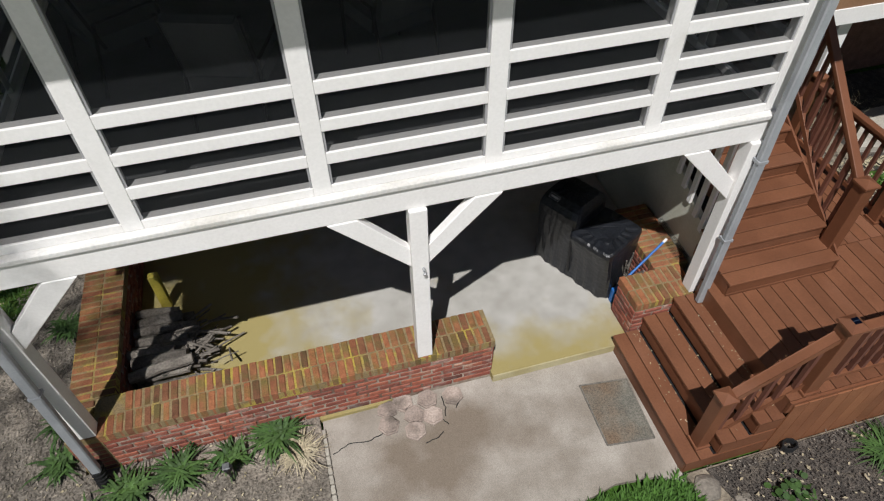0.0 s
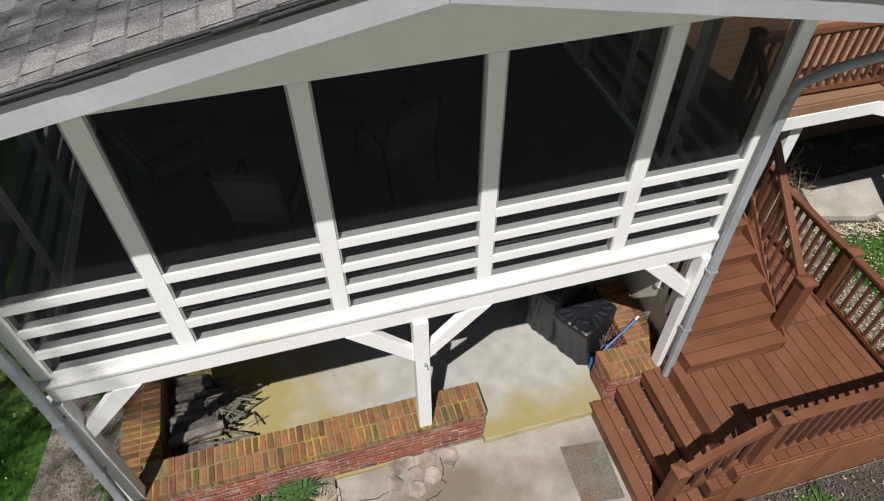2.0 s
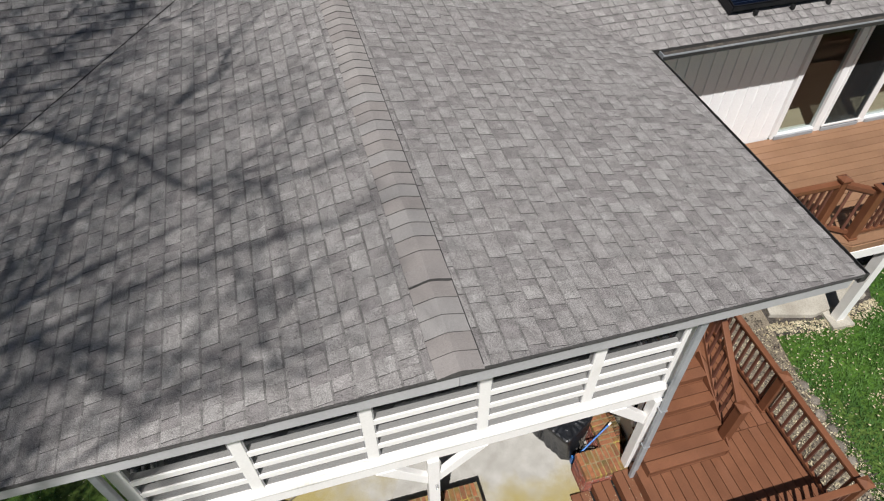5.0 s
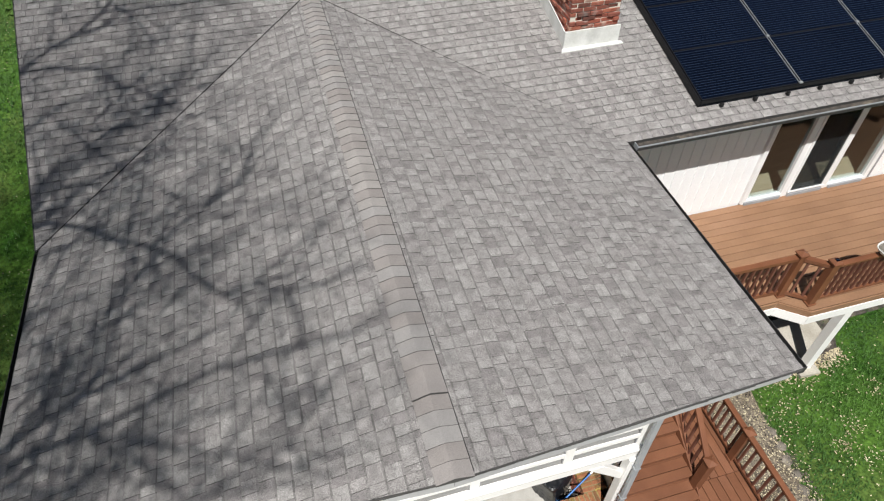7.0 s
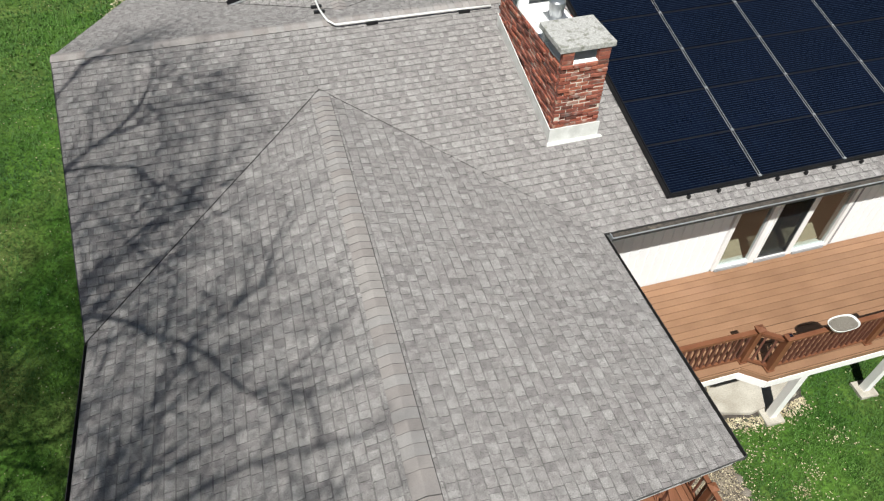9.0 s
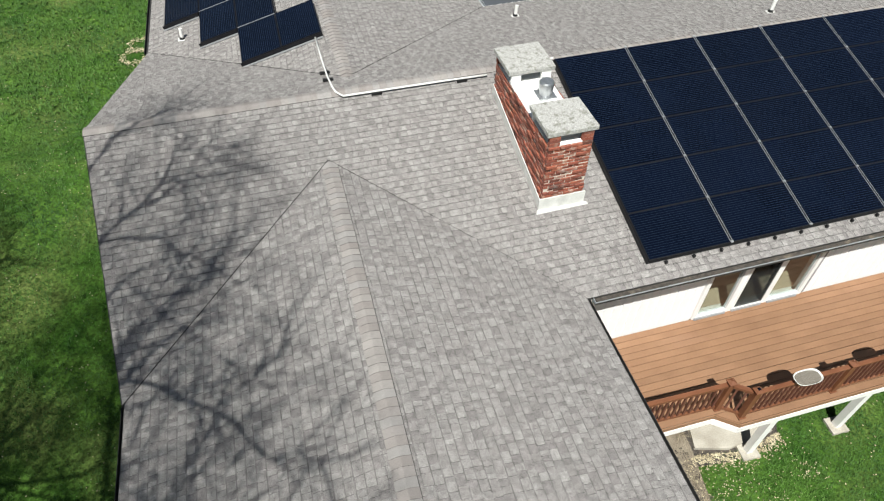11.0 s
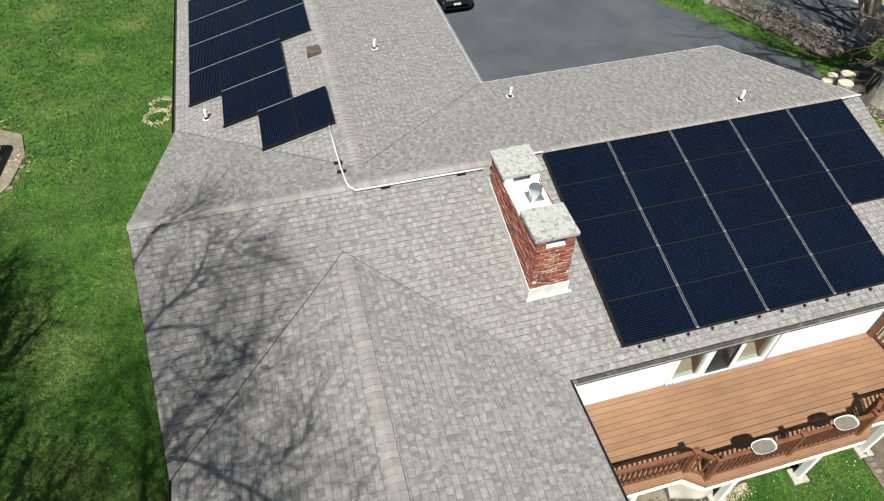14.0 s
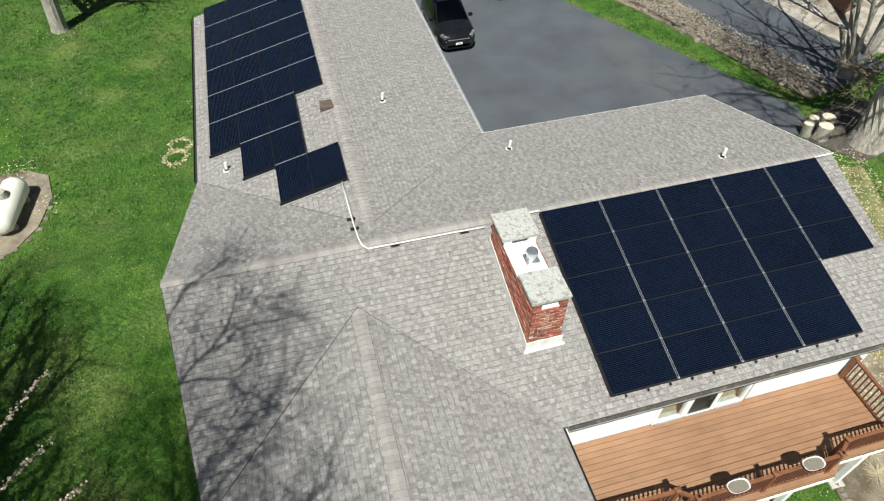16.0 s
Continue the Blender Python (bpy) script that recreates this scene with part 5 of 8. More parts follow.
for x, y in ((0.37, 9.90), (0.385, 9.40), (1.25, 8.44), (3.05, 8.42)):
    part("support_block", box(x - 0.12, x + 0.1, y - 0.04, y + 0.04, zr(x, y) + 0.0, zr(x, y) + 0.055, 0.008), BLACK, con, "black support block")
part("tube", tube([(4.42, 8.5, 6.44), (4.7, 8.52, 6.44), (5.1, 8.53, 6.44)], 0.02, 8), PVC, con)
part("tube", tube([(13.45, 8.5, 6.43), (14.1, 8.55, 6.40)], 0.02, 8), PVC, con)

# ---- beds, lawn details and yard things ----
drape("bed_front", [(-4.6, -2.6), (-1.05, -2.6), (-1.02, -0.004), (-3.12, -0.004), (-3.12, 3.8), (-3.40, 3.8), (-3.75, 2.8), (-4.02, 2.0), (-4.12, 1.3), (-4.25, 0.6), (-4.4, -0.3), (-4.55, -1.2)], 0.075, BEDSOIL, "dark mulch and bare soil bed beside the patio wall", "garden bed", 0.35)
drape("bed_right", [(2.05, -1.45), (5.11, -1.45), (5.11, 1.75), (4.3, 1.8), (4.3, 3.8), (6.9, 3.8), (6.75, 2.1), (6.48, 0.7), (6.35, -0.6), (6.1, -3.2), (2.6, -3.2), (2.2, -2.0)], 0.05, DIRT, "bare soil with leaf litter beside the deck landing", "garden bed", 0.35)
drape("bed_mulch", [(2.25, -1.47), (5.0, -1.47), (5.3, -3.1), (2.7, -3.1)], 0.065, MULCH, "dark bark mulch bed in front of the landing", "garden bed", 0.3)
whole("stone_slab", prism([(6.80, 2.10), (7.55, 1.88), (8.75, 2.0), (8.85, 2.85), (7.0, 2.80)], -0.25, -0.02), STONE, "pale concrete slab under the deck", "slab", kind="structure")
drape("bed_under_deck", [(6.7, 2.6), (6.45, 1.75), (7.5, 1.62), (8.8, 1.80), (9.2, 2.5), (12.2, 2.6), (12.2, 3.75), (6.9, 3.75)], 0.03, MULCH, "dark bare soil with twigs under the deck", "garden bed", 0.3)
drape("thin_grass_east", [(14.6, 4.0), (18.5, 5.0), (20.0, 8.0), (20.2, 11.6), (17.5, 12.4), (15.2, 11.0)], 0.015, surface("thin_dry_grass", (0.10, 0.11, 0.035), (0.25, 0.22, 0.115), 1.6, 0.95, 0.7, 22, fine_mix=0.55, c=((0.06, 0.10, 0.02), 0.52, 0.66)), "thin straw-coloured grass east of the house", "lawn", 0.5)
drape("bed_deck_end", [(12.15, 0.2), (13.6, 0.0), (15.4, 0.9), (16.8, 3.4), (16.4, 5.4), (13.5, 5.2), (13.35, 3.7), (12.9, 2.6), (12.3, 2.2)], 0.05, DIRT, "tan dry soil bed at the end of the deck", "garden bed", 0.4)
drape("bed_tank", [(-13.4, 15.9), (-11.8, 14.9), (-10.6, 15.3), (-9.9, 16.4), (-9.65, 17.9), (-9.95, 19.2), (-10.8, 19.7), (-12.2, 19.6), (-13.6, 18.6)], 0.05, DIRT, "oval bark and soil bed round the gas tank", "garden bed", 0.4)
drape("bed_tree", [(20.3, 11.9), (21.6, 12.0), (22.6, 13.2), (22.9, 15.2), (21.2, 15.2), (20.3, 14.9), (19.2, 14.6), (18.9, 13.6), (19.3, 13.0)], 0.04, MULCH, "dark soil round the big tree and cut logs", "garden bed", 0.5)
drape("dirt_right", [(21.7, 11.6), (27, 10.5), (27, 14.5), (23.0, 15.1), (22.7, 13.2)], 0.045, DIRT, "dry leaf-covered ground beyond the tree", "garden bed", 0.6)


def scatter(name, n, where, mat, size, label, category, seed, flat=True, lift=0.06):
    """Many small flakes lying on the ground; where(r) gives a plan point."""
    r = random.Random(seed)
    vs, fs = [], []
    for _ in range(n):
        x, y = where(r)
        z = ground_z(x, y) + lift
        a, s = r.uniform(0, 6.28), size * r.uniform(0.5, 1.4)
        c, d = math.cos(a) * s, math.sin(a) * s
        t = r.uniform(0.0, 0.5) * s
        k = len(vs)
        vs += [(x - c, y - d, z), (x + d * 0.5, y - c * 0.5, z + t), (x + c, y + d, z + t * 0.4), (x - d * 0.5, y + c * 0.5, z)]
        fs.append((k, k + 1, k + 2, k + 3))
    me = mesh_of(vs, fs, name)
    me.materials.append(mat)
    return tagged(new(name, me), label, category, kind="stuff")


def in_rect(x0, x1, y0, y1):
    return lambda r: (r.uniform(x0, x1), r.uniform(y0, y1))


def blobs(centres):
    return lambda r: (lambda c: (r.gauss(c[0], c[2]), r.gauss(c[1], c[2])))(r.choice(centres))


def off_lawn(x, y):
    if -3.5 < x < 13.2 and 3.8 < y < 13.6 or -3.5 < x < 5.0 and 13 < y < 24.4:
        return True
    if -3.12 < x < 5.12 and -1.5 < y < 4 or -1.1 < x < 2.05 and -2.9 < y < 0.0 and not (x > 0.9 and y < -1.42):
        return True
    if -4.15 < x < -1.0 and -2.6 < y < 1.9 or 2.0 < x < 6.35 and -3.2 < y < 4:
        return True
    if x > 4.8 and y > 13.2:
        e = 20.0 - max(0.0, y - 15.0) * 0.52
        return x < e or x > 20.75 - 0.38 * (y - 16.2) and y > 15.5
    if -13.4 < x < -9.75 and 15.2 < y < 19.5 or 19.0 < x < 22.6 and 12 < y < 15 or 6.7 < x < 8.9 and 1.8 < y < 3.8:
        return True
    return False


def grass(name, n, x0, x1, y0, y1, h, seed, label):
    """Tufts of blades, three to a tuft."""
    r = random.Random(seed)
    vs, fs = [], []
    while n > 0:
        x, y = r.uniform(x0, x1), r.uniform(y0, y1)
        n -= 1
        if off_lawn(x, y):
            continue
        if noise.noise((x * 0.55, y * 0.55, 3.0)) < -0.25 and r.random() < 0.7:
            continue
        z = ground_z(x, y) - 0.01
        hh = h * r.uniform(0.6, 1.3)
        for _ in range(3):
            a = r.uniform(0, 6.28)
            w = 0.011 * hh / 0.06
            lx, ly = math.cos(a) * hh * 0.9, math.sin(a) * hh * 0.9
            px, py = -math.sin(a) * w, math.cos(a) * w
            ox, oy = r.uniform(-0.04, 0.04), r.uniform(-0.04, 0.04)
            k = len(vs)
            vs += [(x + ox - px, y + oy - py, z), (x + ox + px, y + oy + py, z), (x + ox + lx, y + oy + ly, z + hh)]
            fs.append((k, k + 1, k + 2))
    me = mesh_of(vs, fs, name)
    me.materials.append(GRASSB)
    return tagged(new(name, me), label, "grass", kind="stuff")


GRASSB = surface("grass_blade", (0.030, 0.090, 0.010), (0.070, 0.155, 0.020), 0.5, 0.75, 0.0, 20, fine_mix=0.2, rnd=0.30, island=True, c=((0.13, 0.16, 0.05), 0.60, 0.72))
grass("grass_left", 80000, -16, -3.6, -2, 16, 0.06, 21, "bright green mown grass beside the house")
grass("grass_back", 60000, -20, -3.6, 16, 38, 0.085, 22, "bright green mown grass behind the house")
grass("grass_right", 40000, 5.0, 15, -4, 4.0, 0.06, 23, "bright green mown grass below the deck")
grass("grass_verge", 26000, 12, 23, 8, 32, 0.075, 24, "green grass verge beside the driveway")
grass("grass_front", 5200, 0.92, 2.2, -2.9, -1.43, 0.11, 25, "green grass at the end of the walkway")

scatter("petals_right", 950, blobs([(6.6, 1.1, 0.25), (6.5, 0.3, 0.2), (7.2, 1.6, 0.3), (8.2, 0.6, 1.2), (8.4, -0.3, 0.9), (9.5, 1.3, 0.9), (11, 1.5, 1.0), (7.4, 0.9, 0.5), (5.7, 0.5, 0.35), (5.6, -0.8, 0.4), (12.2, 1.8, 0.5), (7.6, 0.15, 0.12), (7.9, -0.15, 0.15), (8.1, 0.45, 0.12), (9.0, 1.0, 0.15), (6.9, 0.9, 0.3), (8.6, 0.2, 1.6), (7.4, -0.8, 1.0)]), LITTER, 0.019, "pale fallen petals and dry leaves on the lawn", "fallen petals", 31)
scatter("petals_left", 3200, blobs([(-6, 8, 2.5), (-8, 14, 2.5), (-6, 20, 2.5), (-10, 24, 3), (-12, 12, 3), (-13, 26, 3), (-5, 3, 1.2)]), LITTER, 0.017, "pale fallen petals on the lawn", "fallen petals", 32)
scatter("petals_house", 500, blobs([(-4.3, 22.5, 0.3), (-4.2, 24.0, 0.25), (-9.9, 17.5, 0.4), (-11.0, 19.8, 0.4), (-13, 21, 0.9), (-10.8, 30.3, 0.5)]), LITTER, 0.035, "pale litter along the house wall", "fallen petals", 33)
r0 = random.Random(9)
ring_pts = []
for cx, cy, rr in ((-5.35, 19.0, 0.42), (-5.15, 19.75, 0.40)):
    for k in range(9):
        a = k * 0.7
        ring_pts.append((cx + rr * math.cos(a), cy + rr * math.sin(a), 0.075))
scatter("petal_ring", 700, blobs(ring_pts), LITTER, 0.030, "pale ring of dried white flowers on the lawn", "flowers", 34)
scatter("bed_stems", 260, in_rect(2.3, 5.0, -3.0, -1.5), DRY, 0.020, "thin pale dry stems on the mulch", "mulch", 46, lift=0.107)
scatter("bark_chips", 9000, in_rect(2.3, 5.0, -3.0, -1.5), CHIPS, 0.010, "dark bark chips in the bed", "mulch", 35, lift=0.10)
scatter("landing_chips", 3600, in_rect(5.13, 6.6, -1.6, 2.2), CHIPS, 0.020, "dark bark bits between the landing and the lawn", "mulch", 44, lift=0.068)
scatter("slab_litter", 900, lambda r: (lambda x: (x, 1.86 + 0.08 * math.sin(x * 3) - abs(r.gauss(0, 0.16))))(r.uniform(6.6, 8.9)), LITTER, 0.024, "dry leaves along the slab's edge", "leaf litter", 45, lift=0.05)
scatter("leaf_litter", 2400, in_rect(5.15, 6.55, -1.5, 1.9), LITTER, 0.018, "dry leaf litter on bare soil", "leaf litter", 36, lift=0.07)
scatter("soil_litter", 5000, in_rect(-4.4, -1.1, -1.8, 0.0), BEDBITS, 0.016, "dry stems and leaves on the bed", "leaf litter", 37, lift=0.085)
scatter("side_bed_litter", 2500, in_rect(-4.05, -3.15, 0.0, 2.9), BEDBITS, 0.017, "dry stems and leaves on the side bed", "leaf litter", 43, lift=0.085)
scatter("pale_bed_litter", 500, in_rect(-4.4, -1.1, -1.8, 0.0), LITTER, 0.016, "pale dead leaves on the bed", "leaf litter", 41, lift=0.09)
scatter("straw_east", 7000, in_rect(14.3, 20.5, 3.0, 12.6), LITTER, 0.042, "pale straw and dead leaves on thin grass", "leaf litter", 42, lift=0.06)
scatter("bank_litter", 4500, lambda r: (lambda u: (20.9 - 3.2 * u + r.uniform(-0.45, 1.6), 16.3 + 9.5 * u))(r.random()), surface("brown_leaf_litter", (0.13, 0.105, 0.085), (0.30, 0.26, 0.215), 6, 0.9, 0.0, 40, rnd=0.4, island=True), 0.05, "dry leaves on the stony bank", "leaf litter", 38, lift=0.35)
scatter("patio_gravel", 1100, lambda r: (2.0 - abs(r.gauss(0, 0.38)), -0.085 - abs(r.gauss(0, 0.09))), surface("mixed_grit", (0.19, 0.135, 0.10), (0.40, 0.33, 0.27), 9, 0.95, 0.0, 40, rnd=0.5, island=True), 0.013, "loose grit along the patio edge", "gravel", 39, lift=0.05)
scatter("leaf_litter_bed", 90, in_rect(2.2, 5.0, -1.62, -1.45), LOG, 0.014, "dry leaves along the deck skirt", "leaf litter", 40, lift=0.11)


# plants
def clump(x, y, n, length, seed, label, mat=None, width=0.017, upright=0.95):
    """A clump of arching strap leaves."""
    r = random.Random(seed)
    p = thing("strap_leaf_plant", (x, y, ground_z(x, y)), label, "plant", "bed plants")
    bm = bmesh.new()
    z0 = ground_z(x, y) + (0.09 if x < -1.0 else 0.03)
    for _ in range(int(n * 1.7)):
        a, L = r.uniform(0, 6.28), length * r.uniform(0.45, 1.0)
        d = Vector((math.cos(a), math.sin(a), 0))
        s = Vector((-d.y, d.x, 0))
        o = Vector((x + r.gauss(0, 0.05), y + r.gauss(0, 0.05), z0))
        prev = None
        for k in range(5):
            u = k / 4
            c = o + d * L * (u * 0.85) * (0.5 + 0.5 * u) + Vector((0, 0, L * upright * (u - 0.75 * u * u)))
            w = width * (1 - u) ** 0.6 + 0.001
            pair = (bm.verts.new(c - s * w), bm.verts.new(c + s * w))
            if prev:
                bm.faces.new((prev[0], prev[1], pair[1], pair[0]))
            prev = pair
    part("leaves", bm, mat or LEAF, p)
    return p


for i, (x, y, n, L) in enumerate(((-2.72, -0.28, 60, 0.30), (-2.28, -0.24, 75, 0.34), (-1.85, -0.22, 50, 0.26), (-1.42, -0.14, 90, 0.36), (-3.28, 0.55, 60, 0.3), (-3.32, 0.15, 50, 0.28), (-3.05, -0.45, 40, 0.25), (-3.45, 1.75, 50, 0.28))):
    clump(x, y, n, L, 60 + i, "clump of green strap leaves in the mulch bed")
clump(3.9, -1.78, 170, 0.34, 81, "dense tuft of green grassy leaves by the skirt", width=0.011)
for i, (x, y) in enumerate(((13.75, 1.75), (14.3, 1.3), (14.0, 2.4), (14.7, 2.0), (13.9, 3.2))):
    clump(x, y, 90, 0.55, 140 + i, "clump of dry tan ornamental grass at the deck end", DRY, 0.008, 0.55)
clump(-1.25, -0.32, 90, 0.34, 82, "clump of dry straw-coloured stems", DRY, 0.006, 0.35)
r = random.Random(3)
leafy = thing("leafy_plant", (2.85, -1.86, ground_z(2.85, -1.86)), "low plant with round bright green leaves", "plant", "bed plants")
bm = bmesh.new()
for _ in range(70):
    c = Vector((2.85 + r.gauss(0, 0.10), -1.86 + r.gauss(0, 0.08), ground_z(2.85, -1.86) + r.uniform(0.05, 0.17)))
    nrm = Vector((r.gauss(0, 0.4), r.gauss(0, 0.4), 1)).normalized()
    bmesh.ops.create_circle(bm, cap_ends=True, segments=7, radius=r.uniform(0.018, 0.035), matrix=Matrix.Translation(c) @ nrm.to_track_quat("Z", "Y").to_matrix().to_4x4())
part("leaves", bm, LEAF, leafy)

# edging, pavers, mat
whole("wall_footing", prism([(-2.55, -0.004), (-2.45, -0.045), (-1.2, -0.040), (-0.45, -0.036), (-0.30, -0.004)], -0.06, 0.040), PATIO, "tan mossy concrete footing along the brick wall", "footing", kind="structure")
HEX = ((-0.40, -0.26, 0.1), (-0.22, -0.06, 0.5), (0.02, -0.09, 0.2), (0.03, -0.27, 0.3), (-0.17, -0.38, 0.45), (0.27, -0.12, 0.6), (-0.38, -0.09, 0.3), (-0.14, -0.22, 0.15))
for i in range(9):
    y = -0.14 - i * 0.092
    whole("edging_brick", box(-1.045, -0.985, y - 0.082, y, -0.08, 0.035, 0.012), STONE, "small weathered edging block beside the walkway", "edging block", "walkway edging")
for i, (x, y, a) in enumerate(HEX):
    poly = [(x + 0.106 * math.cos(a + k * math.pi / 3), y + 0.106 * math.sin(a + k * math.pi / 3)) for k in range(6)]
    bm = prism(poly, -0.03, 0.030 + 0.006 * (i % 3))
    bmesh.ops.bevel(bm, geom=[e for e in bm.edges if min(v.co.z for v in e.verts) > 0.02], offset=0.014, segments=2, affect="EDGES")
    whole("hexagon_paver", bm, PINKH, "worn pinkish hexagonal paver in broken concrete", "paver", "hexagonal pavers")
r = random.Random(14)
cr = thing("crack", (0.0, -0.3, 0.0), "dark jagged cracks in the broken walkway concrete", "crack")
for pts in (((-0.20, -0.16), (-0.02, -0.20), (0.02, -0.30), (0.12, -0.33), (0.15, -0.42)), ((0.16, -0.10), (0.17, -0.22), (0.14, -0.33)), ((-0.02, -0.18), (0.0, -0.08)), ((0.33, -0.10), (0.31, -0.2), (0.25, -0.27)), ((-0.95, -0.4), (-0.8, -0.33), (-0.6, -0.36), (-0.42, -0.30)), ((-0.10, -0.52), (0.02, -0.50), (0.1, -0.45))):
    q = []
    for (a, b), (c, d) in zip(pts, pts[1:]):
        for k in range(4):
            q.append((a + (c - a) * k / 4 + r.uniform(-0.008, 0.008), b + (d - b) * k / 4 + r.uniform(-0.008, 0.008), 0.004))
    part("crack_line", tube(q, 0.0048, 4), BLACK, cr)
tagged(whole("door_mat", prism([(1.515, -0.365), (1.50, -1.015), (1.955, -1.065), (1.99, -0.42)], 0.001, 0.014), MATGREY, "grey worn door mat with brown stains on the walkway", "door mat"))
bm = bmesh.new()
for a, b in (((1.515, -0.365), (1.50, -1.015)), ((1.50, -1.015), (1.955, -1.065)), ((1.955, -1.065), (1.99, -0.42)), ((1.99, -0.42), (1.515, -0.365))):
    bar((*a, 0.014), (*b, 0.014), 0.014, 0.010, bm=bm)
part("rubber_rim", bm, surface("mat_rim", (0.13, 0.12, 0.105), (0.18, 0.165, 0.14), 9, 0.8, 0.2, 60), bpy.data.objects["door_mat"])

# path light
pl = thing("path_light", (-1.84, -0.42, 0.0), "black solar path light in the bed", "garden light")
part("stake", rod((-1.84, -0.42, -0.02), (-1.84, -0.42, 0.25), 0.012), BLACK, pl)
part("lamp_body", rod((-1.84, -0.42, 0.25), (-1.84, -0.42, 0.33), 0.035, 0.055, 4), BLACK, pl)
part("lens", box(-1.87, -1.81, -0.45, -0.39, 0.331, 0.345, 0.004), STEEL, pl, "grey solar lens")

ROCKM = surface("field_stone", (0.13, 0.115, 0.095), (0.24, 0.21, 0.175), 4, 0.95, 0.6, 40, fine_mix=0.3, rnd=0.3)


# rocks by the steps and along the bed
def rock(x, y, s, seed, label, group):
    r = random.Random(seed)
    bm = bmesh.new()
    bmesh.ops.create_icosphere(bm, subdivisions=2, radius=1)
    z = ground_z(x, y)
    a = r.uniform(0, 3.1)
    for v in bm.verts:
        n = 1 + 0.28 * noise.noise(v.co * 1.7 + Vector((seed, 0, 0)))
        c = v.co * n
        c = Vector((c.x * s[0], c.y * s[1], max(c.z, -0.5) * s[2]))
        c.rotate(Euler((0, 0, a)))
        v.co = c + Vector((x, y, z + s[2] * 0.35))
    return whole("rock", bm, ROCKM, label, "rock", group)


rock(2.17, -1.62, (0.15, 0.13, 0.08), 3, "mossy grey-brown stone at the foot of the steps", "bed stones")
rock(2.42, -1.80, (0.10, 0.09, 0.07), 4, "grey stone in the mulch bed", "bed stones")
for i in range(4, 11):
    t = i / 10
    rock(6.62 - 0.32 * t + 0.03 * (i % 2), 1.75 - 2.6 * t, (0.10, 0.12, 0.06), 20 + i, "flat tan edging stone beside the lawn", "lawn edging stones")
for i in range(26):
    a = i / 26 * 6.28
    rock(-11.6 + 1.95 * math.cos(a) * (1.0 if math.cos(a) > 0 else 0.85), 17.3 + 2.25 * math.sin(a), (0.10, 0.11, 0.06), 60 + i, "small stone edging the tank bed", "tank bed stones")
bm = bmesh.new()
for k in range(3):
    tube([(3.05 + 0.07 * math.cos(a / 8 * 6.283), -1.50 + 0.05 * math.sin(a / 8 * 6.283), 0.07 + 0.022 * k) for a in range(9)], 0.012, 6, bm)
whole("hose_coil", bm, BLACK, "small coil of black drain hose by the skirt", "hose")

# log pile
r = random.Random(44)
rows = [(-2.55, 0.22), (-2.52, 0.33), (-2.50, 0.44)]
for k in range(17):
    lay, i = divmod(k, 7)
    y = 0.72 + i * 0.125 + (0.06 if lay % 2 else 0) + r.uniform(-0.02, 0.02)
    z = 0.165 + lay * 0.105
    R = r.uniform(0.05, 0.068)
    x0, x1 = -2.70 + r.uniform(0, 0.08), -2.16 + r.uniform(-0.12, 0.1)
    a, b = Vector((x0, y + r.uniform(-0.03, 0.03), z)), Vector((x1, y + r.uniform(-0.05, 0.05), z + r.uniform(-0.01, 0.02)))
    lg = thing("firewood_log", a.lerp(b, 0.5), "weathered grey-black firewood log in the pile", "log", "firewood logs")
    mid = a.lerp(b, 0.5) + Vector((0, r.uniform(-0.02, 0.02), r.uniform(0, 0.015)))
    part("bark", tube([a, a.lerp(mid, 0.5), mid, mid.lerp(b, 0.5), b], [R, R * 1.05, R * 0.96, R, R * 0.92], 9), LOG, lg)
    part("cut_end", rod(a - Vector((0.004, 0, 0)), a + Vector((0.002, 0, 0)), R * 0.9, n=9), LOG, lg)
bm = bmesh.new()
for _ in range(80):
    c = Vector((-2.12 + r.gauss(0, 0.13), 0.98 + r.gauss(0, 0.2), 0.13 + r.random() * 0.22))
    d = Vector((r.uniform(-1, 1), r.uniform(-0.5, 0.5), r.uniform(-0.2, 0.35))).normalized() * r.uniform(0.08, 0.24)
    tube([c - d, c + Vector((0, 0, 0.01)), c + d], r.uniform(0.006, 0.017), 5, bm)
tagged(whole("kindling", bm, LOG, "loose grey kindling sticks beside the logs", "kindling", kind="stuff"))
bm = bmesh.new()
for _ in range(16):
    c = Vector((-0.85 + r.gauss(0, 0.22), 0.50 + r.gauss(0, 0.05), 0.107))
    d = Vector((r.uniform(-1, 1), r.uniform(-0.7, 0.7), 0)).normalized() * r.uniform(0.06, 0.2)
    tube([c - d, c + Vector((r.uniform(-0.02, 0.02), 0.02, 0.012)), c + d], 0.004, 4, bm)
tagged(whole("dry_twigs", bm, TWIG, "thin dry twigs lying on the patio", "twigs", kind="stuff"))
whole("yellow_post", box(-2.46, -2.36, 1.70, 1.78, 0.1, 0.62, 0.01), YELP, "short worn yellow painted post by the logs", "post")

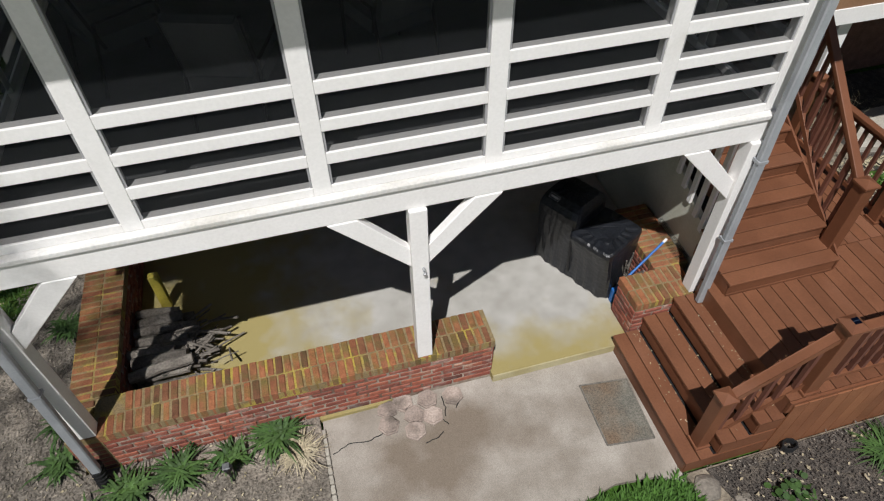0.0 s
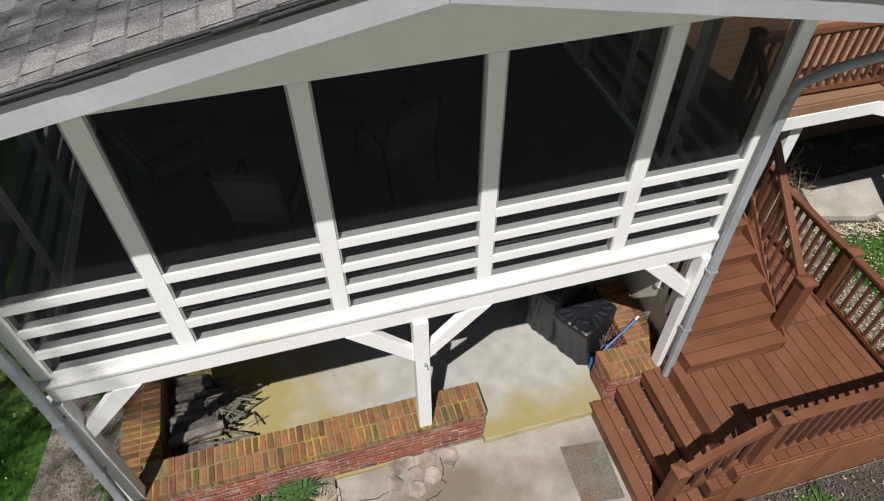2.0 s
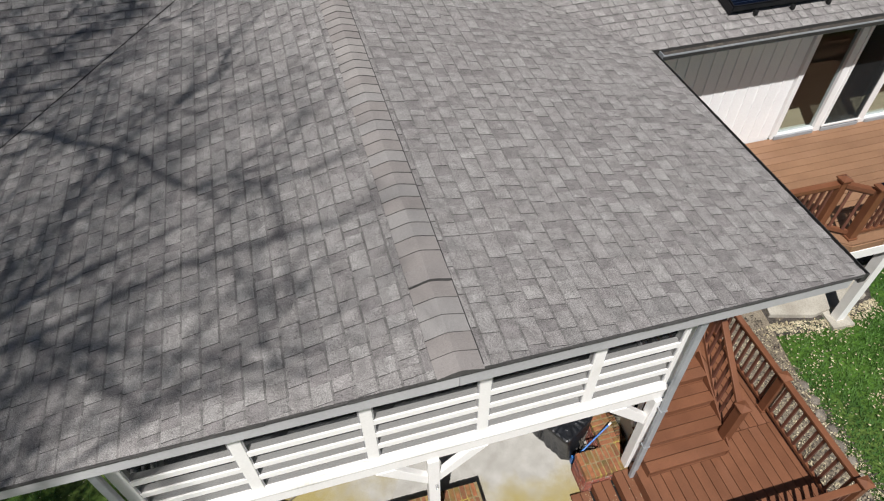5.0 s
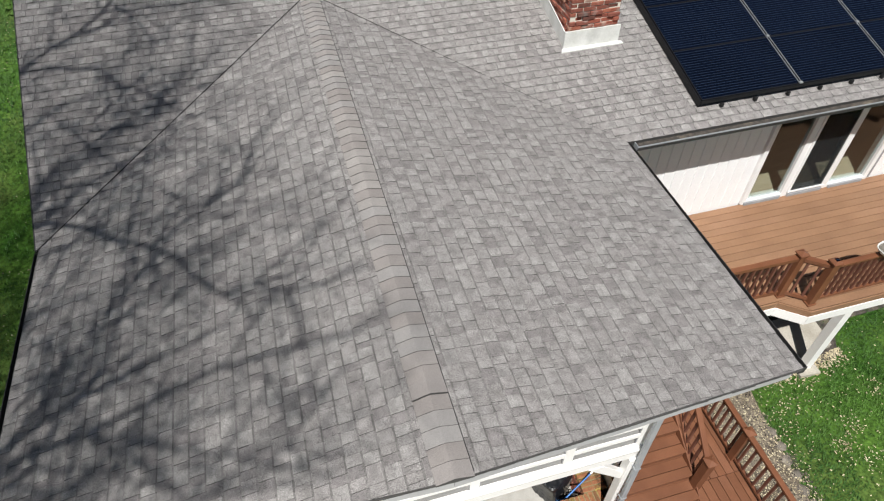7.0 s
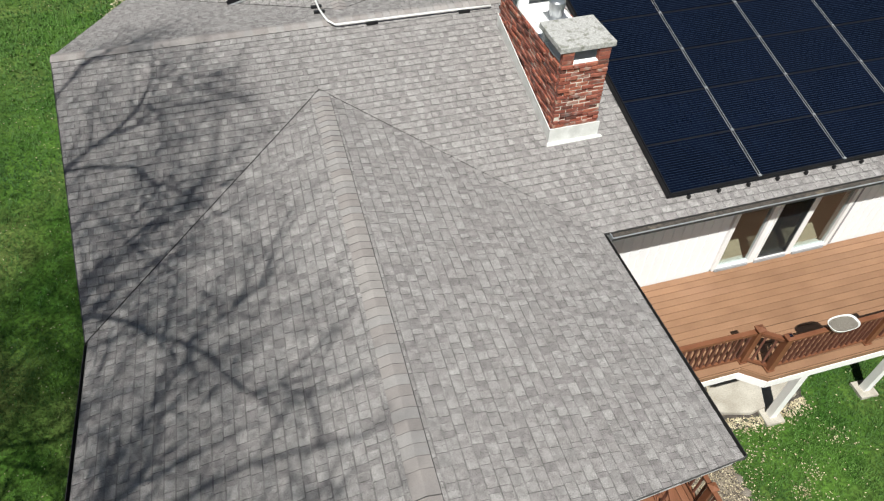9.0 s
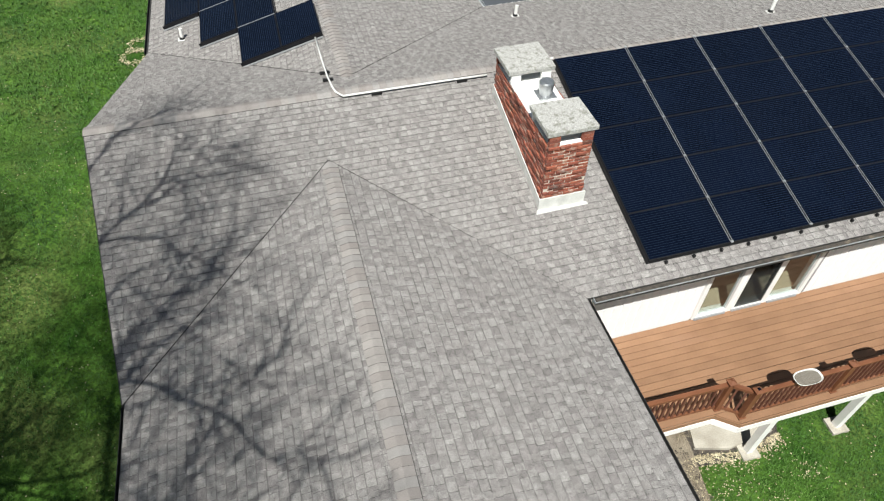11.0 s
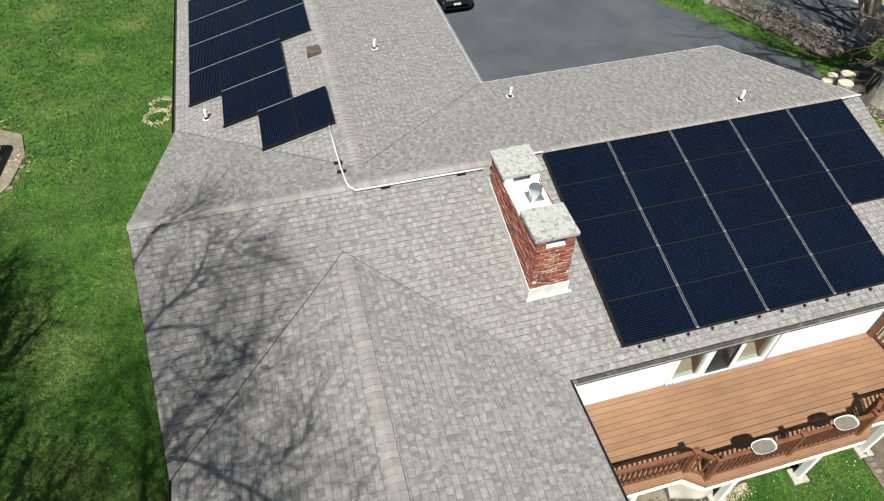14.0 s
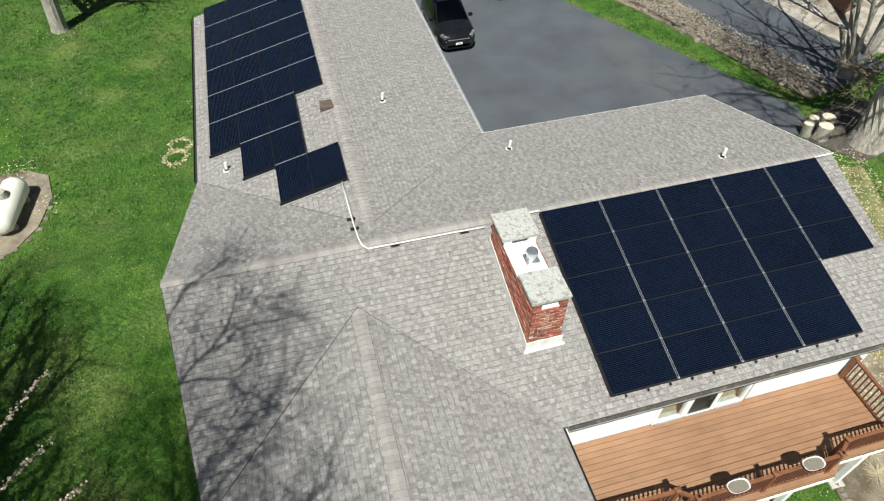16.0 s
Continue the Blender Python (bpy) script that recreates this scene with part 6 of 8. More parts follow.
# covered grill
def grill():
    """A cover over a tall hood and a lower side shelf; u runs across it, v from the near end."""
    ang = radians(29)
    U, V = Vector((math.cos(ang), math.sin(ang), 0)), Vector((-math.sin(ang), math.cos(ang), 0))
    P = Vector((2.17, 0.485, 0))
    shelf = [(0.115, 0.215, 0.27), (0.20, 0.218, 0.27), (0.34, 0.228, 0.27), (0.50, 0.250, 0.268), (0.64, 0.278, 0.265), (0.75, 0.305, 0.265), (0.805, 0.315, 0.265), (0.845, 0.308, 0.257), (0.862, 0.288, 0.238), (0.868, 0.18, 0.14)]
    hood = [(0.115, 0.22, 0.25), (0.30, 0.23, 0.25), (0.50, 0.25, 0.25), (0.70, 0.272, 0.255), (0.90, 0.285, 0.26), (0.98, 0.278, 0.258), (1.05, 0.235, 0.24), (1.105, 0.165, 0.21), (1.125, 0.07, 0.12)]
    g = thing("grill", P + U * 0.22 + V * 0.5 + Vector((0, 0, 0.1)), "barbecue grill under a black fabric cover on the patio", "grill")
    N = 64
    for name, levels, uc, vc in (("shelf_cover", shelf, 0.20, 0.272), ("hood_cover", hood, 0.22, 0.74)):
        bm = bmesh.new()
        rings = []
        for z, hu, hv in levels:
            ring = []
            fold = 0.028 * max(0.0, (0.80 - z) / 0.70)
            for k in range(N):
                t = 2 * math.pi * k / N
                c, d = math.cos(t), math.sin(t)
                q = (abs(c) ** 9 + abs(d) ** 9) ** (-1 / 9)
                f = 1 + fold * (1.6 * math.sin(k * 1.37 + z * 3) + 1.2 * math.sin(k * 0.61 + 2 * z)) + 0.006 * math.sin(k * 2.3 + z * 21)
                p = P + U * (uc + hu * q * c * f) + V * (vc + hv * q * d * f)
                ring.append(bm.verts.new((p.x, p.y, z + (0.025 * math.sin(k * 0.8) if z < 0.15 else 0.004 * math.sin(k * 1.7)))))
            rings.append(ring)
        for p, q in zip(rings, rings[1:]):
            for k in range(N):
                bm.faces.new((p[k], p[(k + 1) % N], q[(k + 1) % N], q[k]))
        bm.faces.new(rings[-1])
        bm.faces.new(rings[0][::-1])
        part(name, bm, COVER, g, "black wrinkled vinyl cover")
    c = P + U * 0.22 + V * 0.5
    part("wheel_base", box(c.x - 0.12, c.x + 0.12, c.y - 0.15, c.y + 0.15, 0.1, 0.14), BLACK, g)
    a, b = P + U * -0.025 + V * 0.50, P + U * -0.085 + V * 0.50
    part("hem_band", bar((a.x, a.y, 0.22), (b.x, b.y, 0.74), 0.022, 0.012), BLACK, g, "hanging strap")
    nrm = (U * -0.64 + Vector((0, 0, 0.77))).normalized()
    lab = Matrix((-V, nrm.cross(-V), nrm)).transposed().to_4x4()
    lab.translation = P + U * 0.012 + V * 0.84 + Vector((0, 0, 1.083))
    bm = bmesh.new()
    for u0, u1, v0, v1 in ((-0.062, 0.062, 0.024, 0.027), (-0.062, 0.062, -0.027, -0.024), (-0.062, -0.059, -0.024, 0.024), (0.059, 0.062, -0.024, 0.024), (-0.045, 0.045, -0.010, 0.010)):
        slab(bm, u0, u1, v0, v1, 0.0, 0.003, m=lab)
    part("label_patch", bm, FASCIA, g, "small pale printed label on the cover")


grill()
pole = thing("broom", (2.3, 0.48, 0.1), "blue-handled broom leaning in the brick pier box", "broom")
part("handle", rod((2.26, 0.402, 0.492), (2.78, 0.608, 0.725), 0.013), BLUEP, pole, "blue handle")
part("neck", rod((2.26, 0.402, 0.492), (2.28, 0.47, 0.28), 0.014), BLUEP, pole)
part("tip", rod((2.78, 0.608, 0.725), (2.825, 0.626, 0.745), 0.015), VINYL, pole, "white tip")
part("head", box(2.22, 2.34, 0.44, 0.50, 0.10, 0.30, 0.01), BLUEP, pole)
rackw = thing("wire_rack", (2.92, 0.75, 0.61), "black wire grid lying on the brick pier", "wire rack")
bm = bmesh.new()
for i in range(9):
    rod((2.86 + 0.02 * i, 0.42, 0.632), (2.86 + 0.02 * i, 1.0, 0.66), 0.002, n=4, bm=bm)
for i in range(15):
    rod((2.86, 0.42 + i * 0.04, 0.634 + i * 0.002), (3.02, 0.42 + i * 0.04, 0.634 + i * 0.002), 0.002, n=4, bm=bm)
part("grid", bm, BLACK, rackw)
bm = bmesh.new()
for _ in range(22):
    c = Vector((2.42 + r.gauss(0, 0.05), 0.62 + r.gauss(0, 0.08), 0.36))
    d = Vector((r.uniform(-0.3, 0.3), r.uniform(-0.6, 0.6), 0.9)).normalized() * r.uniform(0.12, 0.28)
    tube([c - d, c, c + d], 0.009, 5, bm)
tagged(whole("stick_bundle", bm, LOG, "bundle of brown sticks beside the grill", "sticks", kind="stuff"))

# porch chairs, faint behind the screens
def chair(x, y, a):
    m = Matrix.Translation((x, y, 2.68)) @ Matrix.Rotation(radians(a), 4, "Z")
    ch = thing("porch_chair", (x, y, 2.68), "grey metal porch chair with cushion behind the screen", "chair", "porch chairs")
    for s in (-0.27, 0.27):
        part("side_frame", tube([m @ Vector(v) for v in ((s, -0.3, 0.0), (s, -0.28, 0.62), (s, 0.22, 0.60), (s, 0.34, 0.02))], 0.016, 6), DARKMETAL, ch)
        part("back_post", tube([m @ Vector(v) for v in ((s, 0.2, 0.40), (s, 0.36, 0.98))], 0.016, 6), DARKMETAL, ch)
    part("seat", slab(bmesh.new(), -0.25, 0.25, -0.28, 0.24, 0.38, 0.46, 0.02, m), INFLOOR, ch)
    part("backrest", bar(m @ Vector((0, 0.24, 0.50)), m @ Vector((0, 0.36, 0.96)), 0.48, 0.05, 0.015), INFLOOR, ch)


chair(-1.0, 1.2, 160)
chair(0.25, 1.7, 200)
chair(-1.9, 2.1, 120)

# feeder trays on the deck rail
def tray(x, y):
    t = thing("feeder_tray", (x, y, 3.50), "oval pale plastic tray of bird seed clamped to the deck rail", "bird feeder", "feeder trays")
    bm = bmesh.new()
    N = 28
    prof = [(0.80, 0.0), (0.99, 0.07), (1.035, 0.075), (1.035, 0.060), (0.84, -0.012)]
    rings = [[bm.verts.new((x + 0.265 * s * math.copysign(abs(math.cos(2 * math.pi * k / N)) ** 0.7, math.cos(2 * math.pi * k / N)), y + 0.148 * s * math.copysign(abs(math.sin(2 * math.pi * k / N)) ** 0.7, math.sin(2 * math.pi * k / N)), 3.545 + z)) for k in range(N)] for s, z in prof]
    for p, q in zip(rings, rings[1:]):
        for k in range(N):
            bm.faces.new((p[k], p[(k + 1) % N], q[(k + 1) % N], q[k]))
    bm.faces.new(rings[-1])
    part("bowl", bm, FLASH, t, "pale grey plastic bowl", True)
    bm = bmesh.new()
    vs = [bm.verts.new((x + 0.247 * math.copysign(abs(math.cos(2 * math.pi * k / N)) ** 0.7, math.cos(2 * math.pi * k / N)), y + 0.137 * math.copysign(abs(math.sin(2 * math.pi * k / N)) ** 0.7, math.sin(2 * math.pi * k / N)), 3.592 + 0.004 * math.sin(k))) for k in range(N)]
    bm.faces.new(vs)
    part("seed", bm, SEED, t, "grey-brown bird seed")
    part("clamp", box(x - 0.05, x + 0.05, y - 0.03, y + 0.03, 3.49, 3.535, 0.005), BLACK, t)


tray(7.58, 1.52)
tray(9.58, 1.52)

# gas tank
tank = thing("gas_tank", (-10.78, 17.15, 2.2), "ivory painted horizontal gas tank on a bark bed", "gas tank")
bm = bmesh.new()
N = 24
ax = Vector((0.12, 1.0, 0)).normalized()
sx = Vector((ax.y, -ax.x, 0))
c0 = Vector((-10.78, 17.15, 2.74))
prof = [(-1.20, 0.02), (-1.17, 0.22), (-1.08, 0.36), (-0.92, 0.44), (0.92, 0.44), (1.08, 0.36), (1.17, 0.22), (1.20, 0.02)]
rings = [[bm.verts.new(c0 + ax * u + sx * q * math.cos(2 * math.pi * k / N) + Vector((0, 0, q * math.sin(2 * math.pi * k / N)))) for k in range(N)] for u, q in prof]
for p, q in zip(rings, rings[1:]):
    for k in range(N):
        bm.faces.new((p[k], p[(k + 1) % N], q[(k + 1) % N], q[k]))
bm.faces.new(rings[0])
bm.faces.new(rings[-1][::-1])
bmesh.ops.recalc_face_normals(bm, faces=bm.faces)
part("shell", bm, TANK, tank, "ivory painted steel shell", True)
part("dome", rod(c0 + Vector((0, 0, 0.40)), c0 + Vector((0, 0, 0.62)), 0.24, 0.19, 18), BARK, tank, "brown round valve dome")
for u in (-0.7, 0.7):
    q = c0 + ax * u
    part("foot", box(q.x - 0.32, q.x + 0.32, q.y - 0.08, q.y + 0.08, 2.12, 2.40, 0.01), STONE, tank, "concrete block foot")

# stumps of cut wood
for i, (x, y, R, h, lx) in enumerate(((19.10, 13.80, 0.20, 0.62, -0.08), (19.55, 14.15, 0.20, 0.55, 0.0), (19.55, 13.48, 0.29, 0.62, 0.03), (20.10, 13.98, 0.27, 0.6, 0.0))):
    s = thing("cut_log", (x, y, ground_z(x, y)), "upright round of freshly cut tree trunk", "cut log", "cut trunk rounds")
    z = ground_z(x, y)
    part("bark", tube([(x, y, z), (x + lx * 0.5, y, z + h * 0.5), (x + lx, y, z + h)], [R * 1.03, R * 0.97, R], 14), BARK, s)
    part("cut_face", rod((x + lx, y, z + h), (x + lx, y, z + h + 0.012), R * 0.93, n=14), LOGEND, s, "pale yellow cut wood")


# bank, road and neighbour's drive beyond the driveway
drape("bank", [(15.0, 31.0), (16.9, 26.1), (18.3, 23.0), (19.8, 18.8), (20.8, 15.9), (22.3, 16.2), (21.8, 18.7), (20.7, 21.0), (19.8, 25.3), (18.0, 31.5)], 0.07, DIRT, "stony bank covered in dry leaves beside the verge", "bank", 0.5, 0.4)
drape("road", [(19.8, 25.3), (20.7, 21.0), (21.85, 18.7), (22.4, 16.2), (26.2, 17.2), (25.4, 19.2), (24.9, 20.6), (24.3, 24.0), (23.0, 33.0), (18.0, 33.0)], 0.03, ASPH, "dark asphalt lane under tree shadows", "road", 1.0)
drape("far_drive", [(24.3, 24.2), (24.95, 20.7), (25.7, 18.6), (30, 16.5), (34, 22), (32, 32), (23.1, 33.0)], 0.035, CONC, "pale neighbouring drive beyond the lane", "driveway", 1.0)
for i in range(30):
    t = i / 29
    rr = random.Random(300 + i)
    x, y = 20.75 - 3.6 * t + rr.uniform(0.1, 1.1), 16.2 + 9.6 * t
    rock(x, y, (rr.uniform(0.18, 0.34), rr.uniform(0.16, 0.28), rr.uniform(0.14, 0.24)), 300 + i, "rough tan field stone on the bank", "bank stones")
shed = thing("far_roof", (28.3, 22.6, 2.3), "dark grey low roof of a neighbouring shed", "shed")
part("roof", prism([(27.0, 21.6), (29.0, 22.4), (29.4, 24.6), (27.6, 24.2)], 3.1, 3.25), DARKMETAL, shed)
part("wall", prism([(27.2, 21.8), (28.9, 22.5), (29.2, 24.4), (27.7, 24.0)], 2.1, 3.1), DARKWALL, shed)


# car
def car(name, cx, yf, label, paint, plate=True):
    c = thing(name, (cx, yf + 2.1, 2.2), label, "car")
    g = ground_z(cx, yf + 2) + 0.03
    L, W = 4.3, 0.89
    # stations: distance from nose, half width, height of the shoulder line
    st = [(0.0, 0.55, 0.62), (0.06, 0.72, 0.72), (0.22, 0.83, 0.84), (0.6, 0.88, 0.94), (1.15, 0.89, 1.0), (2.2, 0.89, 1.02), (3.4, 0.88, 1.03), (4.05, 0.82, 1.02), (4.25, 0.72, 0.92), (4.3, 0.60, 0.75)]
    bm = bmesh.new()
    rings = []
    for d, w, h in st:
        y = yf + d
        pr = [(-w * 0.9, 0.24), (-w, 0.42), (-w * 1.0, 0.62), (-w * 0.97, h - 0.08), (-w * 0.86, h), (-w * 0.4, h + 0.035), (0, h + 0.045), (w * 0.4, h + 0.035), (w * 0.86, h), (w * 0.97, h - 0.08), (w, 0.62), (w, 0.42), (w * 0.9, 0.24)]
        rings.append([bm.verts.new((cx + x, y, g + min(z, h))) if z < h - 0.02 else bm.verts.new((cx + x, y, g + z)) for x, z in pr])
    for p, q in zip(rings, rings[1:]):
        for k in range(len(p) - 1):
            bm.faces.new((p[k], p[k + 1], q[k + 1], q[k]))
        bm.faces.new((p[-1], p[0], q[0], q[-1]))
    bm.faces.new(rings[0])
    bm.faces.new(rings[-1][::-1])
    bmesh.ops.recalc_face_normals(bm, faces=bm.faces)
    part("body", bm, paint, c, "glossy dark body" if paint is CARPAINT else "silver body", True)
    bm = bmesh.new()
    rings = []
    for d, w, h in ((1.15, 0.74, 1.03), (1.75, 0.64, 1.52), (2.1, 0.62, 1.60), (3.2, 0.61, 1.58), (3.75, 0.62, 1.42), (4.15, 0.70, 1.04)):
        y = yf + d
        rings.append([bm.verts.new((cx + x, y, g + z)) for x, z in ((-0.80 if h > 1.1 else -w, 1.0), (-w, h - 0.06), (-w * 0.8, h), (w * 0.8, h), (w, h - 0.06), (0.80 if h > 1.1 else w, 1.0))])
    for p, q in zip(rings, rings[1:]):
        for k in range(5):
            bm.faces.new((p[k], p[k + 1], q[k + 1], q[k]))
    bmesh.ops.recalc_face_normals(bm, faces=bm.faces)
    part("cabin_glass", bm, CARGLASS, c, "dark tinted glass", True)
    bm = box(cx - 0.50, cx + 0.50, yf + 2.0, yf + 3.35, g + 1.585, g + 1.625, 0.02)
    part("roof_panel", bm, paint, c)
    for s in (-1, 1):
        part("pillar", bar((cx + s * 0.74, yf + 1.15, g + 1.04), (cx + s * 0.60, yf + 1.95, g + 1.58), 0.06, 0.04, 0.01), paint, c)
        part("headlight", bar((cx + s * 0.78, yf + 0.30, g + 0.84), (cx + s * 0.58, yf + 0.07, g + 0.76), 0.13, 0.07, 0.02), STEEL, c, "clear headlight")
        part("mirror", box(cx + s * 0.97 - 0.1, cx + s * 0.97 + 0.1, yf + 1.38, yf + 1.5, g + 1.0, g + 1.14, 0.03), paint, c)
        for d in (0.78, 3.45):
            w = part("wheel", rod((cx + s * 0.90, yf + d, g + 0.32), (cx + s * 0.70, yf + d, g + 0.32), 0.33, n=22), TYRE, c, "black tyre")
            part("rim", rod((cx + s * 0.91, yf + d, g + 0.32), (cx + s * 0.89, yf + d, g + 0.32), 0.22, n=16), STEEL, w, "alloy rim")
    part("grille", box(cx - 0.5, cx + 0.5, yf - 0.015, yf + 0.08, g + 0.52, g + 0.66, 0.01), BLACK, c, "dark grille")
    part("chrome_bar", box(cx - 0.52, cx + 0.52, yf - 0.025, yf + 0.06, g + 0.665, g + 0.685), STEEL, c)
    part("lower_grille", box(cx - 0.6, cx + 0.6, yf + 0.0, yf + 0.1, g + 0.30, g + 0.42, 0.01), BLACK, c)
    if plate:
        part("plate", box(cx - 0.16, cx + 0.16, yf - 0.035, yf - 0.02, g + 0.44, g + 0.53), VINYL, c, "plain white plate")
        part("plate_bar", box(cx - 0.11, cx + 0.11, yf - 0.04, yf - 0.036, g + 0.465, g + 0.505), GUTTER, c)


car("parked_car", 7.42, 23.5, "glossy black compact car parked on the driveway", CARPAINT)
car("silver_car", 11.45, 27.75, "silver car parked further down the driveway", STEEL, False)


# ---- trees ----
def grow(bm, p, d, L, R, depth, r, keep, spread=0.55, lifts=0.12, tips=None):
    """A bare limb with its side limbs, tapering and bending as it goes."""
    n = 5
    pts, rad = [Vector(p)], [R]
    d = Vector(d).normalized()
    for k in range(n):
        d = (d + Vector((r.gauss(0, 0.20), r.gauss(0, 0.20), r.gauss(0, 0.14) + lifts * 0.2))).normalized()
        q = pts[-1] + d * L / n
        if not keep(q):
            break
        pts.append(q)
        rad.append(R * (1 - 0.7 * (k + 1) / n))
    if len(pts) > 1:
        tube(pts, rad, 7 if R > 0.06 else 5 if R > 0.02 else 4, bm)
    if tips is not None and depth <= 1:
        tips.append((pts[-1], d))
    if depth == 0 or len(pts) < 3:
        return
    for k in range(1, len(pts)):
        for _ in range(2 if depth > 1 else 2):
            if r.random() < (0.8 if depth > 2 else 0.6):
                a = d.orthogonal().normalized()
                a.rotate(Matrix.Rotation(r.uniform(0, 6.28), 3, d))
                nd = (d * (1 - spread) + a * spread * r.uniform(0.7, 1.3) + Vector((0, 0, lifts))).normalized()
                grow(bm, pts[k], nd, L * r.uniform(0.5, 0.72), rad[k] * r.uniform(0.5, 0.7), depth - 1, r, keep, spread, lifts, tips)


def bare_tree(x, y, limbs, trunk, label, seed, keep=lambda q: True, depth=3, arms=()):
    """trunk: points and radii; limbs: (start, direction, length, radius); arms: (points, radius) of main limbs."""
    r = random.Random(seed)
    z = ground_z(x, y)
    t = thing("bare_tree", (x, y, z), label, "tree", "bare trees")
    part("trunk", tube([p for p, _ in trunk], [q for _, q in trunk], 12), BARK, t, "grey furrowed trunk")
    tips = []
    for p, d, L, R in limbs:
        bm = bmesh.new()
        grow(bm, p, d, L, R, depth, r, keep, tips=tips, lifts=0.16)
        if len(bm.verts):
            part("limb", bm, TWIG if R < 0.05 else BARK, t, "bare spreading limb with fine twigs")
        else:
            bm.free()
    for pts, R in arms:
        bm = bmesh.new()
        pts = [Vector(p) for p in pts]
        fine = [pts[0]]
        for a, b in zip(pts, pts[1:]):
            fine += [a.lerp(b, f) + Vector((r.gauss(0, 0.03), r.gauss(0, 0.03), r.gauss(0, 0.05))) for f in (0.33, 0.67)] + [b]
        n = len(fine)
        rad = [R * (0.72 - 0.52 * k / (n - 1)) for k in range(n)]
        tube(fine, rad, 7, bm)
        for k in range(3, n):
            d = (fine[k] - fine[k - 1]).normalized()
            for _ in range(2 + (r.random() < 0.45)):
                side = d.orthogonal().normalized()
                side.rotate(Matrix.Rotation(r.uniform(0, 6.28), 3, d))
                grow(bm, fine[k], d * 0.7 + side * 0.7, r.uniform(1.0, 2.4), max(rad[k] * 0.5, 0.014), 2, r, keep)
        part("limb", bm, BARK, t, "bare spreading limb with fine twigs")
    return t, tips


# the crown keeps to its own side: left of the plane through the flight line
def west(q):
    if q.z + 1.83 * q.y < 4.4 and q.x - 0.46 * q.y > -2.3:
        return False
    return 1.089 * (q.x + 0.5) + 0.19 * (q.y + 2.3) + 0.515 * (17.9 - q.z) < -0.7 and q.x < -2.4


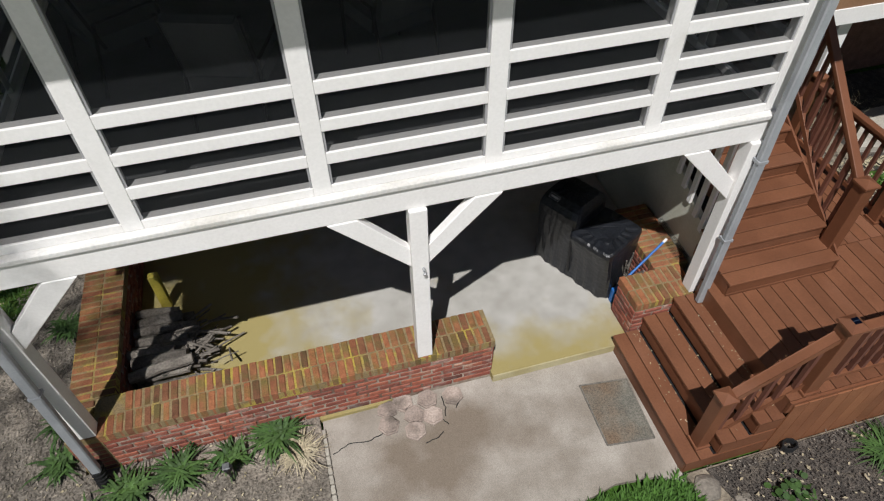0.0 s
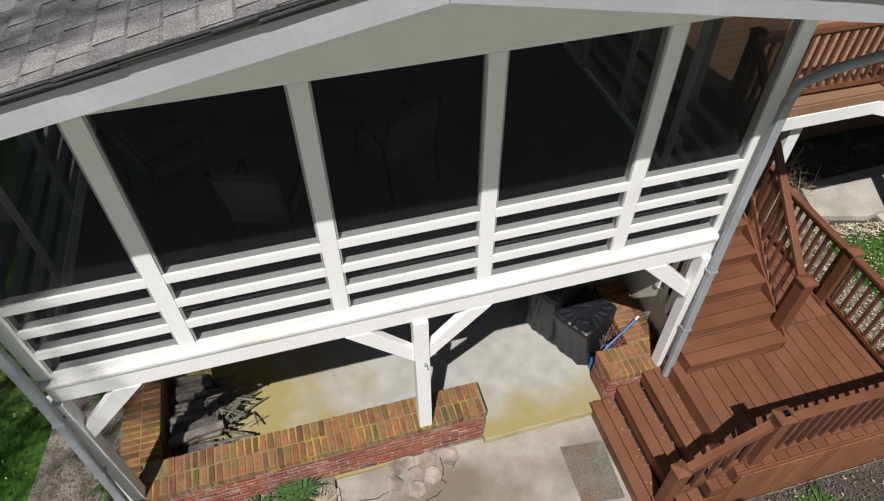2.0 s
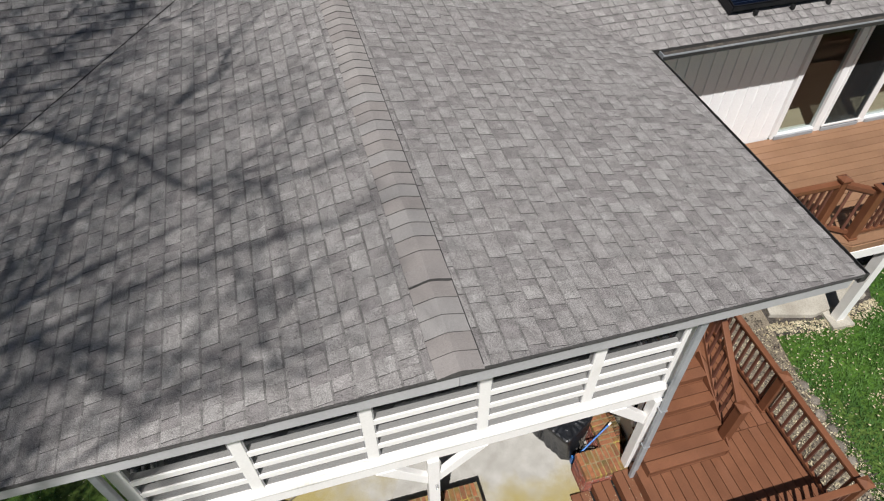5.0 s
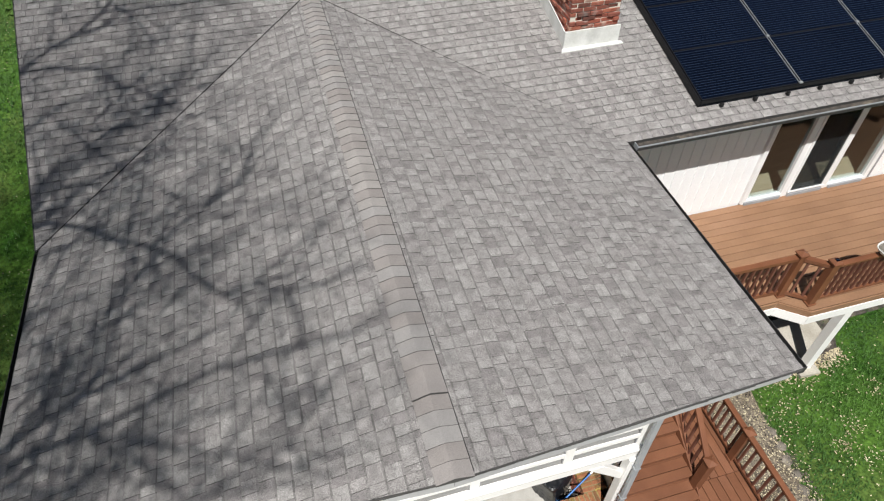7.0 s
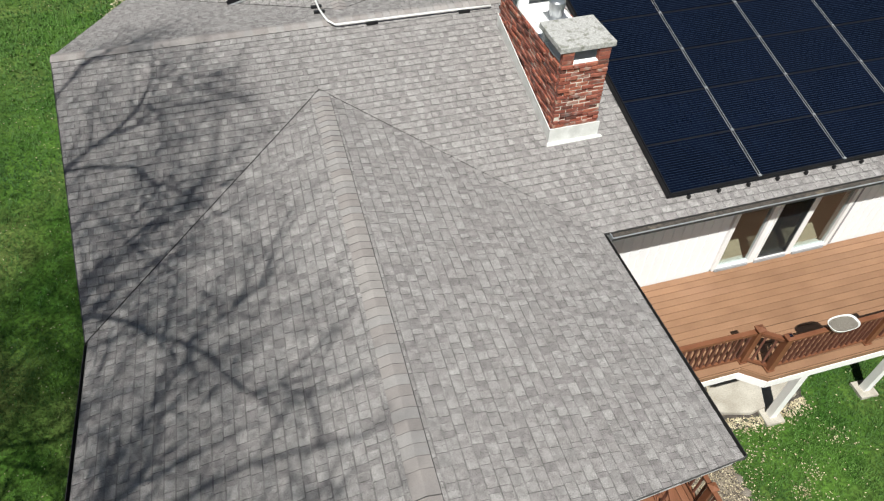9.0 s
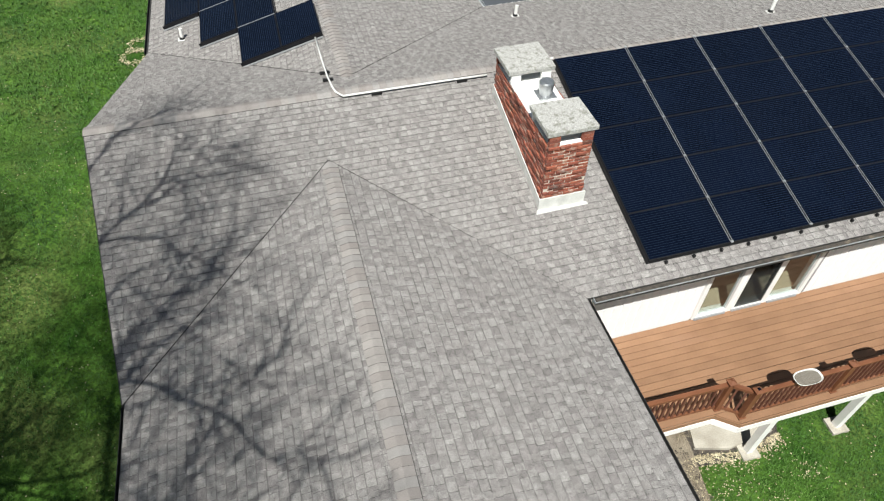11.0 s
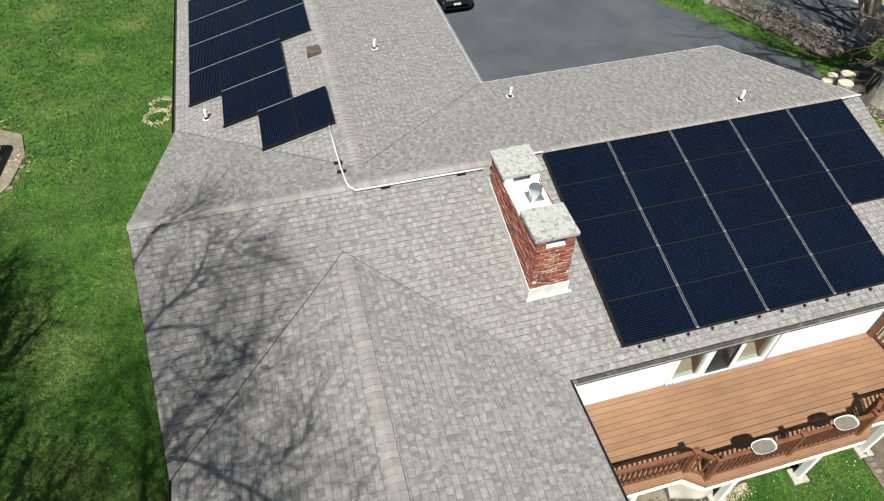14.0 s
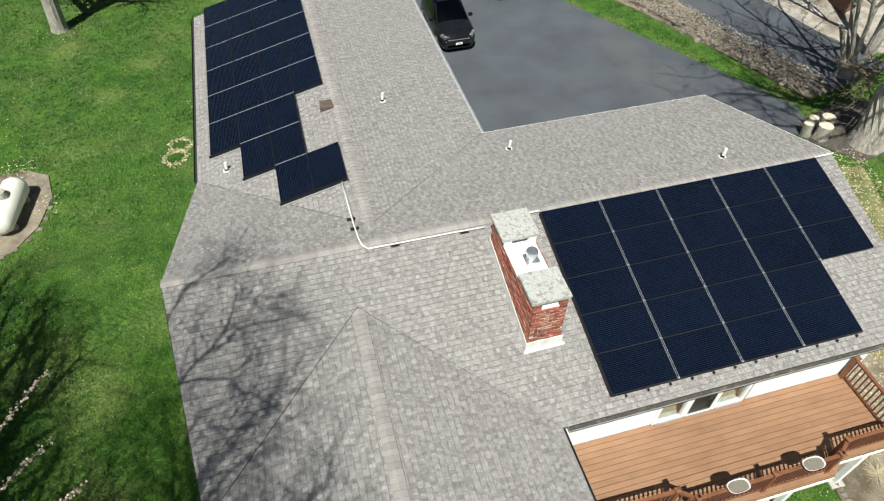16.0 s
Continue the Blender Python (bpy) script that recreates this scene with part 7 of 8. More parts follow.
bare_tree(-9.6, -5.2,
          [((-9.3, -4.6, 11.0), (0.3, 0.9, 0.8), 7.0, 0.085), ((-9.1, -4.3, 14.0), (-0.3, 0.7, 1.0), 6.0, 0.07), ((-9.0, -4.2, 16.0), (-0.5, 0.2, 1.0), 5.0, 0.06), ((-9.3, -4.8, 8.0), (-0.2, 0.9, 0.7), 6.5, 0.085), ((-8.9, -4.1, 12.5), (0.2, 1.0, 0.55), 7.0, 0.07), ((-9.1, -4.3, 10.0), (0.75, 0.1, 0.85), 6.5, 0.06), ((-9.2, -4.4, 9.0), (0.9, 0.5, 0.75), 7.0, 0.07), ((-9.2, -4.4, 12.0), (0.7, 0.6, 0.9), 7.0, 0.06), ((-9.0, -4.2, 13.0), (0.9, 0.1, 0.6), 6.0, 0.055), ((-9.0, -4.3, 13.5), (0.95, -0.3, 0.5), 6.5, 0.06), ((-9.0, -4.2, 15.5), (0.6, 0.7, 0.8), 6.0, 0.055)],
          [((-9.6, -5.2, -0.1), 0.46), ((-9.5, -5.0, 3.0), 0.36), ((-9.35, -4.7, 7.0), 0.31), ((-9.2, -4.4, 11.0), 0.25), ((-9.0, -4.2, 15.0), 0.17), ((-8.9, -4.0, 19.0), 0.06)],
          "tall bare tree on the sunny side of the porch", 71, west, 4,
          [(((-9.1, -4.3, 12.2), (-7.6, -1.6, 13.2), (-5.9, -1.0, 13.7), (-4.6, -2.0, 13.9), (-3.8, -3.1, 14.1), (-2.8, -3.5, 14.4)), 0.078),
           (((-4.6, -2.0, 13.9), (-4.0, -1.8, 14.1), (-3.4, -1.4, 14.2), (-3.0, -1.0, 14.3)), 0.036),
           (((-9.0, -4.2, 13.0), (-7.6, 0.2, 14.0), (-6.3, 1.5, 14.3), (-5.2, 2.5, 14.5), (-4.6, 2.5, 14.6), (-3.2, 2.5, 14.5)), 0.062),
           (((-5.2, 2.5, 14.5), (-4.9, 3.2, 14.7), (-4.2, 3.1, 14.7), (-3.3, 3.1, 14.7)), 0.036),
           (((-6.3, 1.5, 14.3), (-5.3, 1.4, 14.3), (-4.7, 0.9, 14.1), (-3.8, 0.0, 14.1)), 0.045),
           (((-7.6, -0.8, 13.6), (-5.9, 0.7, 14.1), (-5.0, -0.3, 13.8), (-4.0, -1.7, 14.1)), 0.048),
           (((-7.6, 0.2, 14.0), (-6.4, 3.1, 14.7), (-5.9, 3.8, 14.9), (-5.2, 4.1, 15.0)), 0.05),
           (((-7.6, -1.6, 13.2), (-6.1, -0.9, 13.7), (-5.0, 0.2, 14.0), (-3.6, 1.0, 14.2)), 0.045),
           (((-9.0, -4.2, 12.8), (-6.8, -4.6, 13.3), (-5.8, -4.0, 13.6), (-5.2, -3.0, 13.8), (-4.7, -2.5, 13.9)), 0.05),
           (((-9.0, -4.3, 11.6), (-7.4, -5.9, 12.4), (-6.3, -5.7, 12.9), (-5.3, -4.9, 13.4)), 0.03),
           (((-9.0, -4.3, 10.5), (-7.4, -4.6, 11.3), (-6.0, -4.0, 11.8), (-5.2, -3.4, 12.1), (-4.6, -2.6, 12.4)), 0.036),
           (((-9.4, -4.8, 6.5), (-8.2, -3.9, 7.3), (-7.2, -3.0, 8.0), (-6.4, -1.8, 8.6)), 0.11),
           (((-9.4, -4.8, 7.5), (-8.4, -3.0, 8.3), (-7.6, -1.4, 9.0), (-6.9, 0.2, 9.6)), 0.11),
           (((-9.4, -4.8, 5.5), (-8.3, -4.2, 6.2), (-7.3, -3.6, 7.0), (-6.6, -2.9, 7.6)), 0.10),
           (((-9.0, -4.3, 12.4), (-7.0, -5.4, 13.0), (-5.45, -4.9, 13.7), (-4.75, -4.4, 13.9)), 0.028),
           (((-9.0, -4.3, 12.4), (-6.8, -6.0, 13.2), (-5.2, -5.5, 13.8), (-4.2, -5.3, 14.1), (-3.6, -5.2, 14.3)), 0.05)])
bare_tree(-14.5, 0.5,
          [((-14.3, 0.6, 7.0), (0.9, 0.2, 0.8), 7.0, 0.120), ((-14.3, 0.6, 8.5), (0.3, 0.9, 0.8), 6.5, 0.108), ((-14.2, 0.7, 9.5), (0.8, -0.5, 0.9), 6.0, 0.090), ((-14.2, 0.7, 11.0), (0.6, 0.6, 1.0), 6.0, 0.084), ((-14.3, 0.6, 6.0), (-0.4, 0.8, 0.8), 6.0, 0.096)],
          [((-14.5, 0.5, -0.1), 0.5), ((-14.4, 0.6, 4.0), 0.36), ((-14.2, 0.7, 9.0), 0.25), ((-14.0, 0.8, 14.0), 0.08)],
          "tall bare tree at the edge of the side lawn", 72, west, 3,
          [(((-14.3, 0.6, 8.0), (-13.2, 2.6, 9.6), (-11.9, 4.0, 11.0), (-10.7, 4.9, 12.2)), 0.24), (((-14.3, 0.6, 8.5), (-13.2, 2.4, 9.2), (-12.2, 4.0, 10.0), (-11.5, 5.5, 11.0)), 0.18), (((-14.3, 0.6, 6.0), (-13.0, 0.0, 7.0), (-11.6, -0.4, 8.0), (-10.4, -0.2, 9.0)), 0.18), (((-14.2, 0.7, 8.5), (-13.4, 3.4, 10.2), (-12.6, 5.4, 11.4), (-11.8, 6.8, 12.4)), 0.24), (((-14.2, 0.7, 9.0), (-13.8, 3.0, 10.6), (-13.3, 5.2, 11.6), (-12.8, 7.4, 12.4)), 0.24), (((-14.2, 0.7, 10.0), (-14.4, 3.4, 11.8), (-14.0, 5.8, 13.0), (-13.4, 8.0, 13.8)), 0.22), (((-14.2, 0.7, 8.0), (-13.4, 2.6, 9.6), (-12.6, 3.8, 10.8), (-11.8, 4.6, 11.6)), 0.20)])
bare_tree(-13.2, -3.2,
          [((-12.9, -2.6, 8.5), (0.1, 0.9, 0.7), 6.5, 0.12), ((-12.7, -2.2, 11.5), (0.1, 0.8, 0.8), 6.0, 0.11), ((-12.6, -2.0, 13.0), (-0.3, 0.9, 0.9), 5.5, 0.10), ((-12.8, -2.4, 9.0), (-0.6, 0.8, 0.7), 6.0, 0.12)],
          [((-13.2, -3.2, -0.1), 0.50), ((-13.1, -3.0, 4.0), 0.36), ((-12.8, -2.4, 10.0), 0.24), ((-12.6, -2.0, 15.0), 0.12), ((-12.5, -1.8, 18.0), 0.05)],
          "tall bare tree beyond the west lawn", 79, lambda q: q.x < -8.5 and west(q), 3,
          [(((-12.8, -2.4, 10.0), (-13.0, 0.6, 11.6), (-12.6, 3.6, 12.8), (-12.0, 6.0, 13.6)), 0.22)])
bare_tree(-10.9, 30.6,
          [((-10.5, 30.2, 5.2), (0.9, 0.4, 0.9), 6.0, 0.2), ((-10.5, 30.2, 5.5), (-0.9, 0.2, 0.9), 6.0, 0.2), ((-10.5, 30.2, 6.5), (0.1, 0.9, 1.0), 6.0, 0.18), ((-10.5, 30.2, 7.5), (0.6, -0.2, 1.0), 5.0, 0.15), ((-10.5, 30.2, 7.0), (-0.5, -0.5, 1.0), 5.0, 0.15)],
          [((-10.85, 30.6, 2.0), 0.52), ((-10.8, 30.5, 2.5), 0.38), ((-10.6, 30.3, 4.5), 0.32), ((-10.5, 30.2, 7.0), 0.26), ((-10.4, 30.2, 10.0), 0.1)],
          "large bare tree with pale trunk on the back lawn", 73, depth=3)
bare_tree(21.3, 12.9,
          [((20.9, 12.8, 5.6), (-0.3, 0.8, 1.0), 5.0, 0.2), ((21.0, 12.8, 6.4), (0.8, -0.3, 0.9), 5.0, 0.2), ((21.0, 12.8, 7.0), (0.2, 0.6, 1.0), 5.0, 0.18), ((21.2, 12.75, 8.5), (0.5, 0.1, 1.0), 5.0, 0.18)],
          [((21.1, 12.75, 2.0), 0.78), ((21.0, 12.75, 2.8), 0.52), ((20.85, 12.8, 4.5), 0.44), ((21.0, 12.8, 7.0), 0.38), ((21.6, 12.6, 11.0), 0.2)],
          "broad old tree with furrowed grey bark beside the lane", 74, depth=2)
bare_tree(23.4, 17.1,
          [((23.4 + 0.1 * i, 17.1 + 0.06 * (i % 3), 2.4), (-0.50 + 0.13 * i, 0.10 * (i % 3 - 1), 1.0), 12.0 + (i % 3), 0.10) for i in range(7)],
          [((23.5, 17.1, 1.9), 0.42), ((23.5, 17.1, 2.3), 0.34), ((23.5, 17.15, 2.9), 0.22)],
          "many-stemmed bare tree shading the lane", 75, lambda q: q.z > 7.5 or abs(q.x - 23.2) + abs(q.y - 17.1) < 2.4, depth=2)
bare_tree(25.6, 18.1,
          [((25.6, 18.2, 6.0), (-0.4, 0.5, 1.0), 6.5, 0.12), ((25.5, 18.2, 7.5), (0.3, 0.6, 1.0), 6.5, 0.12)],
          [((25.7, 18.1, 1.9), 0.26), ((25.6, 18.2, 6.0), 0.2), ((25.3, 18.3, 12.0), 0.06)],
          "slender pale bare tree beside the lane", 76, lambda q: q.z > 6.8, depth=3)
# the crown stands clear of the drive's open view
def east(q):
    return q.z > 8.5 and 0.964 * (q.x + 0.5) - 0.266 * (q.y + 2.3) > 0.76 * (0.674 * (0.266 * (q.x + 0.5) + 0.964 * (q.y + 2.3)) + 0.738 * (17.9 - q.z)) + 0.4


bare_tree(21.5, 3.6,
          [((20.6, 5.2, 15.0), (-0.8, 0.7, 0.05), 8.5, 0.14), ((20.6, 5.4, 16.0), (-0.9, 0.8, 0.10), 9.0, 0.14), ((20.7, 5.2, 14.0), (-0.5, 0.9, 0.05), 8.0, 0.14), ((20.5, 5.6, 17.0), (-0.8, 0.9, 0.10), 8.0, 0.12), ((20.6, 5.4, 15.5), (-0.9, 0.45, 0.15), 8.0, 0.12)],
          [((21.5, 3.6, -0.1), 0.46), ((21.3, 3.9, 4.0), 0.36), ((20.9, 4.7, 10.0), 0.27), ((20.6, 5.4, 16.0), 0.14), ((20.5, 5.7, 19.0), 0.05)],
          "tall bare tree at the east end of the house", 78, east, 3)
for i in range(6):
    rock(12.40 + 0.02 * (i % 2), 2.15 - 0.17 * i, (0.11, 0.09, 0.07), 120 + i, "flat tan stone edging a bed by the deck end", "lawn edging stones")
r = random.Random(8)
bush = thing("twiggy_bush", (21.6, 14.2, 2.2), "bare reddish twiggy bush with a few yellow leaves", "bush")
bm = bmesh.new()
for _ in range(26):
    a = r.uniform(2.0, 4.6)
    grow(bm, (21.5 + r.gauss(0, 0.15), 14.0 + r.gauss(0, 0.2), 4.2 + r.uniform(-0.6, 0.6)), (math.cos(a), math.sin(a) * 0.6 + 0.3, r.uniform(-0.5, 0.5)), r.uniform(0.9, 1.8), 0.025, 1, r, lambda q: True)
tagged(part("branchwork", bm, TWIG, bush), kind="stuff")
bm = bmesh.new()
for _ in range(60):
    c = Vector((21.6 + r.gauss(0, 0.35), 14.4 + r.gauss(0, 0.35), 4.6 + r.gauss(0, 0.3)))
    bmesh.ops.create_circle(bm, cap_ends=True, segments=5, radius=r.uniform(0.03, 0.07), matrix=Matrix.Translation(c) @ Euler((r.uniform(0, 3), r.uniform(0, 3), 0)).to_matrix().to_4x4())
part("leaves", bm, surface("yellow_leaf", (0.42, 0.40, 0.06), (0.55, 0.50, 0.10), 4, 0.7, 0.0, 40), bush, "yellow-green leaves")
bm = bmesh.new()
for _ in range(14):
    grow(bm, (r.uniform(6.2, 7.4), r.uniform(2.6, 3.3), -0.08), (r.gauss(0, 0.5), -0.6 + r.gauss(0, 0.4), 1.0), r.uniform(0.4, 0.8), 0.008, 1, r, lambda q: True)
tagged(whole("dry_shrub", bm, DRY, "dry pale stems of a dead shrub under the deck", "shrub", kind="stuff"))

# budding branch tips that reach out beside the roof
def budding(pts, seed):
    r = random.Random(seed)
    b = thing("budding_branch", pts[0], "thin branch with pale pink buds", "branch", "budding branches")
    part("stem", tube(pts, [0.014, 0.011, 0.008, 0.004], 5), TWIG, b)
    bm = bmesh.new()
    for _ in range(60):
        k = r.uniform(0.5, 2.95)
        i = int(k)
        c = Vector(pts[i]).lerp(Vector(pts[i + 1]), k - i) + Vector((r.gauss(0, 0.02), r.gauss(0, 0.02), r.gauss(0, 0.02)))
        bmesh.ops.create_icosphere(bm, subdivisions=1, radius=r.uniform(0.008, 0.02), matrix=Matrix.Translation(c))
    tagged(part("buds", bm, BLOSSOM, b, "pale pink buds"), kind="stuff")


for i, (a, b) in enumerate((((-4.6, 2.0, 11.2), (-3.86, 2.75, 11.55)), ((-4.9, 1.6, 10.6), (-3.95, 2.2, 11.0)), ((-4.8, 1.2, 10.2), (-3.7, 1.75, 10.6)))):
    a, b = Vector(a), Vector(b)
    budding([tuple(a), tuple(a.lerp(b, 0.35) + Vector((0, 0, 0.05))), tuple(a.lerp(b, 0.7) + Vector((0, 0, 0.04))), tuple(b)], 90 + i)

# ---- shingles ----
def clip(poly, halfplanes):
    for (px, py), (nx, ny) in halfplanes:
        out = []
        for i in range(len(poly)):
            a, b = poly[i - 1], poly[i]
            da, db = (a[0] - px) * nx + (a[1] - py) * ny, (b[0] - px) * nx + (b[1] - py) * ny
            if (da >= 0) != (db >= 0):
                t = da / (da - db)
                out.append((a[0] + (b[0] - a[0]) * t, a[1] + (b[1] - a[1]) * t))
            if db >= 0:
                out.append(b)
        poly = out
        if len(poly) < 3:
            return []
    return poly


def halves(outline):
    area = sum(a[0] * b[1] - b[0] * a[1] for a, b in zip(outline, outline[1:] + outline[:1]))
    o = outline if area > 0 else outline[::-1]
    return [(a, (-(b[1] - a[1]), b[0] - a[0])) for a, b in zip(o, o[1:] + o[:1])]


TABS = {}
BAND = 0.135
# black cut edges, which also draw the shade lines beside the tabs
TAR = surface("cut_asphalt_edge_and_shade", (0.05, 0.048, 0.047), (0.075, 0.072, 0.07), 9, 0.95, 0.2, 80)


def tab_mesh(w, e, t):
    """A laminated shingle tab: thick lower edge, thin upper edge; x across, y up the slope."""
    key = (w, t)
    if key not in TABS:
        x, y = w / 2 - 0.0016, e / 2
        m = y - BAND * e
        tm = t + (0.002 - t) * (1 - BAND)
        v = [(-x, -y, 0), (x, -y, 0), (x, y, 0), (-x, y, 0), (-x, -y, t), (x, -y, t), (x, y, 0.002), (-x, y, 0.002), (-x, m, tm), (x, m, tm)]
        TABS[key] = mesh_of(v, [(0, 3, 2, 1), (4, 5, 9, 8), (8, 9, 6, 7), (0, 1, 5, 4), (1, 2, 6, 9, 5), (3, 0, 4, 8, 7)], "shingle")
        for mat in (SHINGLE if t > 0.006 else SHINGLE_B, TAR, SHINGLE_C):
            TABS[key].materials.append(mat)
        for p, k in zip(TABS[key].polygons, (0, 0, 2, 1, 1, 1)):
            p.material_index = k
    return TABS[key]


def shingle_field(parent, outline, z, up, eave, seed, near=None, e=0.142):
    """Courses of tabs over one roof plane. up: plan direction up the slope; eave: a plan point on the lowest line. near: the stretch of plan laid piece by piece."""
    r = random.Random(seed)
    ux, uy = up
    ax, ay = -uy, ux
    sl = math.hypot(1, (z(eave[0] + ux * 0.01, eave[1] + uy * 0.01) - z(*eave)) / 0.01)
    run = e / sl
    hp = halves(outline)
    us = [(x - eave[0]) * ax + (y - eave[1]) * ay for x, y in outline]
    vmax = max((x - eave[0]) * ux + (y - eave[1]) * uy for x, y in outline)
    vmin = min((x - eave[0]) * ux + (y - eave[1]) * uy for x, y in outline)
    vs, fs, sides, tops, count = [], [], [], [], 0
    origin = base(parent)
    k = math.floor(vmin / run) - 1
    while k * run < vmax:
        v0, v1 = k * run, (k + 1) * run
        u = min(us) - r.uniform(0, 0.3)
        thick = False
        while u < max(us):
            w = r.choice((0.08, 0.10, 0.12, 0.14, 0.17)) if thick else r.choice((0.06, 0.08, 0.10, 0.13, 0.16))
            t = 0.0100 if thick else 0.0050
            thick = not thick
            rect = [(eave[0] + ax * a + ux * b, eave[1] + ay * a + uy * b) for a, b in ((u + 0.0016, v0), (u + w - 0.0016, v0), (u + w - 0.0016, v1), (u + 0.0016, v1))]
            u += w
            poly = clip(rect, hp)
            if not poly:
                continue
            cx, cy = sum(p[0] for p in rect) / 4, sum(p[1] for p in rect) / 4
            wholetab = len(poly) == 4 and all(abs(p[0] - q[0]) + abs(p[1] - q[1]) < 1e-6 for p, q in zip(sorted(poly), sorted(rect)))
            if near and wholetab and count < 290 and near[0] < cx < near[1] and near[2] < cy < near[3]:
                count += 1
                sx = Vector((-ax, -ay, z(cx - ax * 0.01, cy - ay * 0.01) * 100 - z(cx, cy) * 100)).normalized()
                sy = Vector((ux, uy, (z(cx + ux * 0.01, cy + uy * 0.01) - z(cx, cy)) * 100)).normalized()
                m = Matrix((sx, sy, sx.cross(sy))).transposed().to_4x4()
                m.translation = (cx, cy, z(cx, cy) - 0.006)
                piece("shingle", tab_mesh(w, e, t), SHINGLE, parent, m)
                continue
            b0 = len(vs)
            n = len(poly)
            for x, y in poly:
                vs.append((x - origin.x, y - origin.y, z(x, y) - 0.006 - origin.z))
            for x, y in poly:
                f = (((x - eave[0]) * ux + (y - eave[1]) * uy) - v0) / run
                vs.append((x - origin.x, y - origin.y, z(x, y) - 0.006 + t * (1 - f) + 0.002 * f - origin.z))
            fs.append([b0 + n + i for i in range(n)])
            low = [abs(((x - eave[0]) * ux + (y - eave[1]) * uy) - v0) < 1e-4 for x, y in poly]
            cut = [round(((x - eave[0]) * ax + (y - eave[1]) * ay) - u, 3) for x, y in poly]
            cut = [c if c in (-0.002, round(0.0016 - w, 3)) else None for c in cut]
            sides += [0 if t > 0.006 else 2] + [1 if low[i] and low[(i + 1) % n] or cut[i] is not None and cut[i] == cut[(i + 1) % n] else 2 for i in range(n)]
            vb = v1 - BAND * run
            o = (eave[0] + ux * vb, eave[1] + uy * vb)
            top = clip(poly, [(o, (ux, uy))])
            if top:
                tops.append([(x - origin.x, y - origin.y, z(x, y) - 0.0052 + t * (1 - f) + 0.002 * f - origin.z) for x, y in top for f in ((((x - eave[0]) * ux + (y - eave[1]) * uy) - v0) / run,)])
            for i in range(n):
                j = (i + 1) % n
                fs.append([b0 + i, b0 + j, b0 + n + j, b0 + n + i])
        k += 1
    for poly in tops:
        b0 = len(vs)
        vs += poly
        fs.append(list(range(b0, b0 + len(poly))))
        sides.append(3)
    me = mesh_of(vs, fs, "shingle_field")
    bm = bmesh.new()
    bm.from_mesh(me)
    bmesh.ops.recalc_face_normals(bm, faces=bm.faces)
    bmesh.ops.reverse_faces(bm, faces=[f for f in bm.faces if f.normal.z < -0.5 and len(f.verts) > 2])
    bm.to_mesh(me)
    bm.free()
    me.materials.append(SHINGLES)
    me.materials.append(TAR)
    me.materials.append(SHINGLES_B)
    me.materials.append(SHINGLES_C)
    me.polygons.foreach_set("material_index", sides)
    ob = new("shingle_field", me)
    ob.parent = parent
    return tagged(ob, kind="stuff")


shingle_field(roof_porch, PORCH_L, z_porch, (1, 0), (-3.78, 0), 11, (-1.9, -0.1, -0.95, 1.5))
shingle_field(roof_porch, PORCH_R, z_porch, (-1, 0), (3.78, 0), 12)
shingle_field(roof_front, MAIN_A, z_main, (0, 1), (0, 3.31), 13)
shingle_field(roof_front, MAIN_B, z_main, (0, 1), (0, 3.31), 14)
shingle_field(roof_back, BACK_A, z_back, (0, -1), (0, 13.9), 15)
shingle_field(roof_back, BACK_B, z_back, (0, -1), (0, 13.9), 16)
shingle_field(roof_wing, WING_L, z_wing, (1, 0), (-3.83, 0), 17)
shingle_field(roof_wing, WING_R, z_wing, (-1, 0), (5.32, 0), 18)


def cap_mesh(kl, kr, w=0.15, e=0.15, t=0.007):
    v = []
    for y, d in ((-e / 2, t), (e / 2 + 0.02, 0.003)):
        v += [(-w, y, -kl * w - 0.012), (-w, y, -kl * w + d), (-w * 0.3, y, -kl * w * 0.3 + d + 0.004), (0, y, d + 0.002), (w * 0.3, y, -kr * w * 0.3 + d + 0.004), (w, y, -kr * w + d), (w, y, -kr * w - 0.012)]
    f = [(i, i + 1, i + 8, i + 7) for i in range(6)] + [tuple(range(6, -1, -1)), tuple(range(7, 14))]
    me = mesh_of(v, f, "ridge_cap")
    bm = bmesh.new()
    bm.from_mesh(me)
    bmesh.ops.recalc_face_normals(bm, faces=bm.faces)
    bm.to_mesh(me)
    bm.free()
    me.materials.append(CAPS)
    me.materials.append(TAR)
    for p in me.polygons:
        p.material_index = int(len(p.vertices) > 4 or p.index in (0, 5))
    return me


CAPS = recolour(surface("ridge_cap_shingle", (0.265, 0.250, 0.243), (0.312, 0.297, 0.289), 1.5, 0.93, 0.5, 230, fine_mix=0.35, spec=0.2, bdist=0.004), [(0.0, (1, 1, 1)), (0.25, (0.92, 0.885, 0.87)), (0.5, (1.06, 1.04, 1.02)), (0.75, (0.96, 0.93, 0.92))])
me = cap_mesh(KP, KP, 0.148)
y = -0.965
i = 0
while y < 7.0:
    tilt = -1.8
    lift2 = 0.004
    if i == 5:
        tilt, lift2 = -5.0, 0.016
    piece("ridge_cap", me, CAPS, roof_porch, pose(0, y, 5.95 + lift2, tilt, rng.uniform(-0.4, 0.4), rng.uniform(-0.8, 0.8)))
    y += 0.143
    i += 1
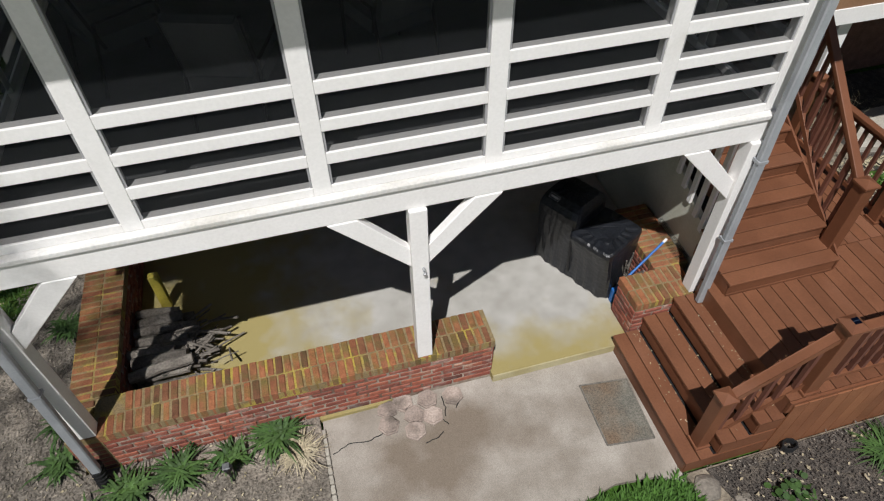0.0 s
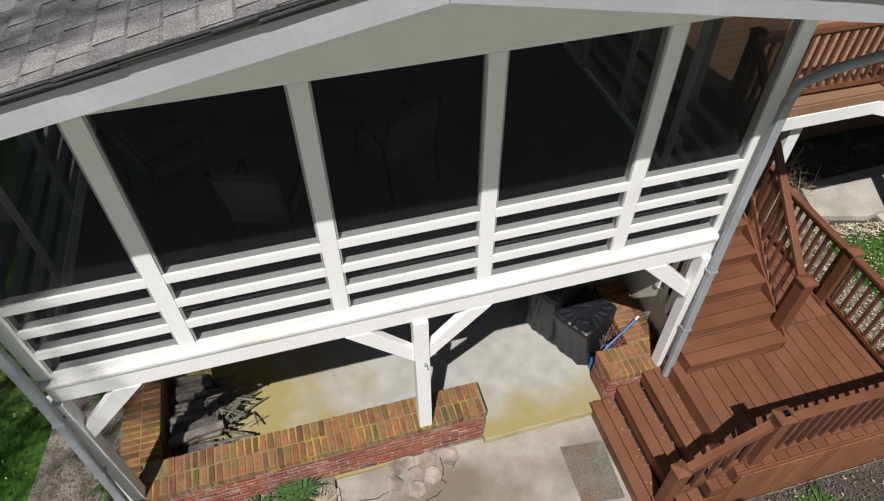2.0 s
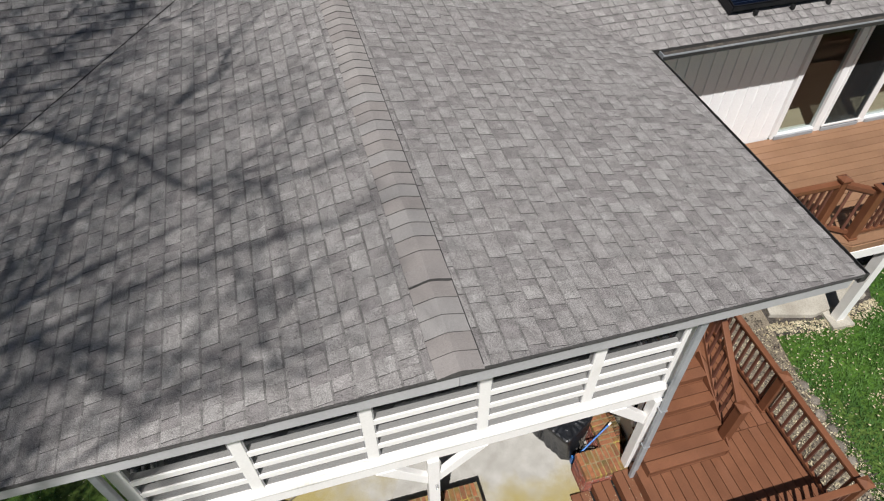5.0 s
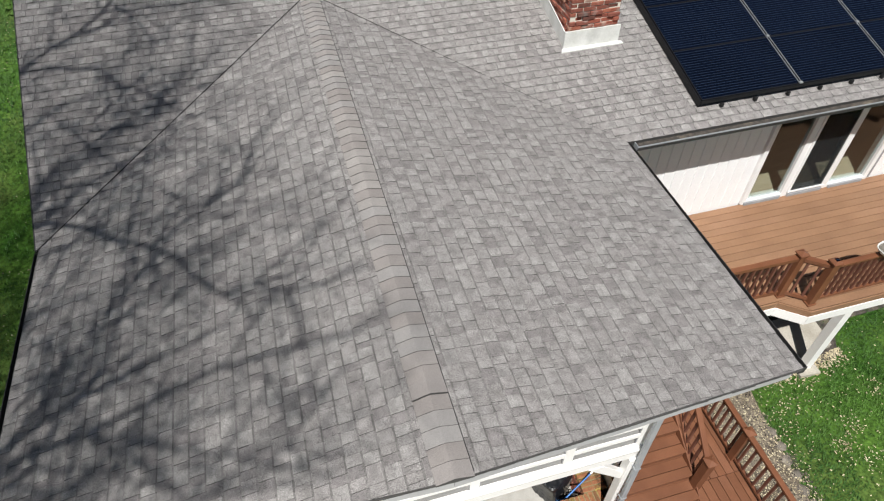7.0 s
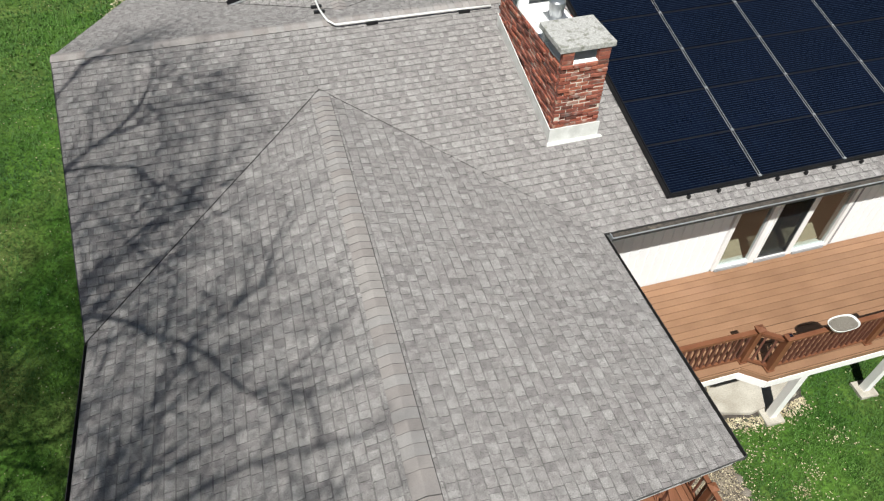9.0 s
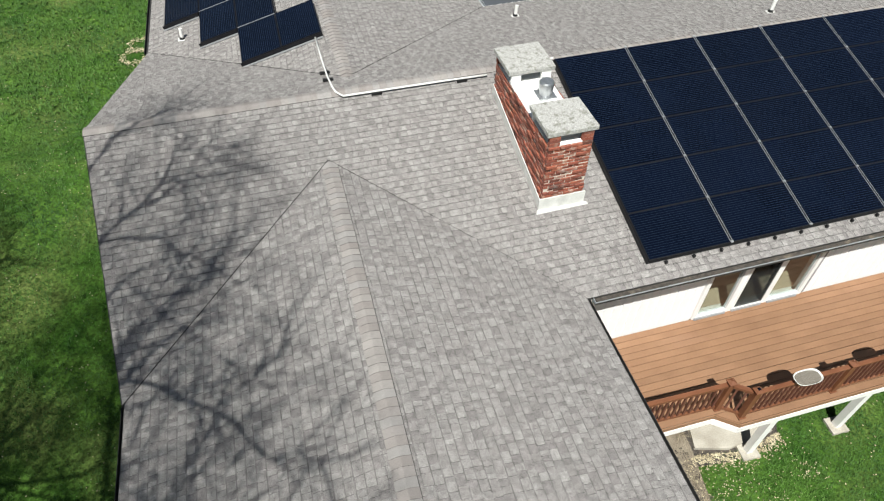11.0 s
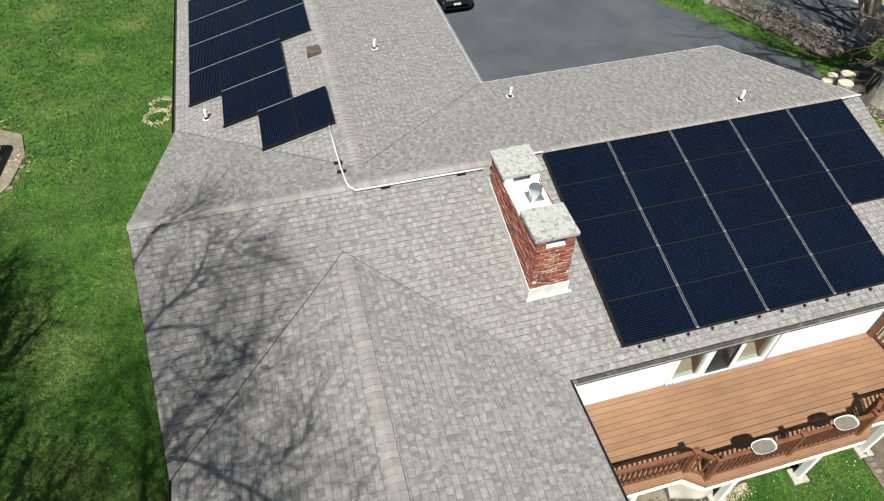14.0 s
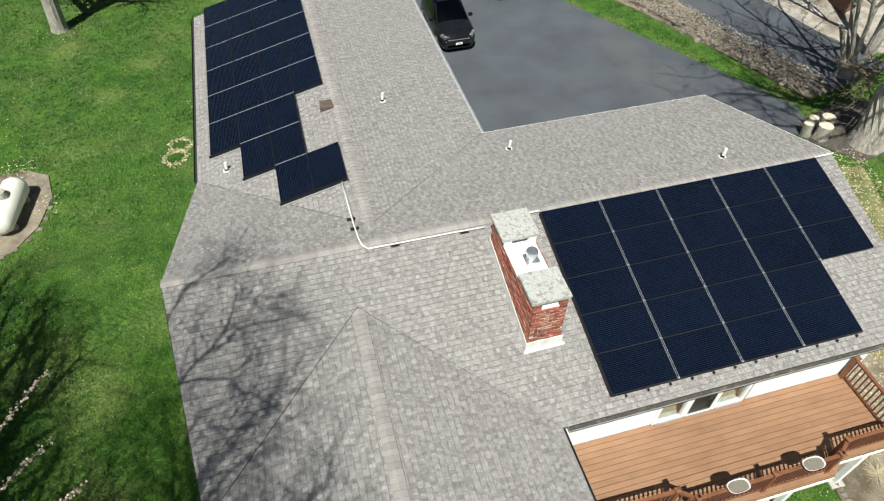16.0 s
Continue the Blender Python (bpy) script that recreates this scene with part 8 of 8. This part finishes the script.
me = cap_mesh(KM, KB, 0.14)
x = -4.3
while x < 14.05:
    piece("ridge_cap", me, CAPS, roof_front, pose(x, 8.67, 6.36, 0, 0, -90) @ pose(0, 0, 0, -1.8))
    x += 0.143
me = cap_mesh(KWL, KWR, 0.14)
y = 9.55
while y < 24.8:
    piece("ridge_cap", me, CAPS, roof_wing, pose(WX, y, 6.145, -1.8))
    y += 0.143

# closed valleys: a narrow dark bar drawn in for the shaded crease where two slopes meet
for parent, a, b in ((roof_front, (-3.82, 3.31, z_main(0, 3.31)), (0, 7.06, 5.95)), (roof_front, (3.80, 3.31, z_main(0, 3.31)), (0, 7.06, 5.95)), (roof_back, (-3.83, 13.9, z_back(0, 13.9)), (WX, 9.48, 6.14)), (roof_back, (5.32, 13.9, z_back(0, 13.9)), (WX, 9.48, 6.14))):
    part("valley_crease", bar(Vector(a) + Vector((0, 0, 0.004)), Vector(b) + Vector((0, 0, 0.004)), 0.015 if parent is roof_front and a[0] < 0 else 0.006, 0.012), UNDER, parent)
# dark bar laid on the slope for the shaded gap beside the caps
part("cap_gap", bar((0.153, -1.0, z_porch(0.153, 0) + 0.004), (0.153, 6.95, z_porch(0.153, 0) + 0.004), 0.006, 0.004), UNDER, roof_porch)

# ragged shingle ends that overhang the gable
r = random.Random(77)
for s in (-1, 1):
    a, b = Vector((0, -1.027, 0)), Vector((s * 3.79, -0.499, 0))
    d = (b - a).normalized()
    out = Vector((d.y, -d.x, 0)) * (1 if s > 0 else -1)
    bm = bmesh.new()
    u = 0.02
    while u < (b - a).length - 0.1:
        L = r.uniform(0.12, 0.42)
        for layer in (0.0, -0.014):
            o = out * r.uniform(0.0, 0.011)
            p, q = a + d * u + o, a + d * min(u + L, (b - a).length) + o
            bar((p.x, p.y, z_porch(p.x, 0) + layer - r.uniform(0.008, 0.016)), (q.x, q.y, z_porch(q.x, 0) + layer - r.uniform(0.008, 0.016)), 0.03, 0.007, bm=bm)
        u += L
    tagged(part("ragged_shingle_ends", bm, TAR, roof_porch, "dark ragged shingle ends"), kind="stuff")
